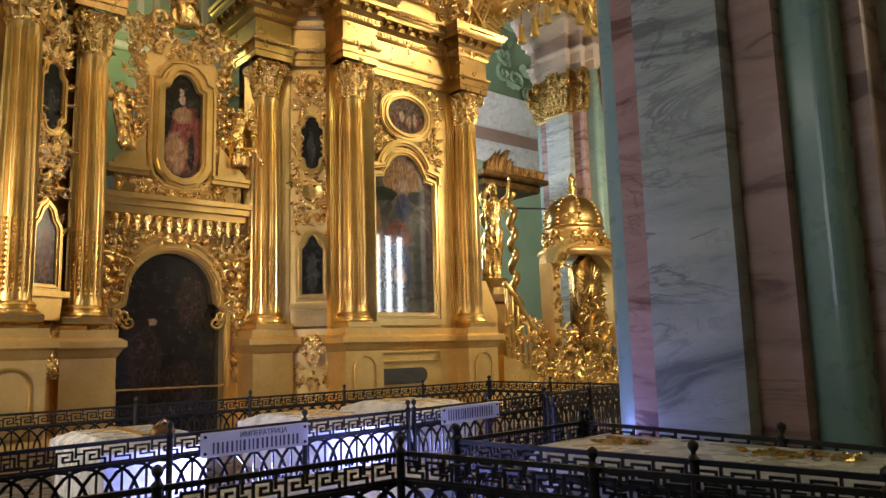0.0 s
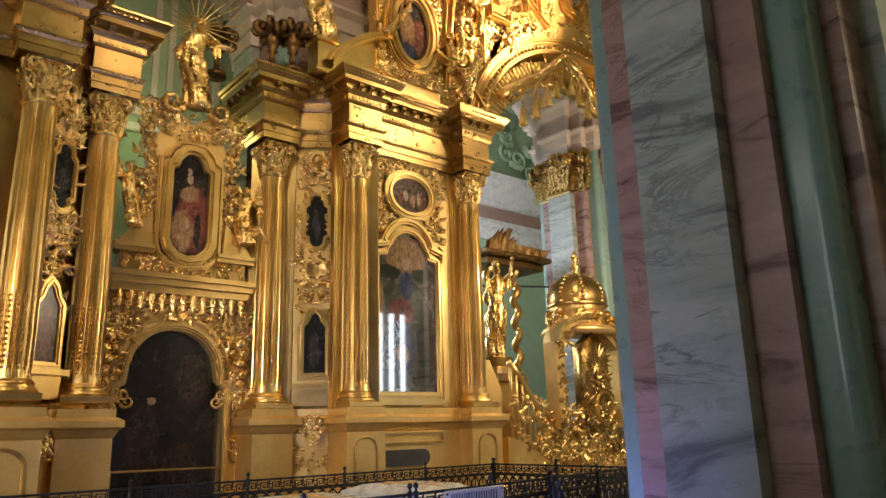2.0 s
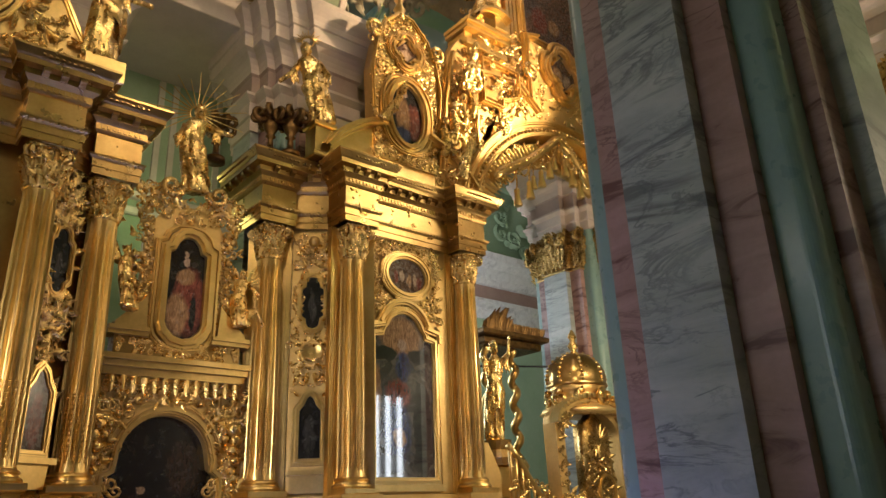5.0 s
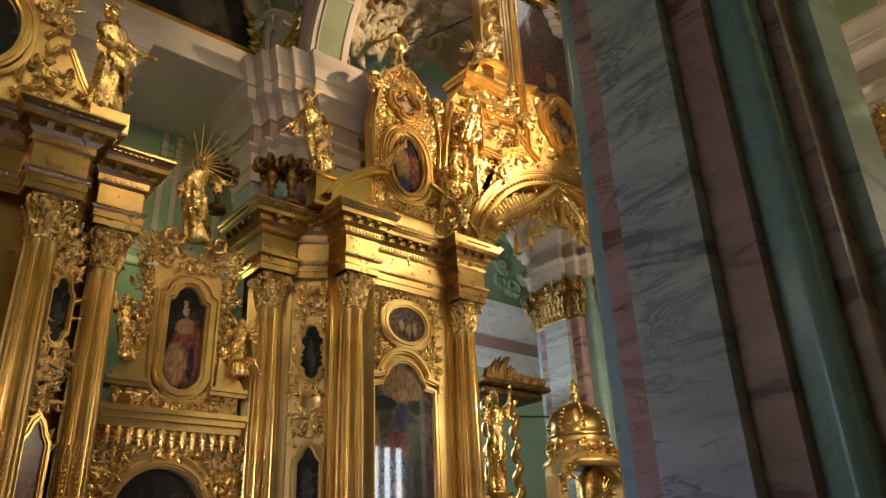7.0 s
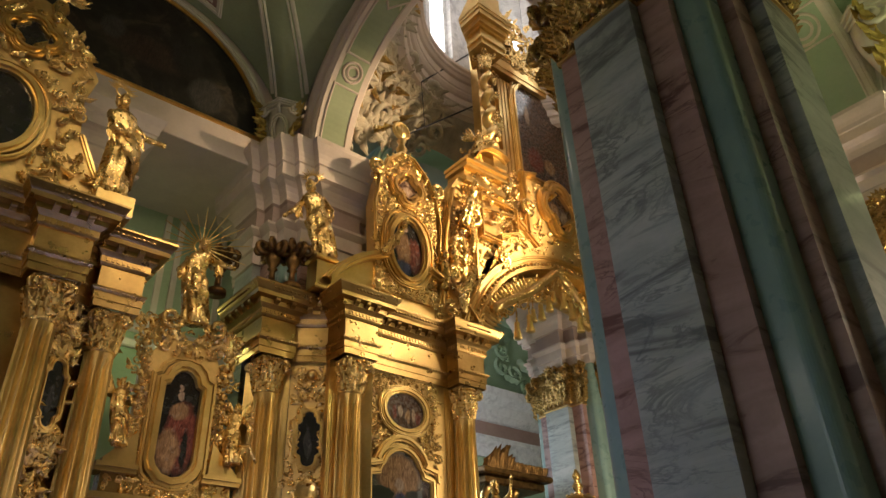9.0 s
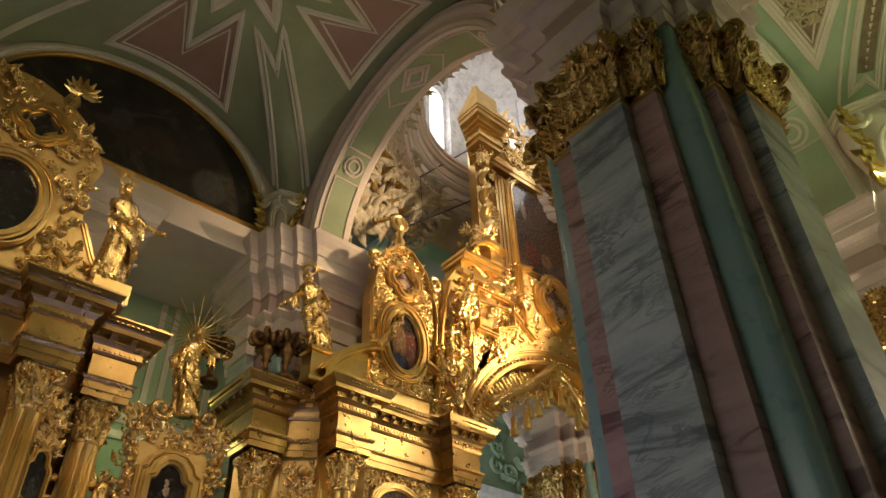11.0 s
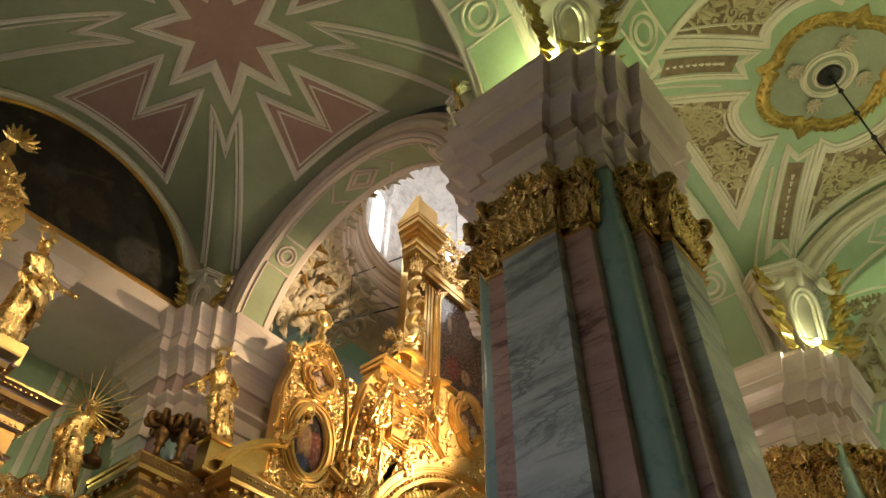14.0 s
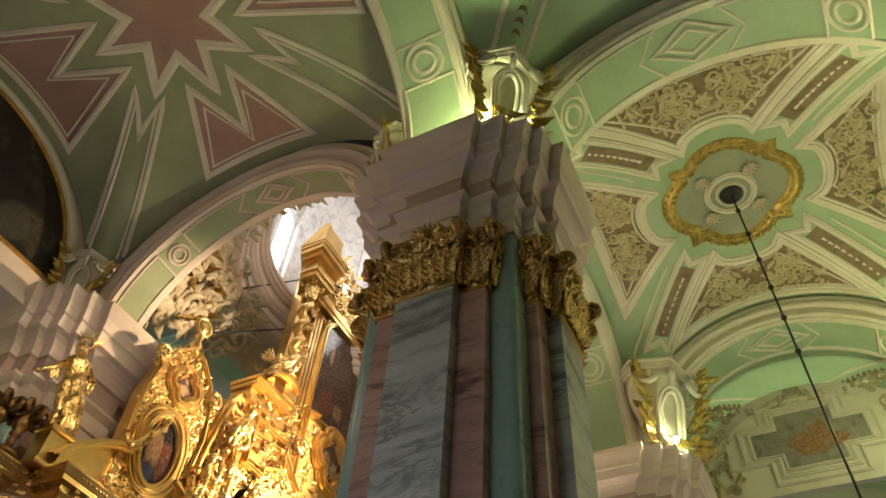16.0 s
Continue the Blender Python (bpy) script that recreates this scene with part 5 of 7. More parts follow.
def rays(at, n, r0, r1, spread, facing, label, thick=0.018, tilt=0):
    root = thing("ray_halo", at, label, "halo", "ray halos")
    for i in range(n):
        bm = bmesh.new()
        a = radians(90 - spread / 2 + spread * i / (n - 1))
        rr = r1 * (1.0 if i % 2 else 0.82)
        tube(bm, [(r0 * math.cos(a), 0, r0 * math.sin(a)), (rr * math.cos(a), 0, rr * math.sin(a))], lambda t: thick * (1 - 0.6 * t), 5)
        part("ray", bm, GOLD, root)
    bm = bmesh.new()
    tube(bm, [(r0 * math.cos(t), 0, r0 * math.sin(t)) for t in [2 * math.pi * k / 20 for k in range(21)]], thick, 5)
    part("ring", bm, GOLD, root)
    root.rotation_euler = (radians(tilt), 0, radians(facing))
    return root


# small seated figures beside the icon
figure("statue", (4.05, 13.85, 5.55), 1.35, 35, "small gilded seated statue on the portal's scroll", [[(-0.12, 0, 0.7), (-0.3, -0.1, 0.55), (-0.34, -0.12, 0.4)], [(0.1, 0, 0.72), (0.3, -0.05, 0.8)], [(0.0, -0.05, 0.25), (-0.3, -0.2, 0.2), (-0.42, -0.2, -0.05)]], 31, None, -10, True)
figure("statue", (6.25, 13.85, 5.5), 1.35, -35, "small gilded seated statue leaning on the icon frame", [[(0.12, 0, 0.7), (0.3, -0.1, 0.5)], [(-0.1, 0, 0.72), (-0.3, -0.05, 0.8)], [(0.0, -0.05, 0.25), (0.3, -0.2, 0.2), (0.42, -0.2, -0.05)]], 32, None, -10, True)
# statue over the portal with its halo; two more on the cornices
figure("statue", (5.1, 14.0, 8.3), 2.15, -25, "gilded robed statue over the portal", [[(-0.1, -0.02, 0.72), (-0.22, -0.08, 0.55), (-0.2, -0.14, 0.5)], [(0.1, -0.02, 0.72), (0.24, -0.06, 0.66), (0.36, -0.1, 0.62)]], 3)
rays((5.07, 14.02, 10.22), 19, 0.16, 1.05, 250, -25, "thin gilded rays behind the statue's head")
figure("statue", (2.75, 12.75, 9.85), 2.55, 20, "gilded statue with one arm stretched out", [[(0.1, 0, 0.74), (0.22, -0.03, 0.66), (0.42, -0.05, 0.68)], [(-0.1, 0, 0.74), (-0.14, -0.08, 0.55), (0, -0.14, 0.55)]], 5, sway=-6)
bm = bmesh.new()
box(bm, 2.4, 12.5, 9.38, 3.1, 13.1, 9.87, None, 0.03)
tagged(part("statue_pedestal", bm, GOLD), "low gilded block under the statue", "pedestal")
rays((2.45, 12.75, 12.42), 17, 0.12, 0.34, 170, 10, "small gilded crown of rays", 0.02)
bm = bmesh.new()
box(bm, 7.3, 12.8, 9.4, 7.9, 13.35, 9.52, None, 0.03)
box(bm, 7.36, 12.86, 9.52, 7.84, 13.3, 10.18, None, 0.03)
box(bm, 7.3, 12.8, 10.18, 7.9, 13.36, 10.3, None, 0.03)
tagged(part("statue_pedestal", bm, GOLD), "gilded block pedestal on the cornice", "pedestal")
figure("statue", (7.6, 13.05, 10.3), 2.2, -30, "gilded draped statue on a cornice pedestal", [[(-0.1, 0, 0.74), (-0.24, -0.06, 0.6), (-0.36, -0.1, 0.52)], [(0.1, 0, 0.74), (0.2, -0.04, 0.55), (0.16, -0.1, 0.42)]], 8, sway=-10)
rays((7.2, 13.05, 12.45), 15, 0.14, 0.34, 180, -30, "small gilded crown of rays", 0.02)


def urn(at, s):
    root = thing("urn", at, "dark gilded urn with flowers on the cornice", "urn", "cornice urns")
    bm = bmesh.new()
    lathe(bm, [(0.15, 0), (0.15, 0.08), (0.11, 0.1), (0.05, 0.16), (0.04, 0.30), (0.08, 0.33), (0.05, 0.36), (0.10, 0.44), (0.13, 0.52), (0.10, 0.56), (0.13, 0.60)], Matrix.Scale(s, 4), 18)
    part("vase", bm, BRONZE, root, "", True)
    bm = bmesh.new()
    rng = random.Random(int(at[0] * 10))
    for k in range(8):
        a = 2 * math.pi * k / 8
        d = Vector((math.cos(a), math.sin(a), 0))
        leaf(bm, Vector((0, 0, 0.52 * s)) + d * 0.04, Vector((0, 0, 1)) + d * 0.3, d, s * 0.26, s * 0.16, 0.9)
        scroll(bm, Vector((0, 0, 0.62 * s)) + d * 0.08 * s, d + Vector((0, 0, 0.4)), Vector((-d.y, d.x, 0)), s * 0.26, 1.2, 1 if k % 2 else -1, 0.16)
        bmesh.ops.create_icosphere(bm, subdivisions=1, radius=0.075 * s, matrix=Matrix.Translation(d * 0.13 * s * rng.uniform(0.6, 1.2) + Vector((0, 0, s * rng.uniform(0.62, 0.82)))))
    part("bouquet", bm, BRONZE, root, "carved dark gilded bouquet", True)
    return root


urn((7.0, 13.35, 9.42), 1.5)
urn((6.6, 13.55, 9.42), 1.5)
urn((5.75, 14.55, 9.42), 1.5)

# ---------------------------------------------------------------- gate tower of the screen
PT = Plane((0.0, 13.0, 0), 0)
tower = thing("gate_tower", (13.2, 13.2, 0), "richly carved gilded gate tower with arch and icons", "iconostasis")
# broken segmental gable with the oval icon
bm = bmesh.new()
pframe(bm, PT, arc(9.95, 8.2, 2.75, 148, 104, 14), 0.24, 0.1, 0.30, False)
pframe(bm, PT, arc(9.95, 8.2, 2.75, 76, 36, 14), 0.24, 0.1, 0.30, False)
slab(bm, PT, arc(9.95, 8.2, 2.7, 148, 36, 26) + [(12.0, 9.4), (7.7, 9.4)], -0.25, 0.08)
part("segmental_gable", bm, GOLD, tower, "gilded curved broken gable")
crest = [(9.0, 9.9), (8.95, 11.2), (8.9, 12.4), (9.05, 13.2), (9.3, 13.9), (9.75, 14.35), (10.2, 14.3), (10.7, 13.8), (10.95, 13.2), (11.1, 12.4), (11.0, 11.2), (10.9, 9.9)]
bm = bmesh.new()
slab(bm, PT, crest, -0.2, 0.15)
part("crest", bm, GOLD, tower, "carved gilded crest")
t1 = icon(tower, PT, oval(9.95, 11.3, 0.62, 0.95), DARK, "oval icon with blue, ochre and red painted shapes", 0.26, 0.17, 0.16)
blobs(t1, PT, 0.17, ("painted_shape", ROBE, robe(10.2, 10.6, 11.7, 0.26)), ("painted_shape", OCHRE_ROBE, robe(9.85, 10.75, 11.8, 0.24)), ("painted_shape", BLUE_ROBE, robe(9.85, 10.45, 10.95, 0.26)),
      ("painted_shape", PALE, oval(9.92, 11.9, 0.09, 0.12, 14)))
t2 = icon(tower, PT, quatrefoil(9.98, 13.2, 0.46, 0.5), CANVAS, "small lobed icon with rosy painted shape", 0.2, 0.17, 0.14)
blobs(t2, PT, 0.17, ("painted_shape", PALE, robe(9.98, 12.85, 13.3, 0.2)), ("painted_shape", PALE, oval(9.98, 13.4, 0.08, 0.1, 14)))
carving(tower, PT, lambda u, v: ((u - 9.95) / 0.78) ** 2 + ((v - 11.3) / 1.1) ** 2 > 1 and ((u - 9.98) / 0.6) ** 2 + ((v - 13.2) / 0.64) ** 2 > 1 and abs(u - 9.98) < 1.05 - max(0, v - 13.2) * 0.6, (8.9, 9.9, 9.97, 14.4), 300, 0.18, 41, 0.15, 9.97, 0.3)
bm = bmesh.new()
lathe(bm, [(0.16, 14.3), (0.1, 14.42), (0.17, 14.56), (0.07, 14.75), (0.14, 14.88), (0.05, 14.98)], Matrix.Translation((9.86, 12.9, 0)), 14)
tube(bm, [(9.86 + 0.26 * math.cos(t), 12.9, 15.25 + 0.26 * math.sin(t)) for t in [2 * math.pi * k / 24 for k in range(25)]], 0.055, 7)
tube(bm, [(9.86, 12.9, 14.95), (9.86, 12.9, 15.55)], 0.05, 7)
slab(bm, Plane((0, 12.9, 0), 0), oval(9.86, 15.25, 0.24, 0.26, 24), -0.03, 0.03)
part("finial", bm, GOLD, tower, "gilded disc finial", True)
# dense carved flank between crest and gate
bm = bmesh.new()
slab(bm, PT, [(10.9, 9.4), (12.6, 9.4), (12.6, 14.6), (12.0, 14.6), (11.2, 13.4)], -0.35, 0.1)
part("flank", bm, MATTE_GOLD, tower)
carving(tower, PT, lambda u, v: v < 14.4 - max(0, 12.2 - u) * 1.0, (10.9, 9.8, 12.7, 14.4), 380, 0.2, 43, 0.1, None, 0.3)
for k in range(4):
    bm = bmesh.new()
    pts = [PT.at(11.05 + 0.35 * k + 0.1 * math.sin(3 * t), 10.4 + 0.5 * k + 0.9 * t, 0.3) for t in [i / 7 for i in range(8)]]
    tube(bm, pts, lambda t: 0.16 - 0.08 * abs(t - 0.4), 8)
    bmesh.ops.create_uvsphere(bm, u_segments=12, v_segments=8, radius=0.13, matrix=Matrix.Translation(PT.at(11.1 + 0.35 * k, 11.45 + 0.5 * k, 0.35)))
    part("carved_scroll", bm, CARVED, tower, "bulky gilded scroll carving", True)
# gate arch
GX, GZ, RO, RI = 16.4, 8.15, 4.92, 4.42
bm = bmesh.new()
slab(bm, PT, arc(GX, GZ, RO, 161, 62, 40) + arc(GX, GZ, RI, 62, 161, 40), -0.5, 0.25)
for rr, wd in ((RO - 0.06, 0.15), (RI + 0.06, 0.13), (RO - 0.22, 0.07)):
    pframe(bm, PT, arc(GX, GZ, rr, 161, 62, 40), wd, 0.25, 0.09, False)
ga = part("gate_arch", bm, GOLD, tower, "broad gilded arch moulding")
for i in range(44):
    bm = bmesh.new()
    a = radians(160 - 97 * i / 43)
    p = PT.at(GX + (RI + 0.17) * math.cos(a), GZ + (RI + 0.17) * math.sin(a), 0.3)
    bmesh.ops.create_icosphere(bm, subdivisions=1, radius=0.06, matrix=Matrix.Translation(p))
    part("bead", bm, CARVED, ga, "", True)
bm = bmesh.new()
slab(bm, PT, arc(GX, GZ, RI, 161, 62, 40) + arc(GX, GZ, RI - 0.75, 62, 152, 40), -0.62, -0.45)
for i in range(40):
    a = radians(158 - 95 * i / 39)
    d = Vector((-math.cos(a), 0, -math.sin(a)))
    leaf(bm, PT.at(GX + (RI - 0.1) * math.cos(a), GZ + (RI - 0.1) * math.sin(a), -0.2), d, PT.n, 0.75, 0.16, 0.35)
part("sunburst", bm, GOLD, tower, "gilded fan of rays inside the arch", True)
bc = bmesh.new()
for rr, cnt, sd in ((RI - 0.25, 60, 52), (RI - 0.6, 50, 53)):
    rng = random.Random(sd)
    for i in range(cnt):
        a = radians(rng.uniform(64, 156))
        d = Vector((rng.uniform(-1, 1), 0, rng.uniform(-1, 1)))
        (scroll(bc, PT.at(GX + rr * math.cos(a), GZ + rr * math.sin(a), -0.2), d, PT.n, 0.3, 1.3, 1, 0.12) if i % 3 == 0 else
         leaf(bc, PT.at(GX + rr * math.cos(a), GZ + rr * math.sin(a), -0.25), d, PT.n, 0.34, 0.2, 0.7))
part("carving", bc, CARVED, tower, "gilded foliage under the arch", True, "stuff")
# field over the arch, ledges, oval icon
bm = bmesh.new()
slab(bm, PT, [(12.0, 9.4)] + arc(GX, GZ, RO - 0.05, 160, 62, 30) + [(18.2, 15.6), (14.9, 16.0), (14.3, 14.6), (12.4, 14.6)], -0.4, 0.06)
part("spandrel", bm, MATTE_GOLD, tower)
carving(tower, PT, lambda u, v: math.hypot(u - GX, v - GZ) > RO + 0.12 and ((u - 16.45) / 1.0) ** 2 + ((v - 15.2) / 1.25) ** 2 > 1, (12.2, 10.2, 17.6, 16.1), 430, 0.2, 47, 0.06, None, 0.3)
bm = bmesh.new()
pframe(bm, PT, [(12.45, 11.3), (12.45, 13.7), (14.3, 14.0), (15.2, 13.3)], 0.2, 0.06, 0.18, False)
part("spandrel_moulding", bm, GOLD, tower)
for outline, wd in (([(12.7, 12.75), (13.45, 12.75), (13.45, 13.0), (14.2, 13.35), (14.2, 14.2), (12.7, 14.2)], 0.12), ([(14.75, 13.6), (14.75, 15.9), (15.35, 16.1)], 0.22), ([(11.05, 10.0), (11.25, 12.2), (11.6, 13.9)], 0.2)):
    bm = bmesh.new()
    pframe(bm, PT, outline, wd, 0.12, 0.2, wd == 0.12)
    part("raised_frame", bm, GOLD, tower, "raised gilded moulding")
bm = bmesh.new()
pframe(bm, PT, crest[1:-1], 0.11, 0.15, 0.12, False)
part("crest_edge", bm, GOLD, tower, "rolled gilded edge of the crest")
for u, v, sz, hd in ((11.3, 10.6, 0.8, 1), (11.9, 11.6, 0.75, -1), (12.1, 12.9, 0.7, 1), (9.05, 13.3, 0.5, -1), (10.85, 13.3, 0.5, 1), (14.9, 14.3, 0.6, -1), (13.3, 11.9, 0.55, 1)):
    bm = bmesh.new()
    scroll(bm, PT.at(u, v, 0.22), PT.u * hd * 0.5 + Vector((0, 0, 1)), PT.n, sz, 1.5, hd, 0.14)
    part("volute", bm, CARVED, tower, "large gilded volute", True)
ov2 = icon(tower, PT, quatrefoil(16.5, 15.15, 0.78, 0.95), CANVAS, "lobed icon with ochre painted shapes", 0.3, 0.1, 0.2)
blobs(ov2, PT, 0.1, ("painted_shape", OCHRE_ROBE, robe(16.3, 14.6, 15.4, 0.25)), ("painted_shape", PALE, robe(16.75, 14.5, 15.2, 0.2)))
bm = bmesh.new()
for z0, z1, o in ((14.45, 14.65, 0.25), (14.65, 14.95, 0.12), (14.95, 15.1, 0.35), (15.1, 15.25, 0.45)):
    box(bm, 12.22 - o * 0.4, 12.95 - o, z0, 13.75, 13.6, z1, None, 0.02)
box(bm, 12.35, 12.88, 13.0, 13.6, 13.6, 14.45, None, 0.03)
pframe(bm, Plane((0, 12.6, 0), 0), arc(13.05, 14.75, 0.95, 150, 55, 12), 0.2, 0.0, 0.4, False)
part("tower_ledge", bm, GOLD, tower, "stepped gilded ledge with curved gable")
carving(tower, Plane((0, 12.85, 0), 0), lambda u, v: True, (12.3, 13.0, 14.6, 15.2), 90, 0.26, 49, 0.05, None, 0.4)
# great upper painting with pilaster and twisted column
PU = Plane((0.0, 13.2, 0), 0)
up = [(14.98, 16.2), (17.9, 16.2), (17.9, 19.6)] + arc(16.44, 19.6, 1.46, 0, 180, 20, 1.1)[1:]
pu = icon(tower, PU, up, CANVAS, "tall arched brown painting in a gilded frame", 0.22, 0.1, 0.16)
blobs(pu, PU, 0.1, ("painted_shape", ROBE, robe(15.9, 16.6, 17.7, 0.4)), ("painted_shape", PALE, robe(15.7, 18.6, 19.6, 0.12)), ("painted_shape", OCHRE_ROBE, robe(16.6, 16.8, 17.5, 0.3)))
bm = bmesh.new()
slab(bm, PU, [(13.5, 15.2), (18.6, 15.2), (18.6, 21.6), (13.5, 21.6)], -0.4, -0.05)
for e in (14.28, 14.45, 14.62, 14.79):
    slab(bm, PU, [(e, 15.9), (e + 0.12, 15.9), (e + 0.12, 20.2), (e, 20.2)], -0.05, 0.12)
part("upper_wall", bm, GOLD, tower, "gilded wall with reeded pilaster")
bm = bmesh.new()
pts = [(13.38 + 0.09 * math.cos(t * 26), 12.75 + 0.09 * math.sin(t * 26), 16.3 + 3.4 * t) for t in [i / 60 for i in range(61)]]
tube(bm, pts, lambda t: 0.17 - 0.04 * t, 10)
tw = part("twisted_column", bm, GOLD, tower, "gilded twisted column", True)
bm = bmesh.new()
round_capital(bm, (13.38, 12.75), 0.17, 19.7, 0.75)
part("capital", bm, CARVED, tw, "", True)
bm = bmesh.new()
box(bm, 13.1, 12.45, 15.25, 13.66, 13.05, 16.1, None, 0.03)
lathe(bm, [(0.28, 16.1), (0.22, 16.2), (0.25, 16.26), (0.17, 16.34)], Matrix.Translation((13.38, 12.75, 0)), 16)
part("base", bm, GOLD, tw)
for z0, z1, o in ((20.35, 20.55, 0.08), (20.55, 20.65, 0.16), (20.65, 21.0, 0.08), (21.0, 21.1, 0.16), (21.1, 21.3, 0.28), (21.3, 21.5, 0.42), (21.5, 21.62, 0.47), (21.62, 21.72, 0.5)):
    bm = bmesh.new()
    prism(bm, [(12.95 - o, 12.4 - o), (13.9 + o * 0.4, 12.4 - o), (13.9 + o * 0.4, 12.95 - o * 0.4), (18.5, 12.95 - o * 0.4), (18.5, 13.6), (13.6, 13.6), (12.95 - o, 12.95)], z0, z1)
    part("cornice_tier", bm, GOLD, tower, "gilded tower cornice tier")
bm = bmesh.new()
for x0, x1, e in ((12.62, 13.5, 0.0), (12.46, 12.62, 0.1)):
    quadstrip(bm, [[(x, 12.95, 21.72), (x, 11.92, 21.72), (x, 11.92, 22.45 + e), (x, 12.08, 22.5 + e)] for x in (x0, x1)], True, True)
part("gable", bm, GOLD, tower, "gilded sloped gable end")
carving(tower, Plane((0, 12.6, 0), 0), lambda u, v: True, (13.9, 20.3, 15.6, 22.9), 110, 0.4, 57, 0.1, None, 0.4)
carving(tower, PU, lambda u, v: True, (13.6, 16.0, 14.25, 20.6), 90, 0.28, 58, 0.1, None, 0.4)
settle(tower)
figure("statue", (12.6, 12.6, 15.25), 1.25, -35, "small gilded winged statue on the tower ledge", [[(0.1, 0, 0.72), (0.2, -0.08, 0.6)]], 12, None, 0, True)
figure("statue", (11.85, 12.6, 12.6), 1.6, 30, "gilded crouching statue on the screen's gable", [[(0.1, 0, 0.7), (0.3, -0.1, 0.6)]], 14, None, 15)
figure("statue", (9.0, 12.6, 10.75), 1.1, 60, "small gilded winged statue beside the oval icon", [[(-0.1, 0, 0.75), (-0.35, -0.1, 0.85)], [(0.1, 0, 0.75), (0.3, -0.1, 0.6)]], 15, None, 35, True)
figure("statue", (11.5, 12.55, 9.85), 1.3, 10, "gilded statue kneeling on the curved gable", [[(0.1, 0, 0.72), (0.25, -0.1, 0.8)]], 16, None, 25)

# draped rim with looped cords and tassels
drape = [(12.75, 10.3), (13.09, 10.56), (13.66, 10.9), (14.26, 11.26), (14.9, 11.78), (15.5, 12.3), (15.62, 12.36), (16.07, 12.1), (16.49, 11.7), (16.9, 11.2)]
bm = bmesh.new()
tube(bm, [(x, 12.62, z) for x, z in drape], 0.13, 10)
for k, (x, z) in enumerate(drape[:-1]):
    x1, z1 = drape[k + 1]
    for t in (0.1, 0.3, 0.5, 0.7, 0.9):
        bmesh.ops.create_icosphere(bm, subdivisions=1, radius=0.06, matrix=Matrix.Translation((x + (x1 - x) * t, 12.5, z + (z1 - z) * t + 0.03)))
tagged(part("drape_rim", bm, GOLD, None, "", True), "gilded carved drapery rim under the gate arch", "carving")
tassel0 = thing("tassel", (13.61, 12.6, 9.64), "gilded carved tassel hanging on a cord", "tassel", "tassels under the arch")
bm = bmesh.new()
lathe(bm, [(0.03, 0.52), (0.07, 0.49), (0.085, 0.42), (0.06, 0.36), (0.09, 0.33), (0.075, 0.29), (0.125, 0.02), (0.115, 0.0)], None, 18, lambda a, z: 1 + (0.07 * math.sin(9 * a) if z < 0.28 else 0))
part("tuft", bm, GOLD, tassel0, "", True)
bm = bmesh.new()
tube(bm, [(0, 0, 0.5), (0.03, 0, 0.8), (-0.02, 0, 1.15)], 0.022, 5)
part("cord", bm, CARVED, tassel0)
for u, v, k in ((14.15, 9.99, 1.05), (14.34, 10.35, 0.8), (14.69, 10.51, 1.0), (15.08, 10.89, 1.0), (15.34, 11.23, 0.8), (15.78, 11.14, 1.1), (16.11, 10.91, 1.1), (16.42, 10.59, 1.0)):
    c = copy_thing(tassel0, Matrix.Translation((u, 12.6, v)))
    c.scale = (k, k, k)
for k in range(len(drape) - 1):
    (x0, z0), (x1, z1) = drape[k], drape[k + 1]
    bm = bmesh.new()
    tube(bm, [(x0 + (x1 - x0) * t, 12.56, z0 + (z1 - z0) * t - 0.1 - 0.34 * math.sin(math.pi * t)) for t in [i / 10 for i in range(11)]], 0.032, 6)
    tagged(part("swag_cord", bm, CARVED, None, "", True), "gilded looped cord under the gate arch", "cord", "looped cords")

# ---------------------------------------------------------------- sanctuary seen through the gate
canopy = thing("canopy", (15.0, 16.0, 0), "carved dark gilded altar canopy on twisted columns", "canopy")
bm = bmesh.new()
box(bm, 14.9, 15.6, 6.55, 17.4, 17.6, 6.8, None, 0.05)
box(bm, 14.7, 15.4, 6.8, 17.6, 17.8, 7.0, None, 0.05)
part("roof_slab", bm, BRONZE, canopy)
bm = bmesh.new()
for i in range(40):
    t = i / 39
    leaf(bm, Vector((14.9 + 2.4 * t, 15.5, 6.95)), Vector((0.3 * math.sin(i), 0, 1)), Vector((0, -1, 0)), 0.3 + 0.45 * math.exp(-((t - 0.2) / 0.15) ** 2), 0.34, 0.7)
part("crest", bm, BRONZE, canopy, "dark carved leaf crest", True)
for x in (15.2, 16.35):
    bm = bmesh.new()
    tube(bm, [(x + 0.08 * math.cos(t * 30), 15.9 + 0.08 * math.sin(t * 30), 3.2 + 3.3 * t) for t in [i / 70 for i in range(71)]], 0.12, 9)
    lathe(bm, [(0.26, 0.0), (0.26, 2.9), (0.3, 3.0), (0.2, 3.2)], Matrix.Translation((x, 15.9, 0)), 16)
    part("twisted_column", bm, GOLD, canopy, "", True)
settle(canopy)
figure("statue", (14.2, 14.6, 3.55), 2.8, -20, "gilded statue lifting an arm with a branch", [[(0.1, 0, 0.76), (0.22, -0.05, 0.85), (0.26, -0.05, 1.02)], [(-0.1, 0, 0.76), (-0.2, -0.1, 0.8)]], 21, slim=0.62)
bm = bmesh.new()
box(bm, 13.9, 14.4, 0, 14.7, 15.0, 2.9, None, 0.05)
lathe(bm, [(0.42, 2.9), (0.45, 3.1), (0.3, 3.3), (0.4, 3.55)], Matrix.Translation((14.2, 14.6, 0)), 18)
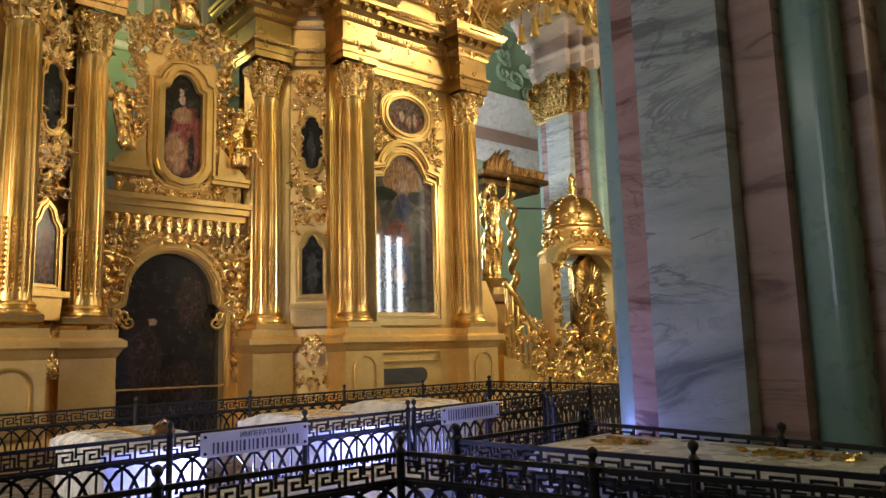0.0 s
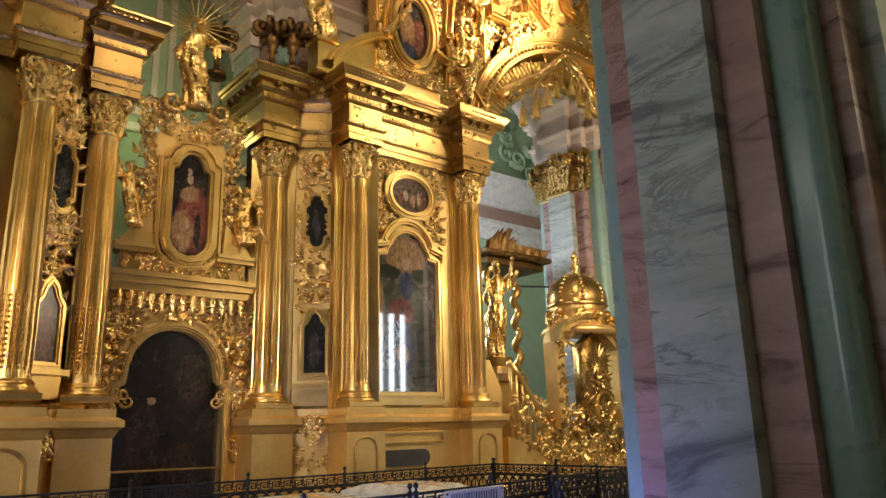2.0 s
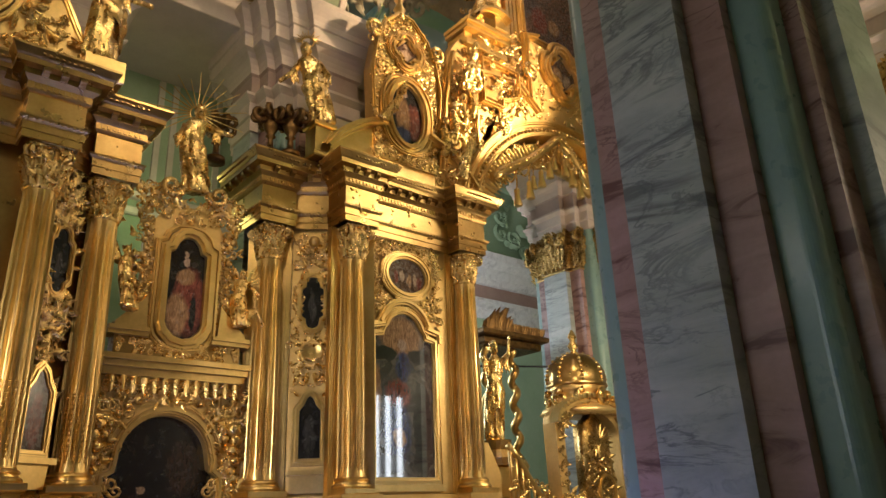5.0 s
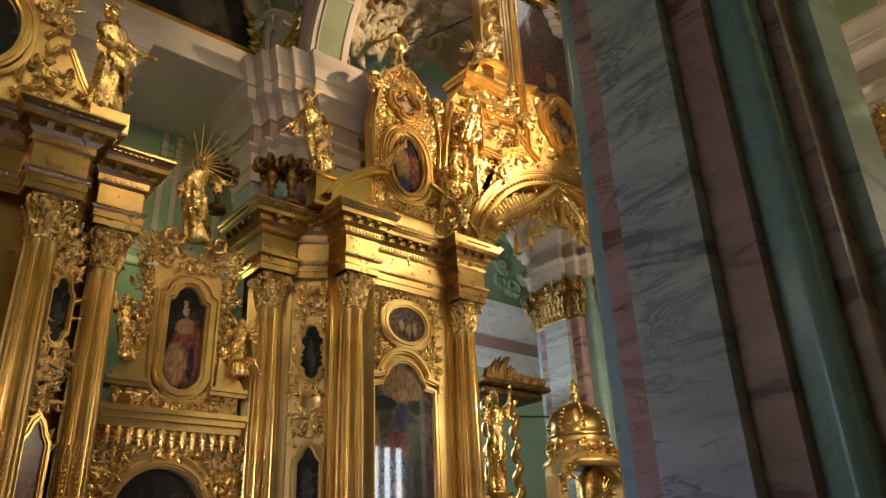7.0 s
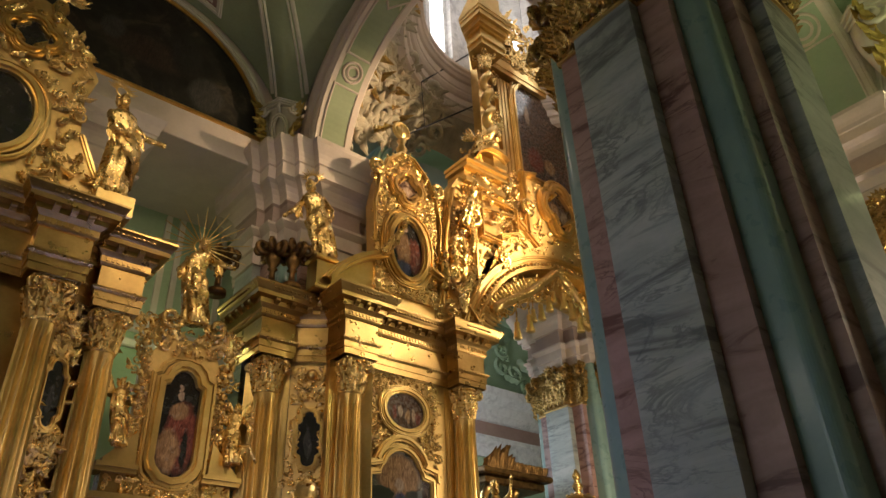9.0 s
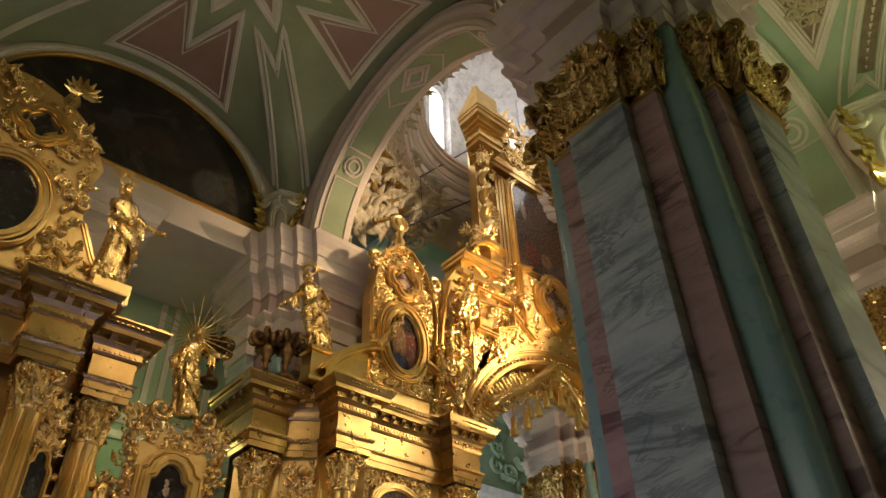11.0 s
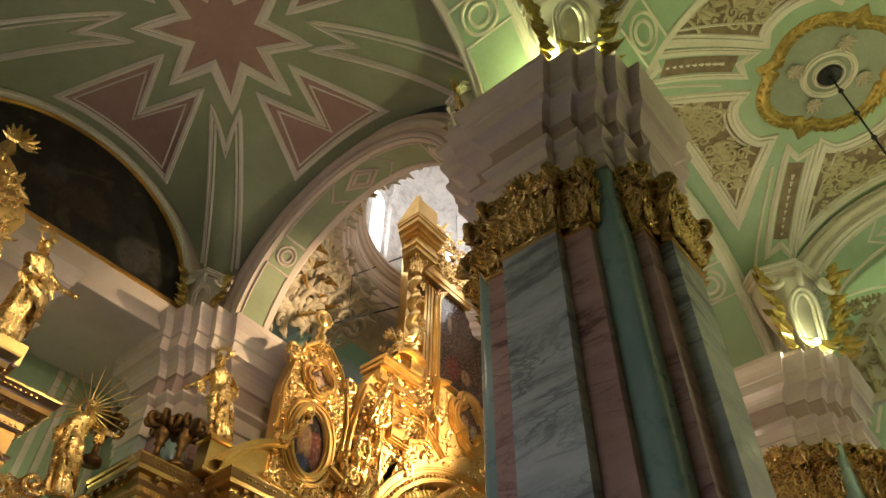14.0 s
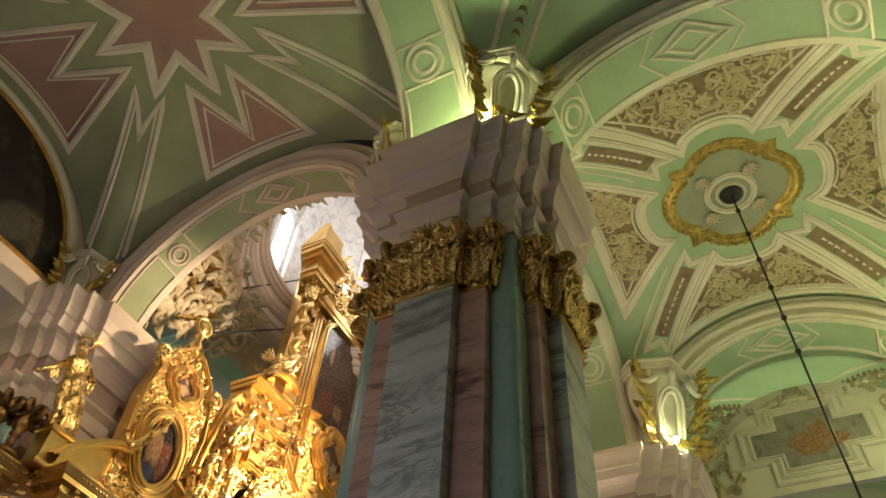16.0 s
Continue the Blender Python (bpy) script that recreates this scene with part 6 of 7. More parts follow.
tagged(part("statue_pedestal", bm, GOLD), "gilded pedestal of the statue with the branch", "pedestal")

shrine = thing("shrine", (16.7, 14.2, 0), "gilded carved canopy shrine with a small dome", "shrine")
PS = Plane((16.68, 13.4, 0), 0)
bm = bmesh.new()
M = Matrix.Translation((16.75, 13.95, 0))
lathe(bm, [(0.80, 5.08), (0.84, 5.14), (0.79, 5.2), (0.80, 5.34), (0.77, 5.55), (0.68, 5.78), (0.52, 5.96), (0.32, 6.08), (0.12, 6.12)], M, 32, lambda a, z: 1 + 0.02 * math.cos(8 * a))
part("dome", bm, OLD_GOLD, shrine, "ribbed gilded dome", True)
for k in range(8):
    a = 2 * math.pi * k / 8 + 0.2
    bm = bmesh.new()
    for r, z in ((0.8, 5.22), (0.81, 5.34), (0.8, 5.46), (0.76, 5.6), (0.69, 5.74), (0.6, 5.87), (0.46, 5.98), (0.3, 6.07)):
        bmesh.ops.create_icosphere(bm, subdivisions=1, radius=0.06, matrix=M @ Matrix.Translation((r * math.cos(a), r * math.sin(a), z)))
    part("rib", bm, CARVED, shrine, "", True)
    bm = bmesh.new()
    n = Vector((math.cos(a), math.sin(a), 0))
    scroll(bm, M @ (n * 0.75 + Vector((0, 0, 4.95))), Vector((0, 0, -1)), n, 0.5, 1.2, 1, 0.16)
    part("volute", bm, CARVED, shrine, "", True)
bm = bmesh.new()
lathe(bm, [(0.14, 6.08), (0.07, 6.2), (0.16, 6.35), (0.06, 6.5), (0.13, 6.62), (0.03, 6.85)], M, 12)
part("finial", bm, CARVED, shrine, "", True)
bm = bmesh.new()
lathe(bm, [(1.05, 4.3), (0.95, 4.45), (0.8, 4.55), (0.66, 4.75), (0.64, 4.95), (0.78, 5.08)], M, 32, lambda a, z: 1 + 0.03 * math.cos(10 * a))
part("drum", bm, MATTE_GOLD, shrine, "", True)
bm = bmesh.new()
slab(bm, PS, [(-1.35, 1.6), (-1.1, 1.6), (-1.1, 3.7)] + arc(-0.1, 3.7, 1.0, 180, 0, 18, 0.65)[1:] + [(0.9, 1.6), (1.35, 1.6), (1.35, 4.0)] + arc(0.0, 3.95, 1.4, 0, 180, 18, 0.7), -0.45, 0.0)
slab(bm, PS, [(-1.3, 0.0), (1.3, 0.0), (1.3, 1.65), (-1.3, 1.65)], -1.1, -0.55)
pframe(bm, PS, arc(0.0, 3.9, 1.5, 175, 5, 22, 0.72), 0.24, 0.0, 0.22, False)
part("frame_body", bm, MATTE_GOLD, shrine, "gilded arched body")
bm = bmesh.new()
slab(bm, PS, [(-0.3, 1.65), (0.6, 1.65), (0.6, 3.9), (0.15, 4.3), (-0.3, 3.9)], -0.5, -0.1)
for i in range(18):
    a = 2 * math.pi * i / 18
    leaf(bm, PS.at(0.1, 3.5, 0.0), Vector((math.cos(a), 0, math.sin(a))), PS.n, 0.5, 0.1, 0.1)
carve(bm, PS, lambda u, v: True, (-0.28, 1.7, 0.15, 3.2), 50, 0.22, 61, -0.08, 0.15, 0.4)
carve(bm, PS, lambda u, v: True, (-1.35, 1.7, -1.1, 3.9), 50, 0.16, 62, 0.0, 0.0, 0.4)
carve(bm, PS, lambda u, v: abs(math.hypot(u / 1.4, (v - 3.9) / 0.72) - 0.82) < 0.13 and v > 3.9, (-1.3, 3.9, 0, 4.7), 50, 0.2, 65, 0.02, 0.0, 0.4)
part("carved_back", bm, BRONZE_GOLD, shrine, "carved panel with a sunburst", True)
bm = bmesh.new()
for i in range(26):
    bm = bmesh.new()
    a = radians(175 - 170 * i / 25)
    box(bm, -0.05, -0.3, -0.05, 0.05, 0.0, 0.05, Matrix.Translation(PS.at(1.62 * math.cos(a), 3.9 + 0.84 * math.sin(a), 0.1)))
    part("dentil", bm, GOLD, shrine)
bm = bmesh.new()
pframe(bm, PS, oval(0.3, 2.15, 0.3, 0.45, 20), 0.1, -0.06, 0.08)
part("small_oval_frame", bm, GOLD, shrine)
settle(shrine)
shrine.scale = (1.18, 1, 1)
shrine.location.x += 0.22

stair = thing("stair_railing", (15.2, 13.9, 0), "gilded openwork stair railing with leaf carving", "railing")
PR = Plane((0.0, 13.7, 0), 0)
bm = bmesh.new()
tube(bm, [PR.at(13.7, 3.35), PR.at(14.0, 3.05), PR.at(14.35, 2.6), PR.at(14.7, 2.15), PR.at(15.1, 1.95), PR.at(15.5, 1.9)], 0.09, 8)
part("handrail", bm, GOLD, stair, "", True)
for i in range(7):
    u = 13.75 + 0.2 * i
    top = 3.2 - 1.05 * (i / 6) ** 1.0
    bm = bmesh.new()
    lathe(bm, [(0.05, 0.6), (0.06, 0.9), (0.035, 1.0), (0.06, top * 0.6), (0.03, top * 0.8), (0.05, top)], Matrix.Translation(PR.at(u, 0)), 10)
    part("baluster", bm, GOLD, stair, "", True)
bm = bmesh.new()
slab(bm, PR, [(12.2, 0), (13.55, 0), (13.55, 2.0), (13.6, 2.6), (13.2, 3.4), (12.2, 3.4)], -0.5, -0.2)
slab(bm, PR, [(13.3, 0), (18.8, 0), (18.8, 0.55), (13.3, 0.55)], -0.3, 0.1)
slab(bm, PR, [(13.5, 0.5), (15.2, 0.5), (15.2, 0.75), (13.9, 1.35), (13.5, 1.45)], -0.35, 0.06)
part("stair_side", bm, MATTE_GOLD, stair)
carving(stair, PR, lambda u, v: v < 1.95 + 0.15 * math.sin(4 * u) and v > 0.5, (14.9, 0.5, 18.8, 2.1), 260, 0.36, 63, 0.0, None, 0.45, "openwork gilded foliage panel")
carving(stair, PR, lambda u, v: v < 3.3 - (u - 13.6) * 0.9 + 0.15, (13.6, 0.6, 15.0, 2.6), 60, 0.26, 64, 0.0, None, 0.5)
bm = bmesh.new()
lathe(bm, [(0.10, 1.9), (0.06, 2.1), (0.13, 2.3), (0.05, 2.5), (0.12, 2.7), (0.13, 2.78)], Matrix.Translation(PR.at(15.45, 0)), 14)
part("newel_finial", bm, GOLD, stair, "", True)
settle(stair)

# far walls of the sanctuary: cornice bands
bm = bmesh.new()
sweep(bm, [(7.5, 23.15), (29.0, 23.15)], [(0.0, 10.0), (0.1, 10.0), (0.1, 10.5), (0.3, 10.7), (0.3, 10.9), (0.02, 10.95)])
sweep(bm, [(7.5, 23.15), (29.0, 23.15)], [(0.0, 11.6), (0.15, 11.65), (0.4, 11.9), (0.5, 12.3), (0.8, 12.6), (0.9, 12.95), (0.0, 13.0)])
structure("trim_apse", bm, TOMB, "white stucco cornice bands on the sanctuary wall", "trim")
bm = bmesh.new()
sweep(bm, [(7.5, 23.15), (29.0, 23.15)], [(0.0, 10.96), (0.03, 10.96), (0.03, 11.6), (0.0, 11.6)])
structure("frieze_apse", bm, PINK, "pink frieze between the white bands", "trim")
bm = bmesh.new()
bmP = Plane((0, 23.1, 0), 0)
carve(bm, bmP, lambda u, v: (u // 1.2) % 2 < 1.2, (18, 13.2, 28, 17.5), 60, 0.9, 66, 0.05, None, 0.4)
structure("wall_relief", bm, LIT_GREEN, "pale green stucco foliage on the sanctuary wall", "trim")
for z in (6.1, 13.3):
    bm = bmesh.new()
    tube(bm, [(13.0, 18.0, z), (19.0, 15.0, z)], 0.03, 6)
    tagged(part("tie_rod", bm, IRON), "thin black iron tie rod", "tie rod", "tie rods")
bm = bmesh.new()
tube(bm, [(8.5, 14.3, 12.3), (9.6, 14.3, 13.6), (11.2, 14.3, 16.75), (15.3, 14.3, 20.6)], 0.03, 6)
tagged(part("tie_rod", bm, IRON), "black iron tie rod behind the crest", "tie rod", "tie rods")
bm = bmesh.new()
tube(bm, [(11.8, 14.3, 19.35), (16.3, 14.3, 24.7)], 0.03, 6)
tagged(part("tie_rod", bm, IRON), "black iron tie rod below the dome", "tie rod", "tie rods")
bm = bmesh.new()
tube(bm, [(11.8, 14.3, 19.35), (11.9, 14.3, 17.45)], 0.012, 5)
tagged(part("lamp_wire", bm, IRON), "thin black wire hanging from the tie rod", "wire")

# ---------------------------------------------------------------- crossing, drum and relief
DX, DY, DR, DZ = 13.6, 10.3, 4.45, 19.5
bm = bmesh.new()
rings = []
n = 96
for j in range(13):
    t = j / 12
    ring = []
    for i in range(n):
        a = 2 * math.pi * i / n
        ca, sa = math.cos(a), math.sin(a)
        f = 1 / max(abs(ca) / 5.0, abs(sa) / 5.2)
        bx, by = 13.6 + ca * f, 10.6 + sa * f
        v = (by - 10.6) / 5.2 if abs(ca) / 5.0 > abs(sa) / 5.2 else (bx - 13.6) / 5.0
        bz = 13.6 + 4.6 * math.sqrt(max(0.0, 1 - v * v))
        tx, ty = DX + DR * 1.06 * ca, DY + DR * 1.06 * sa
        ring.append((bx + (tx - bx) * t, by + (ty - by) * t, bz + (DZ - bz) * math.sin(t * math.pi / 2)))
    rings.append(ring)
quadstrip(bm, rings, True)
for f in bm.faces:
    f.smooth = True
structure("ceiling", bm, PLASTER, "grey plaster pendentive vault below the dome", "ceiling")
bm = bmesh.new()
rng = random.Random(77)
for k in range(2600):
    i = rng.randrange(n)
    j = rng.uniform(0.3, 11.4)
    j0 = int(j)
    p = Vector(rings[j0][i]).lerp(Vector(rings[j0 + 1][i]), j - j0)
    if not (p.x < 13.0 and p.y > 7.5):
        continue
    nrm = (Vector((DX, DY, 13)) - p).normalized()
    d = Vector((rng.uniform(-1, 1), rng.uniform(-1, 1), rng.uniform(-1, 1)))
    d = (d - nrm * d.dot(nrm)).normalized()
    if rng.random() < 0.35:
        scroll(bm, p + nrm * 0.05, d, nrm, rng.uniform(0.5, 0.9), 1.3, rng.choice((-1, 1)), 0.13)
    else:
        leaf(bm, p + nrm * 0.03, d, nrm, rng.uniform(0.5, 1.0), rng.uniform(0.3, 0.5), 0.6)
tagged(part("stucco_relief", bm, PLASTER, None, "", True), "grey plaster relief of clouds and foliage", "relief", "", "stuff")
bm = bmesh.new()
for k in range(50):
    i = rng.randrange(30, 60)
    p = Vector(rings[rng.randrange(1, 8)][i])
    nrm = (Vector((DX, DY, 13)) - p).normalized()
    leaf(bm, p + nrm * 0.1, Vector((rng.uniform(-1, 1), rng.uniform(-1, 1), rng.uniform(-1, 1))), nrm, 0.7, 0.4, 0.7)
tagged(part("stucco_relief", bm, BRONZE_GOLD, None, "", True), "dull gilded relief ornament on the pendentive", "relief", "", "stuff")
M = Matrix.Translation((DX, DY, 0))
bm = bmesh.new()
seg = 64
prof = [(DR * 1.06, DZ - 0.1), (DR * 1.0, DZ - 0.1), (DR * 0.985, DZ + 0.02), (DR * 0.985, DZ + 0.14), (DR * 0.965, DZ + 0.18), (DR * 0.965, DZ + 0.46), (DR * 0.945, DZ + 0.52), (DR * 0.93, DZ + 0.62),
        (DR * 0.93, DZ + 0.70), (DR * 0.92, DZ + 0.74), (DR * 0.92, DZ + 1.05), (DR * 0.90, DZ + 1.10), (DR * 0.885, DZ + 1.2), (DR * 0.87, DZ + 1.24), (DR * 0.87, DZ + 1.36), (DR * 0.855, DZ + 1.42), (DR * 0.855, DZ + 1.55), (DR * 1.08, DZ + 1.62)]
quadstrip(bm, [[(DX + r * math.cos(2 * math.pi * i / seg), DY + r * math.sin(2 * math.pi * i / seg), z) for i in range(seg)] for r, z in prof], True)
structure("dome_rim", bm, STUCCO, "moulded stucco rim of the dome's drum", "trim")
bm = bmesh.new()
quadstrip(bm, [[(DX + r * math.cos(2 * math.pi * i / seg), DY + r * math.sin(2 * math.pi * i / seg), z) for i in range(seg)] for r, z in ((DR * 0.98, DZ + 1.2), (DR * 0.98, DZ + 7.5), (DR * 0.8, DZ + 9.5), (0.6, DZ + 10.3))], True)
for i in range(16):
    a = 2 * math.pi * i / 16
    box(bm, -0.16, -0.12, DZ + 1.1, 0.16, 0.12, DZ + 6.8, Matrix.Translation((DX + DR * 0.95 * math.cos(a), DY + DR * 0.95 * math.sin(a), 0)) @ pose(0, 0, 0, 0, 0, math.degrees(a) + 90), 0.03)
structure("ceiling", bm, TOMB, "white sunlit drum and dome with pilasters", "ceiling")
for i in range(16):
    a = 2 * math.pi * (i + 0.5) / 16
    pl = Plane((DX + DR * 0.96 * math.cos(a), DY + DR * 0.96 * math.sin(a), 0), math.degrees(a) - 90)
    if i % 2:
        continue
    bm = bmesh.new()
    o = [(-0.42, DZ + 2.2), (0.42, DZ + 2.2), (0.42, DZ + 5.0)] + arc(0, DZ + 5.0, 0.42, 0, 180, 10)[1:]
    slab(bm, pl, o, -0.02, 0.02)
    w = structure("window_%d" % (i // 2 + 1), bm, DAYLIGHT, "bright arched window in the drum", "window")

# flat roof beside the drum
bm = bmesh.new()
for x0, y0, x1, y1 in ((9.6, 17.2, 30, 24), (18.6, 5.4, 30, 17.2)):
    box(bm, x0, y0, 19.2, x1, y1, 19.6)
structure("ceiling", bm, PLAIN_WALL, "plain roof beside the drum", "ceiling")

# ---------------------------------------------------------------- star vault decor
B = AISLE
decor = thing("vault_stucco", (B.cx, B.cy, B.s), "cream stucco star and panel mouldings on the vault", "stucco", "", "structure")


def star(r1, r2, turn=0.0, k=8, alt=1.0):
    return [((r1 * (alt if i % 4 == 2 else 1) if i % 2 == 0 else r2) * math.cos(math.pi * i / k + turn), (r1 * (alt if i % 4 == 2 else 1) if i % 2 == 0 else r2) * math.sin(math.pi * i / k + turn)) for i in range(2 * k)]


bm = bmesh.new()
def shift(pts, ox=0.18, oy=0.06):
    return [(x + ox, y + oy) for x, y in pts]


B.moulding(bm, shift(star(2.1, 1.06)), 0.20, 0.08)
B.moulding(bm, shift(star(1.82, 0.88)), 0.09, 0.05)
part("star_moulding", bm, CREAM, decor, "eight-pointed stucco star")
bm = bmesh.new()
st = shift(star(1.78, 0.85))
ctr = shift([(0.0, 0.0)] * (len(st) + 1))
B.patch(bm, (ctr, st + st[:1]), 0.012, 6)
part("star_field", bm, PINK, decor, "pink painted star")
for k in range(4):
    a = radians(90 * k)
    c, sn = math.cos(a), math.sin(a)
    far, notch = (4.62, 3.6) if k % 2 else (4.05, 3.4)
    half, horn = 1.72, 0.64

    def turned(pts):
        return shift([(x * sn + y * c, y * sn - x * c) for x, y in pts])
    base = [(-half, far), (-horn, 1.72), (0.0, notch), (horn, 1.72), (half, far)]
    top = [(half * (1 - 2 * i / 8), far) for i in range(1, 8)]
    bm = bmesh.new()
    B.moulding(bm, turned(base + top), 0.17, 0.08)
    inner = [(-half + 0.30, far - 0.17), (-horn + 0.02, 2.35), (0.0, notch + 0.32), (horn - 0.02, 2.35), (half - 0.30, far - 0.17)]
    B.moulding(bm, turned(inner), 0.06, 0.04)
    part("panel_moulding", bm, CREAM, decor)
    bm = bmesh.new()
    lo, hi = [], []
    for i in range(25):
        x = -half + 2 * half * i / 24
        q = abs(x)
        y = far - (half - q) / (half - horn) * (far - 1.72) if q > horn else 1.72 + (horn - q) / horn * (notch - 1.72)
        lo.append((x, y))
        hi.append((x, far))
    B.patch(bm, (turned(lo), turned(hi)), 0.012, 8)
    part("painted_panel", bm, PINK, decor, "pink painted vault panel")
for sx in (-1, 1):
    for sy in (-1, 1):
        bm = bmesh.new()
        e = (B.ax - 0.45, B.ay - 0.45)
        L = math.hypot(*e)
        dx, dy = e[0] / L * sx, e[1] / L * sy
        px, py = -dy, dx
        for w0, w1, r0, tip, wd in ((0.38, 0.50, 2.2, 3.3, 0.12), (0.27, 0.37, 2.5, 3.55, 0.06)):
            B.moulding(bm, shift([(dx * (L - 0.05) + px * w1, dy * (L - 0.05) + py * w1), (dx * r0 + px * w0, dy * r0 + py * w0), (dx * tip, dy * tip), (dx * r0 - px * w0, dy * r0 - py * w0), (dx * (L - 0.05) - px * w1, dy * (L - 0.05) - py * w1)], 0.05, 0.02), wd, 0.06, False)
        part("groin_moulding", bm, CREAM, decor)
settle(decor)

# lunette painting on the wall behind the screen
PW = Plane((0.0, 15.0, 0), 0)
lun = arc(2.75, 14.62, 3.68, 0, 180, 40, 3.34)
bm = bmesh.new()
slab(bm, PW, lun, -0.02, 0.03)
lunette = tagged(part("lunette_painting", bm, MURAL), "large dark half-round wall painting", "painting")
lunette.data.materials[0] = oil_painting("mural", MURAL, 0, PW, [(3.2, 15.9, 1.3, 0.5, "brown_oil_paint"), (4.9, 15.3, 0.5, 0.6, "grey_oil_paint"), (2.3, 16.2, 0.3, 0.4, "grey_oil_paint"), (4.2, 16.3, 0.45, 0.7, "dark_oil_paint"), (1.0, 15.6, 0.8, 0.5, "brown_oil_paint")])
bm = bmesh.new()
pframe(bm, PW, arc(2.75, 14.62, 3.75, 0, 180, 40, 3.41), 0.12, 0.0, 0.1)
part("frame", bm, GOLD, lunette, "thin gilded frame")
bm = bmesh.new()
pframe(bm, PW, arc(2.75, 14.62, 3.97, 0, 180, 40, 3.62), 0.26, 0.0, 0.12, False)
structure("trim_lunette", bm, CREAM, "cream moulding round the half-round painting", "trim")
# beam below it and the wall entablature
bm = bmesh.new()
box(bm, -2.6, 14.8, 13.5, 7.2, 15.0, 14.42, None, 0.02)
structure("beam", bm, STUCCO, "plain pinkish beam below the painting", "beam")
bm = bmesh.new()
sweep(bm, [(-2.6, 14.95), (3.45, 14.95), (3.45, 16.8)], [(o, 11.2 + z * 0.96) for o, z in PROFILE])
structure("cornice_wall", bm, STUCCO, "stepped stucco cornice on the wall", "cornice")

# wall pier with stepped entablature behind the screen
pier(8.6, 15.7, "stucco wall pier with stepped entablature behind the screen", False, 9.75, 10.9, 14.05, 1.6)


def bracket(at, ax, s, label, lit=True):
    """A shield-like console: pointed slab on two small volutes, an arched shell between them, gilded leaves at the sides."""
    root = thing("bracket", at, label, "bracket", "volute brackets")
    n = Vector((math.cos(radians(ax)), math.sin(radians(ax)), 0))
    u = Vector((-n.y, n.x, 0))

    def P(x, y, z):
        return (u * x + n * y + Vector((0, 0, z))) * s
    bm = bmesh.new()
    rows = []
    for i in range(15):
        t = i / 14
        w = 0.20 + 0.26 * t ** 0.8 - 0.05 * math.sin(t * 6.3)
        y = 0.06 + 0.30 * t ** 2 + 0.06 * math.sin(t * 6.3)
        rows.append([P(w * math.cos(a) * 1.0, -0.12 + (y + 0.12) * math.sin(a) ** 0.7 if 0 < math.sin(a) else -0.12, 1.45 * t) for a in [math.pi * k / 12 for k in range(13)]])
    quadstrip(bm, rows, True, True)
    part("console", bm, CREAM, root, "cream stucco curved console", True)
    for z0, z1, k in ((1.42, 1.47, 0.80), (1.47, 1.54, 0.86), (1.54, 1.58, 0.92)):
        bm = bmesh.new()
        quadstrip(bm, [[P(x * k, y * k, z) for x, y in ((-0.62, -0.15), (-0.62, 0.26), (0, 0.62), (0.62, 0.26), (0.62, -0.15))] for z in (z0, z1)], True, True)
        part("slab_step", bm, CREAM, root, "pointed cream slab")
    for sg in (-1, 1):
        bm = bmesh.new()
        scroll(bm, P(sg * 0.26, 0.42, 1.22), u * sg + n * -0.4, (n + u * sg * 0.5).normalized(), 0.34 * s, 1.7, sg, 0.12)
        bmesh.ops.create_icosphere(bm, subdivisions=2, radius=0.07 * s, matrix=Matrix.Translation(P(sg * 0.38, 0.40, 1.22)))
        part("volute", bm, CREAM, root, "", True)
    bm = bmesh.new()
    for e in (0.0, 0.07):
        pts = [P(0.17 - e * 0.8, 0.14, 0.1), P(0.2 - e, 0.2, 0.4)] + [P((0.22 - e) * math.cos(a), 0.27 + 0.14 * math.sin(a) - e * 0.4, 0.74 + (0.34 - e) * math.sin(a)) for a in [math.pi * k / 14 for k in range(15)]] + [P(e - 0.2, 0.2, 0.4), P(e * 0.8 - 0.17, 0.14, 0.1)]
        tube(bm, pts, 0.035 * s, 6)
    tube(bm, [P(0, 0.40, 1.12), P(0, 0.5, 1.3), P(0, 0.46, 1.42)], 0.05 * s, 6)
    part("shell", bm, CREAM, root, "raised cream arched rim", True)
    rng = random.Random(int(at[0] * 10 + at[1]))
    for sg in (-1, 1):
        bm = bmesh.new()
        for k in range(22):
            t = k / 21
            b = P(sg * (0.26 + 0.24 * t + rng.uniform(-0.04, 0.06)), 0.12 + 0.22 * t + rng.uniform(-0.04, 0.1), 0.02 + 1.4 * t)
            d = u * sg * rng.uniform(0.3, 1.3) + Vector((0, 0, rng.uniform(-0.5, 1.2)))
            leaf(bm, b, d, n, s * rng.uniform(0.2, 0.34), s * rng.uniform(0.12, 0.18), 0.7)
            if k % 5 == 2:
                scroll(bm, b, d, n, 0.2 * s, 1.3, sg, 0.12)
        part("leaf_spray", bm, BRIGHT_GOLD, root, "gilded leaf spray", True)
    bm = bmesh.new()
    for k in range(7):
        a = math.pi * (0.1 + 0.8 * k / 6)
        leaf(bm, P(0, 0.2, 0.25), u * math.cos(a) - Vector((0, 0, math.sin(a) * 0.9)), n, 0.3 * s, 0.16 * s, 0.6)
    part("leaf_tip", bm, BRIGHT_GOLD, root, "gilded leaves", True)
    return root


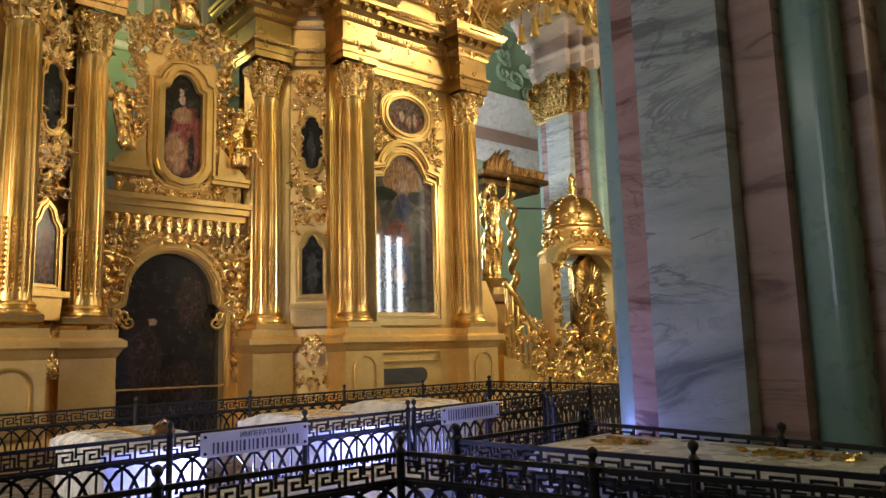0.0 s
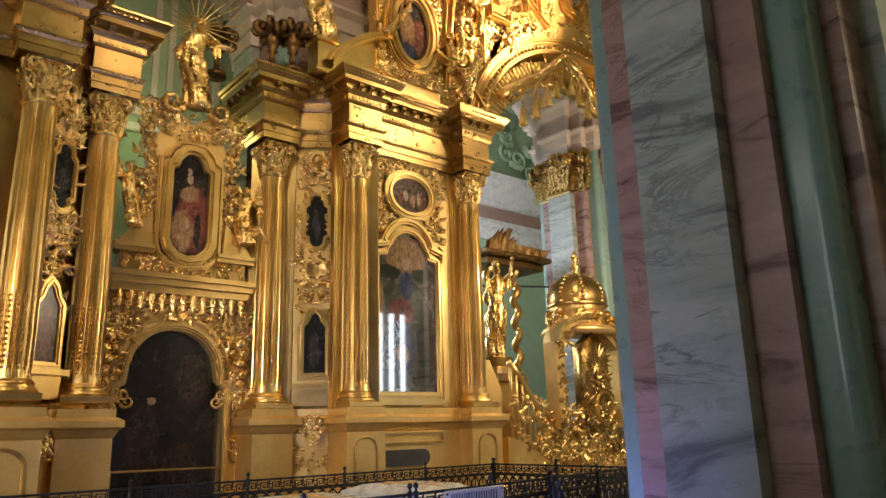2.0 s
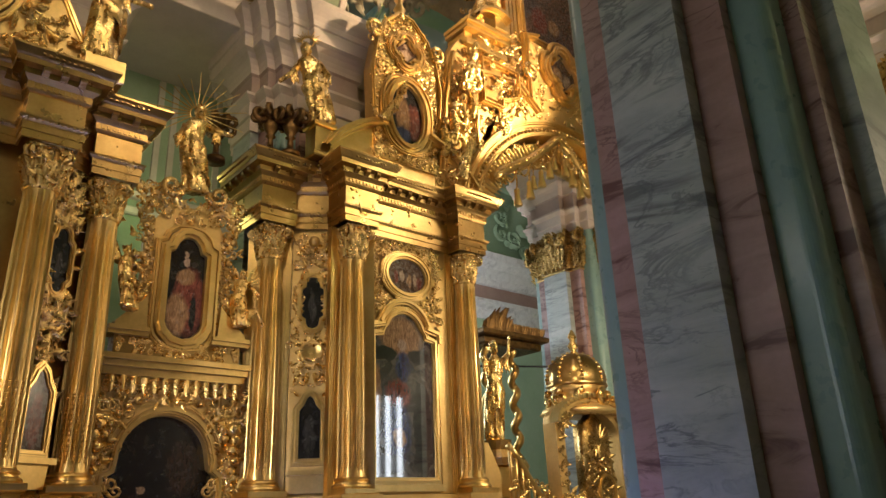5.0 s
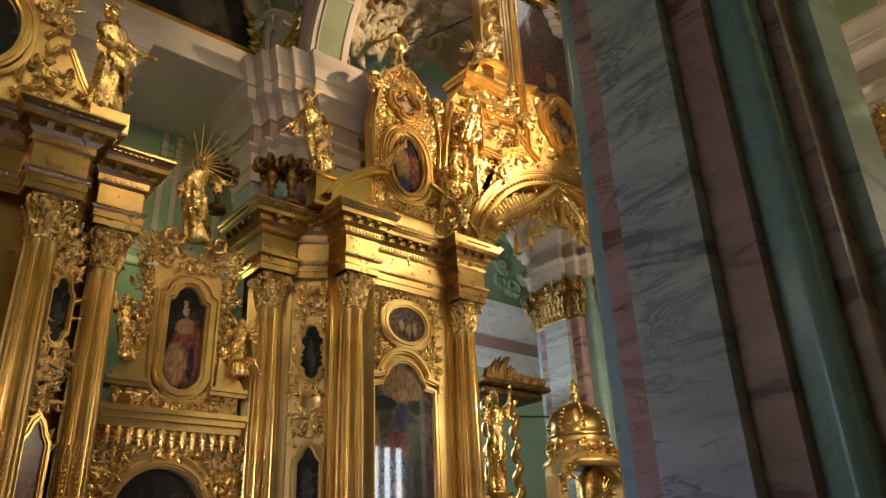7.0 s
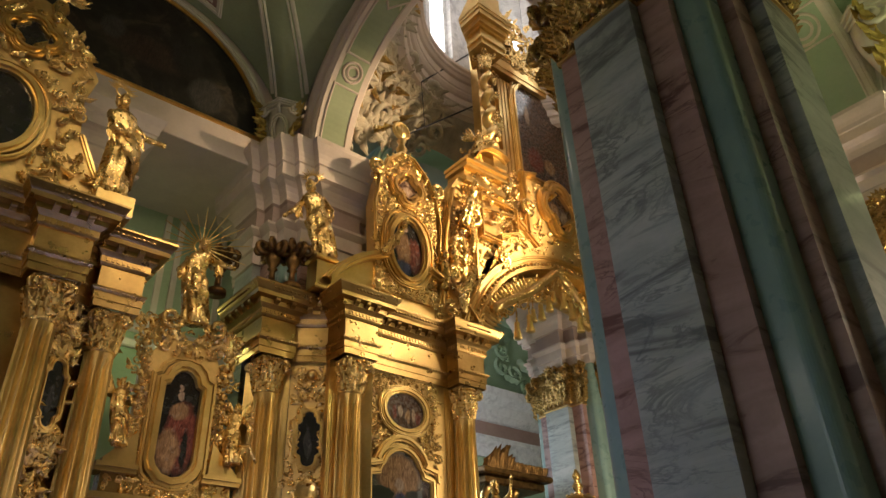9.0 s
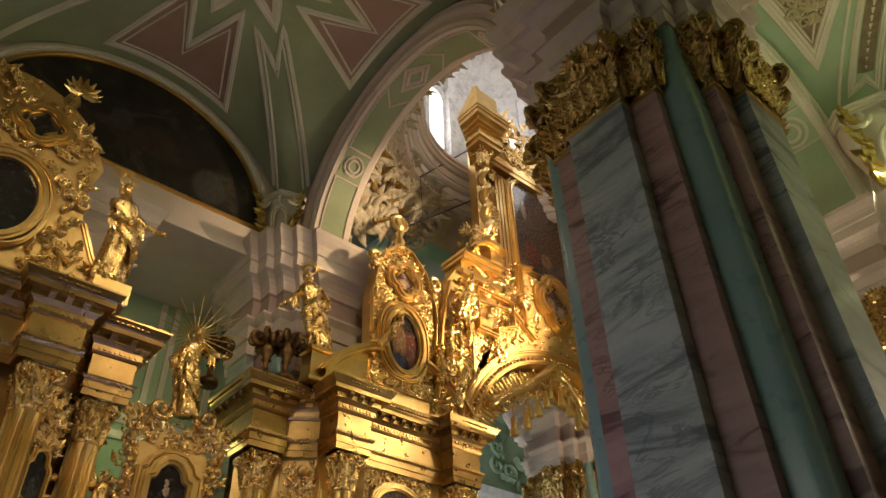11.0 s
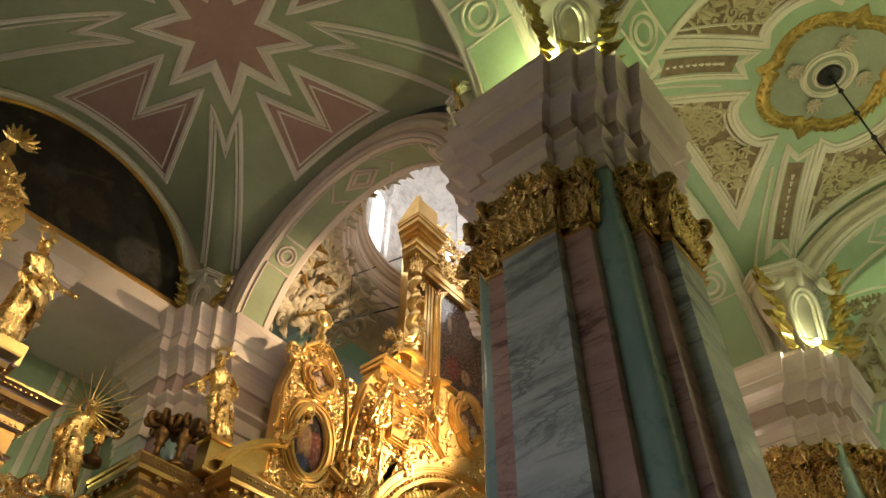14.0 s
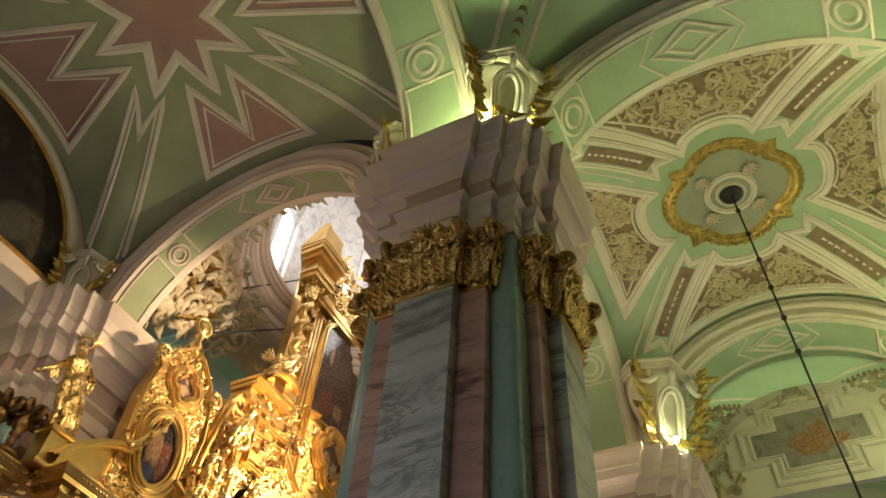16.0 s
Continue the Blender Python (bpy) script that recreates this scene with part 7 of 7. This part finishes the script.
BRIGHT_GOLD = material("bright_gilding", [(0.3, (0.34, 0.25, 0.06)), (0.7, (0.62, 0.47, 0.15))], 6, 0.9, (0.3, 0.45), 0.2, 50)
bracket((6.72, 2.7, 13.72), 225, 1.45, "cream stucco volute bracket with gilded leaves, lit from below")
bracket((17.8, 2.45, 13.4), 225, 1.85, "cream stucco volute bracket with gilded leaves across the nave")
bracket((7.0, 14.6, 14.1), 225, 1.0, "stucco volute bracket beside the half-round painting")
bracket((7.0, 5.3, 13.9), 135, 1.0, "stucco volute bracket at the star vault")
for at in ((17.12, 2.1, 13.56),):
    bm = bmesh.new()
    bmesh.ops.create_uvsphere(bm, u_segments=12, v_segments=8, radius=0.09, matrix=Matrix.Translation(at))
    tagged(part("floodlight", bm, LAMP_GLASS, None, "", True), "small lit floodlight on the cornice", "lamp", "cornice lamps")

# ---------------------------------------------------------------- nave vault decor
B = NAVE
TAN = material("tan_stucco", [(0.3, (0.44, 0.38, 0.22)), (0.7, (0.56, 0.50, 0.32))], 2.0, 0, (0.6, 0.8), 0.1, 25)
ROSETTE = material("grey_green_paint", [(0.3, (0.26, 0.30, 0.22)), (0.7, (0.36, 0.39, 0.30))], 0.9, 0, (0.6, 0.8), 0.08, 20, fine=0.1)
decor = thing("vault_stucco", (B.cx, B.cy, B.s), "cream stucco ribs, panels and rosette on the lit vault", "stucco", "", "structure")


def lobed(r, amp, n=64, k=4, turn=0.0):
    return [(r * (1 + amp * math.cos(k * t + turn)) * math.cos(t), r * (1 + amp * math.cos(k * t + turn)) * math.sin(t)) for t in [2 * math.pi * i / n for i in range(n)]]


def barbed(r):
    """Four round lobes with a sharp point between each two."""
    out = []
    for q in range(4):
        a = math.pi / 2 * q
        for k in range(-5, 6):
            t = a + math.radians(12) * k
            out.append((r * (0.38 * math.cos(a) + 0.62 * math.cos(t)), r * (0.38 * math.sin(a) + 0.62 * math.sin(t))))
        b = a + math.pi / 4
        out.append((r * 1.0 * math.cos(b), r * 1.0 * math.sin(b)))
    return out


bm = bmesh.new()
B.moulding(bm, lobed(0.62, 0.0, 32), 0.18, 0.1)
B.moulding(bm, lobed(0.36, 0.0, 24), 0.10, 0.12)
part("rosette_moulding", bm, CREAM, decor, "cream ring mouldings")
bm = bmesh.new()
pts = dense([(B.cx + x, B.cy + y, 0) for x, y in barbed(1.72)], True, 0.10)
for i, p in enumerate(pts):
    nx = pts[(i + 1) % len(pts)] - p
    nr = B.normal(p.x, p.y)
    q = B.at(p.x, p.y)
    leaf(bm, q + nr * 0.03, nx + Vector((nx.y, -nx.x, 0)) * (0.9 if i % 2 else -0.9), nr, 0.24, 0.18, 0.5)
B.moulding(bm, barbed(1.68), 0.38, 0.10)
part("garland", bm, BRIGHT_GOLD, decor, "gilded barbed quatrefoil garland", True)
bm = bmesh.new()
B.patch(bm, ([(0.0, 0.0)] * (len(barbed(1.60)) + 1), barbed(1.60) + barbed(1.60)[:1]), 0.014, 5)
part("rosette_field", bm, ROSETTE, decor, "grey-green field of the rosette")
bm = bmesh.new()
for k in range(4):
    a = math.pi / 4 + k * math.pi / 2
    p = B.at(B.cx + 0.9 * math.cos(a), B.cy + 0.9 * math.sin(a))
    for i in range(10):
        t = 2 * math.pi * i / 10
        leaf(bm, p - Vector((0, 0, 0.03)), Vector((math.cos(t), math.sin(t), 0)), Vector((0, 0, -1)), 0.26, 0.14, 0.6)
part("flowers", bm, PLASTER, decor, "", True)
for k in range(4):
    a = radians(90 * k)
    c, sn = math.cos(a), math.sin(a)
    far, half = (3.85, 2.62) if k % 2 else (4.2, 2.85)

    def rot(x, y):
        return (x * sn + y * c, y * sn - x * c)

    def edge_of(x, inset=0.0):
        q = abs(x)
        if q < 0.92:
            return 1.98 + 0.5 * math.sqrt(max(0.0, 1 - (q / 0.92) ** 2)) + inset
        return 1.98 + (q - 0.92) / (half - 0.92) * (far - 1.98) + inset * 1.3
    lobe = [(-0.92 + 1.84 * i / 14, edge_of(-0.92 + 1.84 * i / 14)) for i in range(15)]
    closing = [(half * (1 - 2 * i / 10), far) for i in range(1, 10)]
    bm = bmesh.new()
    B.moulding(bm, [rot(x, y) for x, y in [(-half, far)] + lobe + [(half, far)] + closing], 0.32, 0.10)
    inl = [(-0.74 + 1.48 * i / 14, edge_of(-0.74 + 1.48 * i / 14, 0.24)) for i in range(15)]
    B.moulding(bm, [rot(x, y) for x, y in [(-half + 0.45, far - 0.2)] + inl + [(half - 0.45, far - 0.2)]], 0.07, 0.05)
    part("panel_moulding", bm, CREAM, decor)
    lo, hi = [], []
    N = 24
    for i in range(N + 1):
        x = -half * 0.86 + 2 * half * 0.86 * i / N
        lo.append(rot(x, min(edge_of(x, 0.12), far - 0.1)))
        hi.append(rot(x, far - 0.08))
    bm = bmesh.new()
    B.patch(bm, (lo, hi), 0.012, 6)
    part("painted_panel", bm, OCHRE, decor, "ochre patterned vault panel")
    bm = bmesh.new()
    rng = random.Random(90 + k)
    for i in range(95):
        x, y = rng.uniform(0, half * 0.8), rng.uniform(2.6, far - 0.25)
        if y < edge_of(x, 0.34):
            continue
        t, kk = rng.uniform(0, 6.28), rng.random()
        for sg in (-1, 1):
            X, Y = rot(x * sg, y)
            p, nr = B.at(B.cx + X, B.cy + Y), B.normal(B.cx + X, B.cy + Y)
            D = Vector((*rot(sg * math.cos(t), math.sin(t)), 0))
            if kk < 0.35:
                scroll(bm, p - nr * 0.02, D, nr, 0.36, 1.3, sg, 0.12)
            else:
                leaf(bm, p - nr * 0.02, D, nr, 0.36, 0.22, 0.12)
    part("panel_relief", bm, TAN, decor, "cream stucco scrollwork", True, "stuff")
for sx in (-1, 1):
    for sy in (-1, 1):
        e = (B.ax - 0.7, B.ay - 0.7)
        L = math.hypot(*e)
        dx, dy = e[0] / L * sx, e[1] / L * sy
        px, py = -dy, dx
        bm = bmesh.new()
        w = 0.34
        B.moulding(bm, [(dx * 2.2 + px * w, dy * 2.2 + py * w), (dx * 2.5, dy * 2.5), (dx * 2.2 - px * w, dy * 2.2 - py * w), (dx * 5.15 - px * w, dy * 5.15 - py * w), (dx * 4.85, dy * 4.85), (dx * 5.15 + px * w, dy * 5.15 + py * w)], 0.19, 0.07)
        for sg in (-1, 1):
            B.moulding(bm, [(dx * 2.75 + px * 0.62 * sg, dy * 2.75 + py * 0.62 * sg), (dx * (L - 0.1) + px * 0.6 * sg, dy * (L - 0.1) + py * 0.6 * sg)], 0.08, 0.05, False)
        part("groin_moulding", bm, CREAM, decor)
        bm = bmesh.new()
        B.patch(bm, ([(dx * r0 + px * (w - 0.12), dy * r0 + py * (w - 0.12)) for r0 in (2.62, 3.1, 3.5, 3.9, 4.3, 4.72)], [(dx * r0 - px * (w - 0.12), dy * r0 - py * (w - 0.12)) for r0 in (2.62, 3.1, 3.5, 3.9, 4.3, 4.72)]), 0.012, 3)
        part("groin_panel", bm, OCHRE, decor, "brown painted strip panel")
        bm = bmesh.new()
        for i in range(9):
            r0 = 2.95 + 0.2 * i
            x, y = B.cx + dx * r0, B.cy + dy * r0
            leaf(bm, B.at(x, y), Vector((dx, dy, 0)), B.normal(x, y), 0.26, 0.2, 0.3)
        part("groin_ornament", bm, CREAM, decor, "ochre bell-flower drop", True)
settle(decor)
cable = thing("chandelier_cable", (B.cx, B.cy, CROWN), "dark chandelier cable hanging from the vault", "cable")
bm = bmesh.new()
tube(bm, [(B.cx, B.cy, CROWN + 0.02), (B.cx, B.cy, 8.0)], 0.025, 6)
part("rope", bm, IRON, cable)
bm = bmesh.new()
lathe(bm, [(0.3, CROWN - 0.02), (0.28, CROWN - 0.05), (0.1, CROWN - 0.08)], Matrix.Translation((B.cx, B.cy, 0)), 20)
part("hub", bm, IRON, cable)
for z in (17.6, 16.6, 15.6, 14.6, 13.6, 12.6):
    bm = bmesh.new()
    bmesh.ops.create_uvsphere(bm, u_segments=8, v_segments=6, radius=0.07, matrix=Matrix.Translation((B.cx, B.cy, z)))
    part("knot", bm, IRON, cable, "", True)
settle(cable)

# own bay: simple ribs near the pier; far aisle: cross frame with a painting
for B, lab in ((OWN, "cream stucco groin mouldings"), (SOUTH, "cream stucco groin mouldings of the far aisle")):
    decor = thing("vault_stucco", (B.cx, B.cy, B.s), lab, "stucco", "", "structure")
    for sx in (-1, 1):
        for sy in (-1, 1):
            e = (B.ax - 0.7, B.ay - 0.7)
            L = math.hypot(*e)
            dx, dy = e[0] / L * sx, e[1] / L * sy
            px, py = -dy, dx
            bm = bmesh.new()
            for sg in (-1, 1):
                B.moulding(bm, [(dx * 2.0 + px * 0.5 * sg, dy * 2.0 + py * 0.5 * sg), (dx * (L - 0.1) + px * 0.36 * sg, dy * (L - 0.1) + py * 0.36 * sg)], 0.12, 0.06, False)
            part("groin_moulding", bm, CREAM, decor)
            bm = bmesh.new()
            for i in range(12):
                r0 = 2.4 + 0.22 * i
                x, y = B.cx + dx * r0, B.cy + dy * r0
                for sg in (-1, 1):
                    leaf(bm, B.at(x, y), Vector((dx, dy, 0)) + Vector((px, py, 0)) * sg * 0.8, B.normal(x, y), 0.32, 0.16, 0.2)
            part("groin_ornament", bm, OCHRE, decor, "ochre stucco leaf drop", True)
    settle(decor)
FADED = material("faded_wall_painting", [(0.3, (0.16, 0.15, 0.13)), (0.5, (0.30, 0.29, 0.25)), (0.75, (0.40, 0.36, 0.30))], 2.2, 0, (0.5, 0.7), 0.05, 20, 1.5, fine=0.2)
PX = Plane((21.2, -1.25, 0), -90)
lun2 = thing("lunette", (21.2, -1.25, 13.9), "pale lunette with a framed ceiling painting across the nave", "lunette", "", "structure")
bm = bmesh.new()
slab(bm, PX, arc(0, 13.8, 3.9, 0, 180, 30, 3.6), -0.2, 0.0)
part("lunette_wall", bm, CREAM, lun2)
bm = bmesh.new()
for f, w in ((1.35, 0.18), (1.16, 0.12), (1.66, 0.11)):
    pframe(bm, PX, [(u * f, 15.5 + v * f) for u, v in ((-1.45, -0.4), (-0.75, -0.4), (-0.75, -0.85), (0.75, -0.85), (0.75, -0.4), (1.45, -0.4), (1.45, 0.4), (0.75, 0.4), (0.75, 0.85), (-0.75, 0.85), (-0.75, 0.4), (-1.45, 0.4))], w, 0.0, 0.08)
pframe(bm, PX, arc(0, 13.8, 3.4, 5, 175, 30, 3.1), 0.14, 0.0, 0.07, False)
part("cross_frame", bm, CREAM, lun2, "cream cross-shaped stucco frame")
bm = bmesh.new()
slab(bm, PX, [(-1.66, 15.06), (1.66, 15.06), (1.66, 15.94), (-1.66, 15.94)], 0.0, 0.02)
slab(bm, PX, [(-0.85, 14.54), (0.85, 14.54), (0.85, 16.46), (-0.85, 16.46)], 0.004, 0.024)
part("ceiling_painting", bm, FADED, lun2, "faded grey-brown painting")
for cu, cv, ru, rv in ((-0.25, 15.35, 0.4, 0.3), (0.3, 15.55, 0.34, 0.42), (0.75, 15.25, 0.3, 0.2), (0.0, 15.05, 0.5, 0.16)):
    bm = bmesh.new()
    slab(bm, PX, [(cu + ru * (1 + 0.2 * math.sin(5 * t + cu * 9)) * math.cos(t), cv + rv * (1 + 0.2 * math.sin(4 * t + cv)) * math.sin(t)) for t in [2 * math.pi * q / 26 for q in range(26)]], 0.024, 0.027 + 0.004 * cu)
    part("painted_shape", bm, OCHRE_ROBE, lun2)
bm = bmesh.new()
carve(bm, PX, lambda u, v: abs(u) > 2.3 or v > 16.7, (-3.2, 14.0, 0, 17.1), 80, 0.32, 71, 0.0, 0.0, 0.5)
part("scrollwork", bm, TAN, lun2, "ochre stucco scrolls", True, "stuff")
settle(lun2)


# ---------------------------------------------------------------- iron fences and tombs


def bar(bm, a, b, w, d, nrm):
    a, b = Vector(a), Vector(b)
    t = (b - a).normalized()
    s = t.cross(nrm).normalized() * w / 2
    n = Vector(nrm) * d / 2
    e = t * w / 2
    quadstrip(bm, [[a - e - s - n, a - e + s - n, a - e + s + n, a - e - s + n], [b + e - s - n, b + e + s - n, b + e + s + n, b + e - s + n]], True, True)


NRM = Vector((0, -1, 0))
UNIT = 0.22
bm = bmesh.new()
for path in ([(0.0, 0.725), (0.0, 0.85), (0.125, 0.85), (0.125, 0.77), (0.05, 0.77), (0.05, 0.81), (0.085, 0.81)], [(0.125, 0.77), (0.18, 0.77), (0.18, 0.725)],
             [(0.155, 0.885), (0.155, 0.825), (0.205, 0.825)], [(0.155, 0.825), (0.155, 0.80)], [(0.0, 0.725), (UNIT, 0.725)]):
    for a, b in zip(path, path[1:]):
        bar(bm, (a[0], 0, a[1]), (b[0], 0, b[1]), 0.017, 0.02, NRM)
MEANDER = bpy.data.meshes.new("meander")
bm.to_mesh(MEANDER)
bm.free()
MEANDER.materials.append(IRON)
bm = bmesh.new()
for c, r in ((0.0, 0.27), (UNIT, 0.27)):
    pts = [(c + r * math.cos(math.pi * i / 10), 0.36 + 0.33 * math.sin(math.pi * i / 10)) for i in range(11)]
    for a, b in zip(pts, pts[1:]):
        bar(bm, (a[0], 0, a[1]), (b[0], 0, b[1]), 0.024, 0.02, NRM)
bar(bm, (0.0, 0, 0.12), (0.0, 0, 0.36), 0.022, 0.02, NRM)
bar(bm, (UNIT / 2, 0, 0.12), (UNIT / 2, 0, 0.66), 0.018, 0.02, NRM)
LOOPS = bpy.data.meshes.new("arch_loop")
bm.to_mesh(LOOPS)
bm.free()
LOOPS.materials.append(IRON)
bm = bmesh.new()
lathe(bm, [(0.045, 0.0), (0.045, 0.06), (0.03, 0.08), (0.03, 0.9), (0.042, 0.92), (0.03, 0.935), (0.016, 0.95), (0.016, 0.965), (0.030, 0.985), (0.035, 1.005), (0.028, 1.025), (0.008, 1.04)], None, 12)
POST = bpy.data.meshes.new("post")
bm.to_mesh(POST)
bm.free()
POST.materials.append(IRON)


def piece(name, me, root, m):
    ob = new(name, me)
    ob.parent = root
    ob.matrix_basis = m
    return ob


def fence(p0, p1, label, posts=2.0):
    a, b = Vector((*p0, 0)), Vector((*p1, 0))
    L = (b - a).length
    root = thing("fence", a, label, "fence", "iron tomb fences")
    root.rotation_euler = (0, 0, math.atan2(b.y - a.y, b.x - a.x))
    for nm, z, w in (("top_rail", 0.9, 0.035), ("middle_rail", 0.70, 0.028), ("bottom_rail", 0.12, 0.03)):
        bm = bmesh.new()
        bar(bm, (0, 0, z), (L, 0, z), w, 0.035, NRM)
        part(nm, bm, IRON, root)
    n = max(1, int(L / UNIT))
    for i in range(n):
        piece("meander", MEANDER, root, Matrix.Translation((L * i / n, 0, 0)))
        piece("arch_loop", LOOPS, root, Matrix.Translation((L * i / n, 0, 0)))
    k = max(1, round(L / posts))
    for i in range(k + 1):
        piece("post", POST, root, Matrix.Translation((L * i / k, -0.03, 0)))
    return root


fence((-2.0, 12.1), (11.5, 12.12), "black iron fence with key pattern before the screen", 1.9)
fence((11.5, 12.1), (11.5, 8.4), "black iron fence with key pattern beside the nave", 1.9)
fence((-2.0, 6.8), (5.6, 7.42), "black iron tomb fence carrying engraved plates", 1.55)
fence((5.7, 7.43), (8.6, 7.85), "black iron tomb fence with key pattern", 1.5)
fence((8.6, 7.85), (11.5, 8.4), "black iron tomb fence near the gate", 1.5)
fence((-2.0, 4.35), (3.25, 4.42), "black iron tomb fence by the aisle", 1.7)
fence((3.3, 4.42), (3.95, 1.4), "black iron tomb fence along the passage", 1.6)
fence((4.0, 4.65), (5.75, 4.72), "black iron tomb fence at the passage corner", 1.8)
fence((4.0, 4.62), (4.5, 0.6), "black iron tomb fence beside the white tomb", 2.0)
fence((5.72, 4.7), (5.36, 0.6), "black iron tomb fence before the marble pier", 2.2)
fence((8.6, 7.8), (6.9, 6.1), "black iron tomb fence behind the pier", 1.5)


def tomb(x0, y0, x1, y1, label, cross=True, top=0.72, turn=0, inset=(0.85, 0.6)):
    cx, cy = (x0 + x1) / 2, (y0 + y1) / 2
    root = thing("tomb", (cx, cy, 0), label, "tomb", "white marble tombs")
    hx_, hy_ = (x1 - x0) / 2, (y1 - y0) / 2
    bm = bmesh.new()
    box(bm, -hx_, -hy_, 0, hx_, hy_, top - 0.16, None, 0.02)
    part("base", bm, TOMB, root)
    bm = bmesh.new()
    q = 0.06
    ix, iy = inset
    rings = [[(-hx_ - q, -hy_ - q, top - 0.16), (hx_ + q, -hy_ - q, top - 0.16), (hx_ + q, hy_ + q, top - 0.16), (-hx_ - q, hy_ + q, top - 0.16)],
             [(-hx_ - q, -hy_ - q, top - 0.06), (hx_ + q, -hy_ - q, top - 0.06), (hx_ + q, hy_ + q, top - 0.06), (-hx_ - q, hy_ + q, top - 0.06)],
             [(-hx_ * ix, -hy_ * iy, top + 0.06), (hx_ * ix, -hy_ * iy, top + 0.06), (hx_ * ix, hy_ * iy, top + 0.06), (-hx_ * ix, hy_ * iy, top + 0.06)]]
    quadstrip(bm, rings, True, True)
    part("lid", bm, TOMB, root)
    if cross:
        bm = bmesh.new()
        lx = hx_ > hy_
        m = Matrix.Translation((0, 0, top + 0.055))
        a, b = (hx_ * 0.8, 0.07) if lx else (0.07, hy_ * 0.8)
        box(bm, -a * 0.8, -b * 0.8, 0, a * 0.8, b * 0.8, 0.016, m, 0.006)
        box(bm, *((hx_ * 0.25, -0.3, 0, hx_ * 0.25 + 0.14, 0.3, 0.016) if lx else (-0.3, hy_ * 0.25, 0, 0.3, hy_ * 0.25 + 0.14, 0.016)), m, 0.012)
        part("cross", bm, MATTE_GOLD, root, "gilded flat cross")
    root.rotation_euler = (0, 0, radians(turn))
    return root


tomb(2.3, 8.3, 3.4, 10.4, "white marble tomb with a gilded cross")
tomb(4.9, 8.4, 6.1, 10.6, "white marble tomb with a gilded cross")
tomb(7.3, 9.3, 8.5, 11.5, "white marble tomb with a gilded cross")
tomb(2.2, 5.35, 4.6, 6.45, "white marble tomb lit by a cold lamp", False, 0.46)
big_tomb = tomb(4.55, 1.2, 5.5, 4.2, "white marble tomb with worn gilded leaf ornament", False, 0.80, 3, (0.97, 0.98))
for y, L, k in ((1.0, 0.22, 12), (-0.35, 0.42, 22)):
    bm = bmesh.new()
    rng = random.Random(k)
    for i in range(k):
        leaf(bm, Vector((0.05 + rng.uniform(-0.14, 0.14), y + rng.uniform(-L, L), 0.862)), Vector((rng.uniform(-1, 1), rng.uniform(-0.6, 1), 0)), Vector((0, 0, 1)), 0.12, 0.07, 0.25)
    part("gilt_ornament", bm, BRONZE_GOLD, big_tomb, "worn gilded ornament", True, "stuff")
bm = bmesh.new()
bmesh.ops.create_uvsphere(bm, u_segments=14, v_segments=8, radius=0.12, matrix=Matrix.Translation((3.0, 8.6, 0.80)) @ Matrix.Diagonal((1.2, 0.9, 0.75, 1)))
tube(bm, [(2.9, 8.6, 0.86), (3.0, 8.55, 0.95), (3.1, 8.6, 0.86)], 0.02, 6)
tagged(part("icon_lamp", bm, BRONZE, None, "", True), "small dark round lamp resting on a tomb", "lamp")


def plate(p0, p1, z0, z1, title, label):
    a, b = Vector((*p0, 0)), Vector((*p1, 0))
    L = (b - a).length
    root = thing("name_plate", a, label, "plate", "engraved plates")
    root.rotation_euler = (0, 0, math.atan2(b.y - a.y, b.x - a.x))
    bm = bmesh.new()
    box(bm, 0, -0.05, z0, L, -0.03, z1, None, 0.008)
    part("plate", bm, PLATE, root)
    for u in (0.04, L - 0.04):
        for z in (z0 + 0.04, z1 - 0.04):
            bm = bmesh.new()
            lathe(bm, [(0.018, 0), (0.016, 0.008), (0.004, 0.012)], Matrix.Translation((u, -0.05, z)) @ pose(0, 0, 0, 90), 10)
            part("bolt", bm, IRON, root)
    rows = [(z0 + 0.03, (z1 - z0) * 0.45)] if title else [(z0 + 0.04, (z1 - z0) * 0.62)]
    rng = random.Random(3)
    bm = bmesh.new()
    for zz, hh in rows:
        u = 0.12
        while u < L - 0.14:
            w = rng.uniform(0.028, 0.05)
            box(bm, u, -0.054, zz, u + w * 0.5, -0.049, zz + hh)
            u += w + 0.012
    part("engraving", bm, GREY, root, "dark engraved bars", False, "stuff")
    if title:
        cu = bpy.data.curves.new("title_text", "FONT")
        cu.body, cu.size, cu.extrude = title, 0.072, 0.002
        cu.align_x = "CENTER"
        cu.materials.append(GREY)
        ob = new("title_text", cu)
        ob.parent = root
        ob.matrix_basis = Matrix.Translation((L * 0.56, -0.053, z1 - 0.075)) @ pose(0, 0, 0, 90)
        tagged(ob, "engraved dark lettering")
    return root


plate((2.85, 7.15), (4.08, 7.25), 0.66, 0.90, "ИМПЕРАТРИЦА", "pale engraved metal plate on the tomb fence")
plate((6.15, 7.44), (7.35, 7.62), 0.68, 0.90, "", "pale engraved metal plate with worn letters")
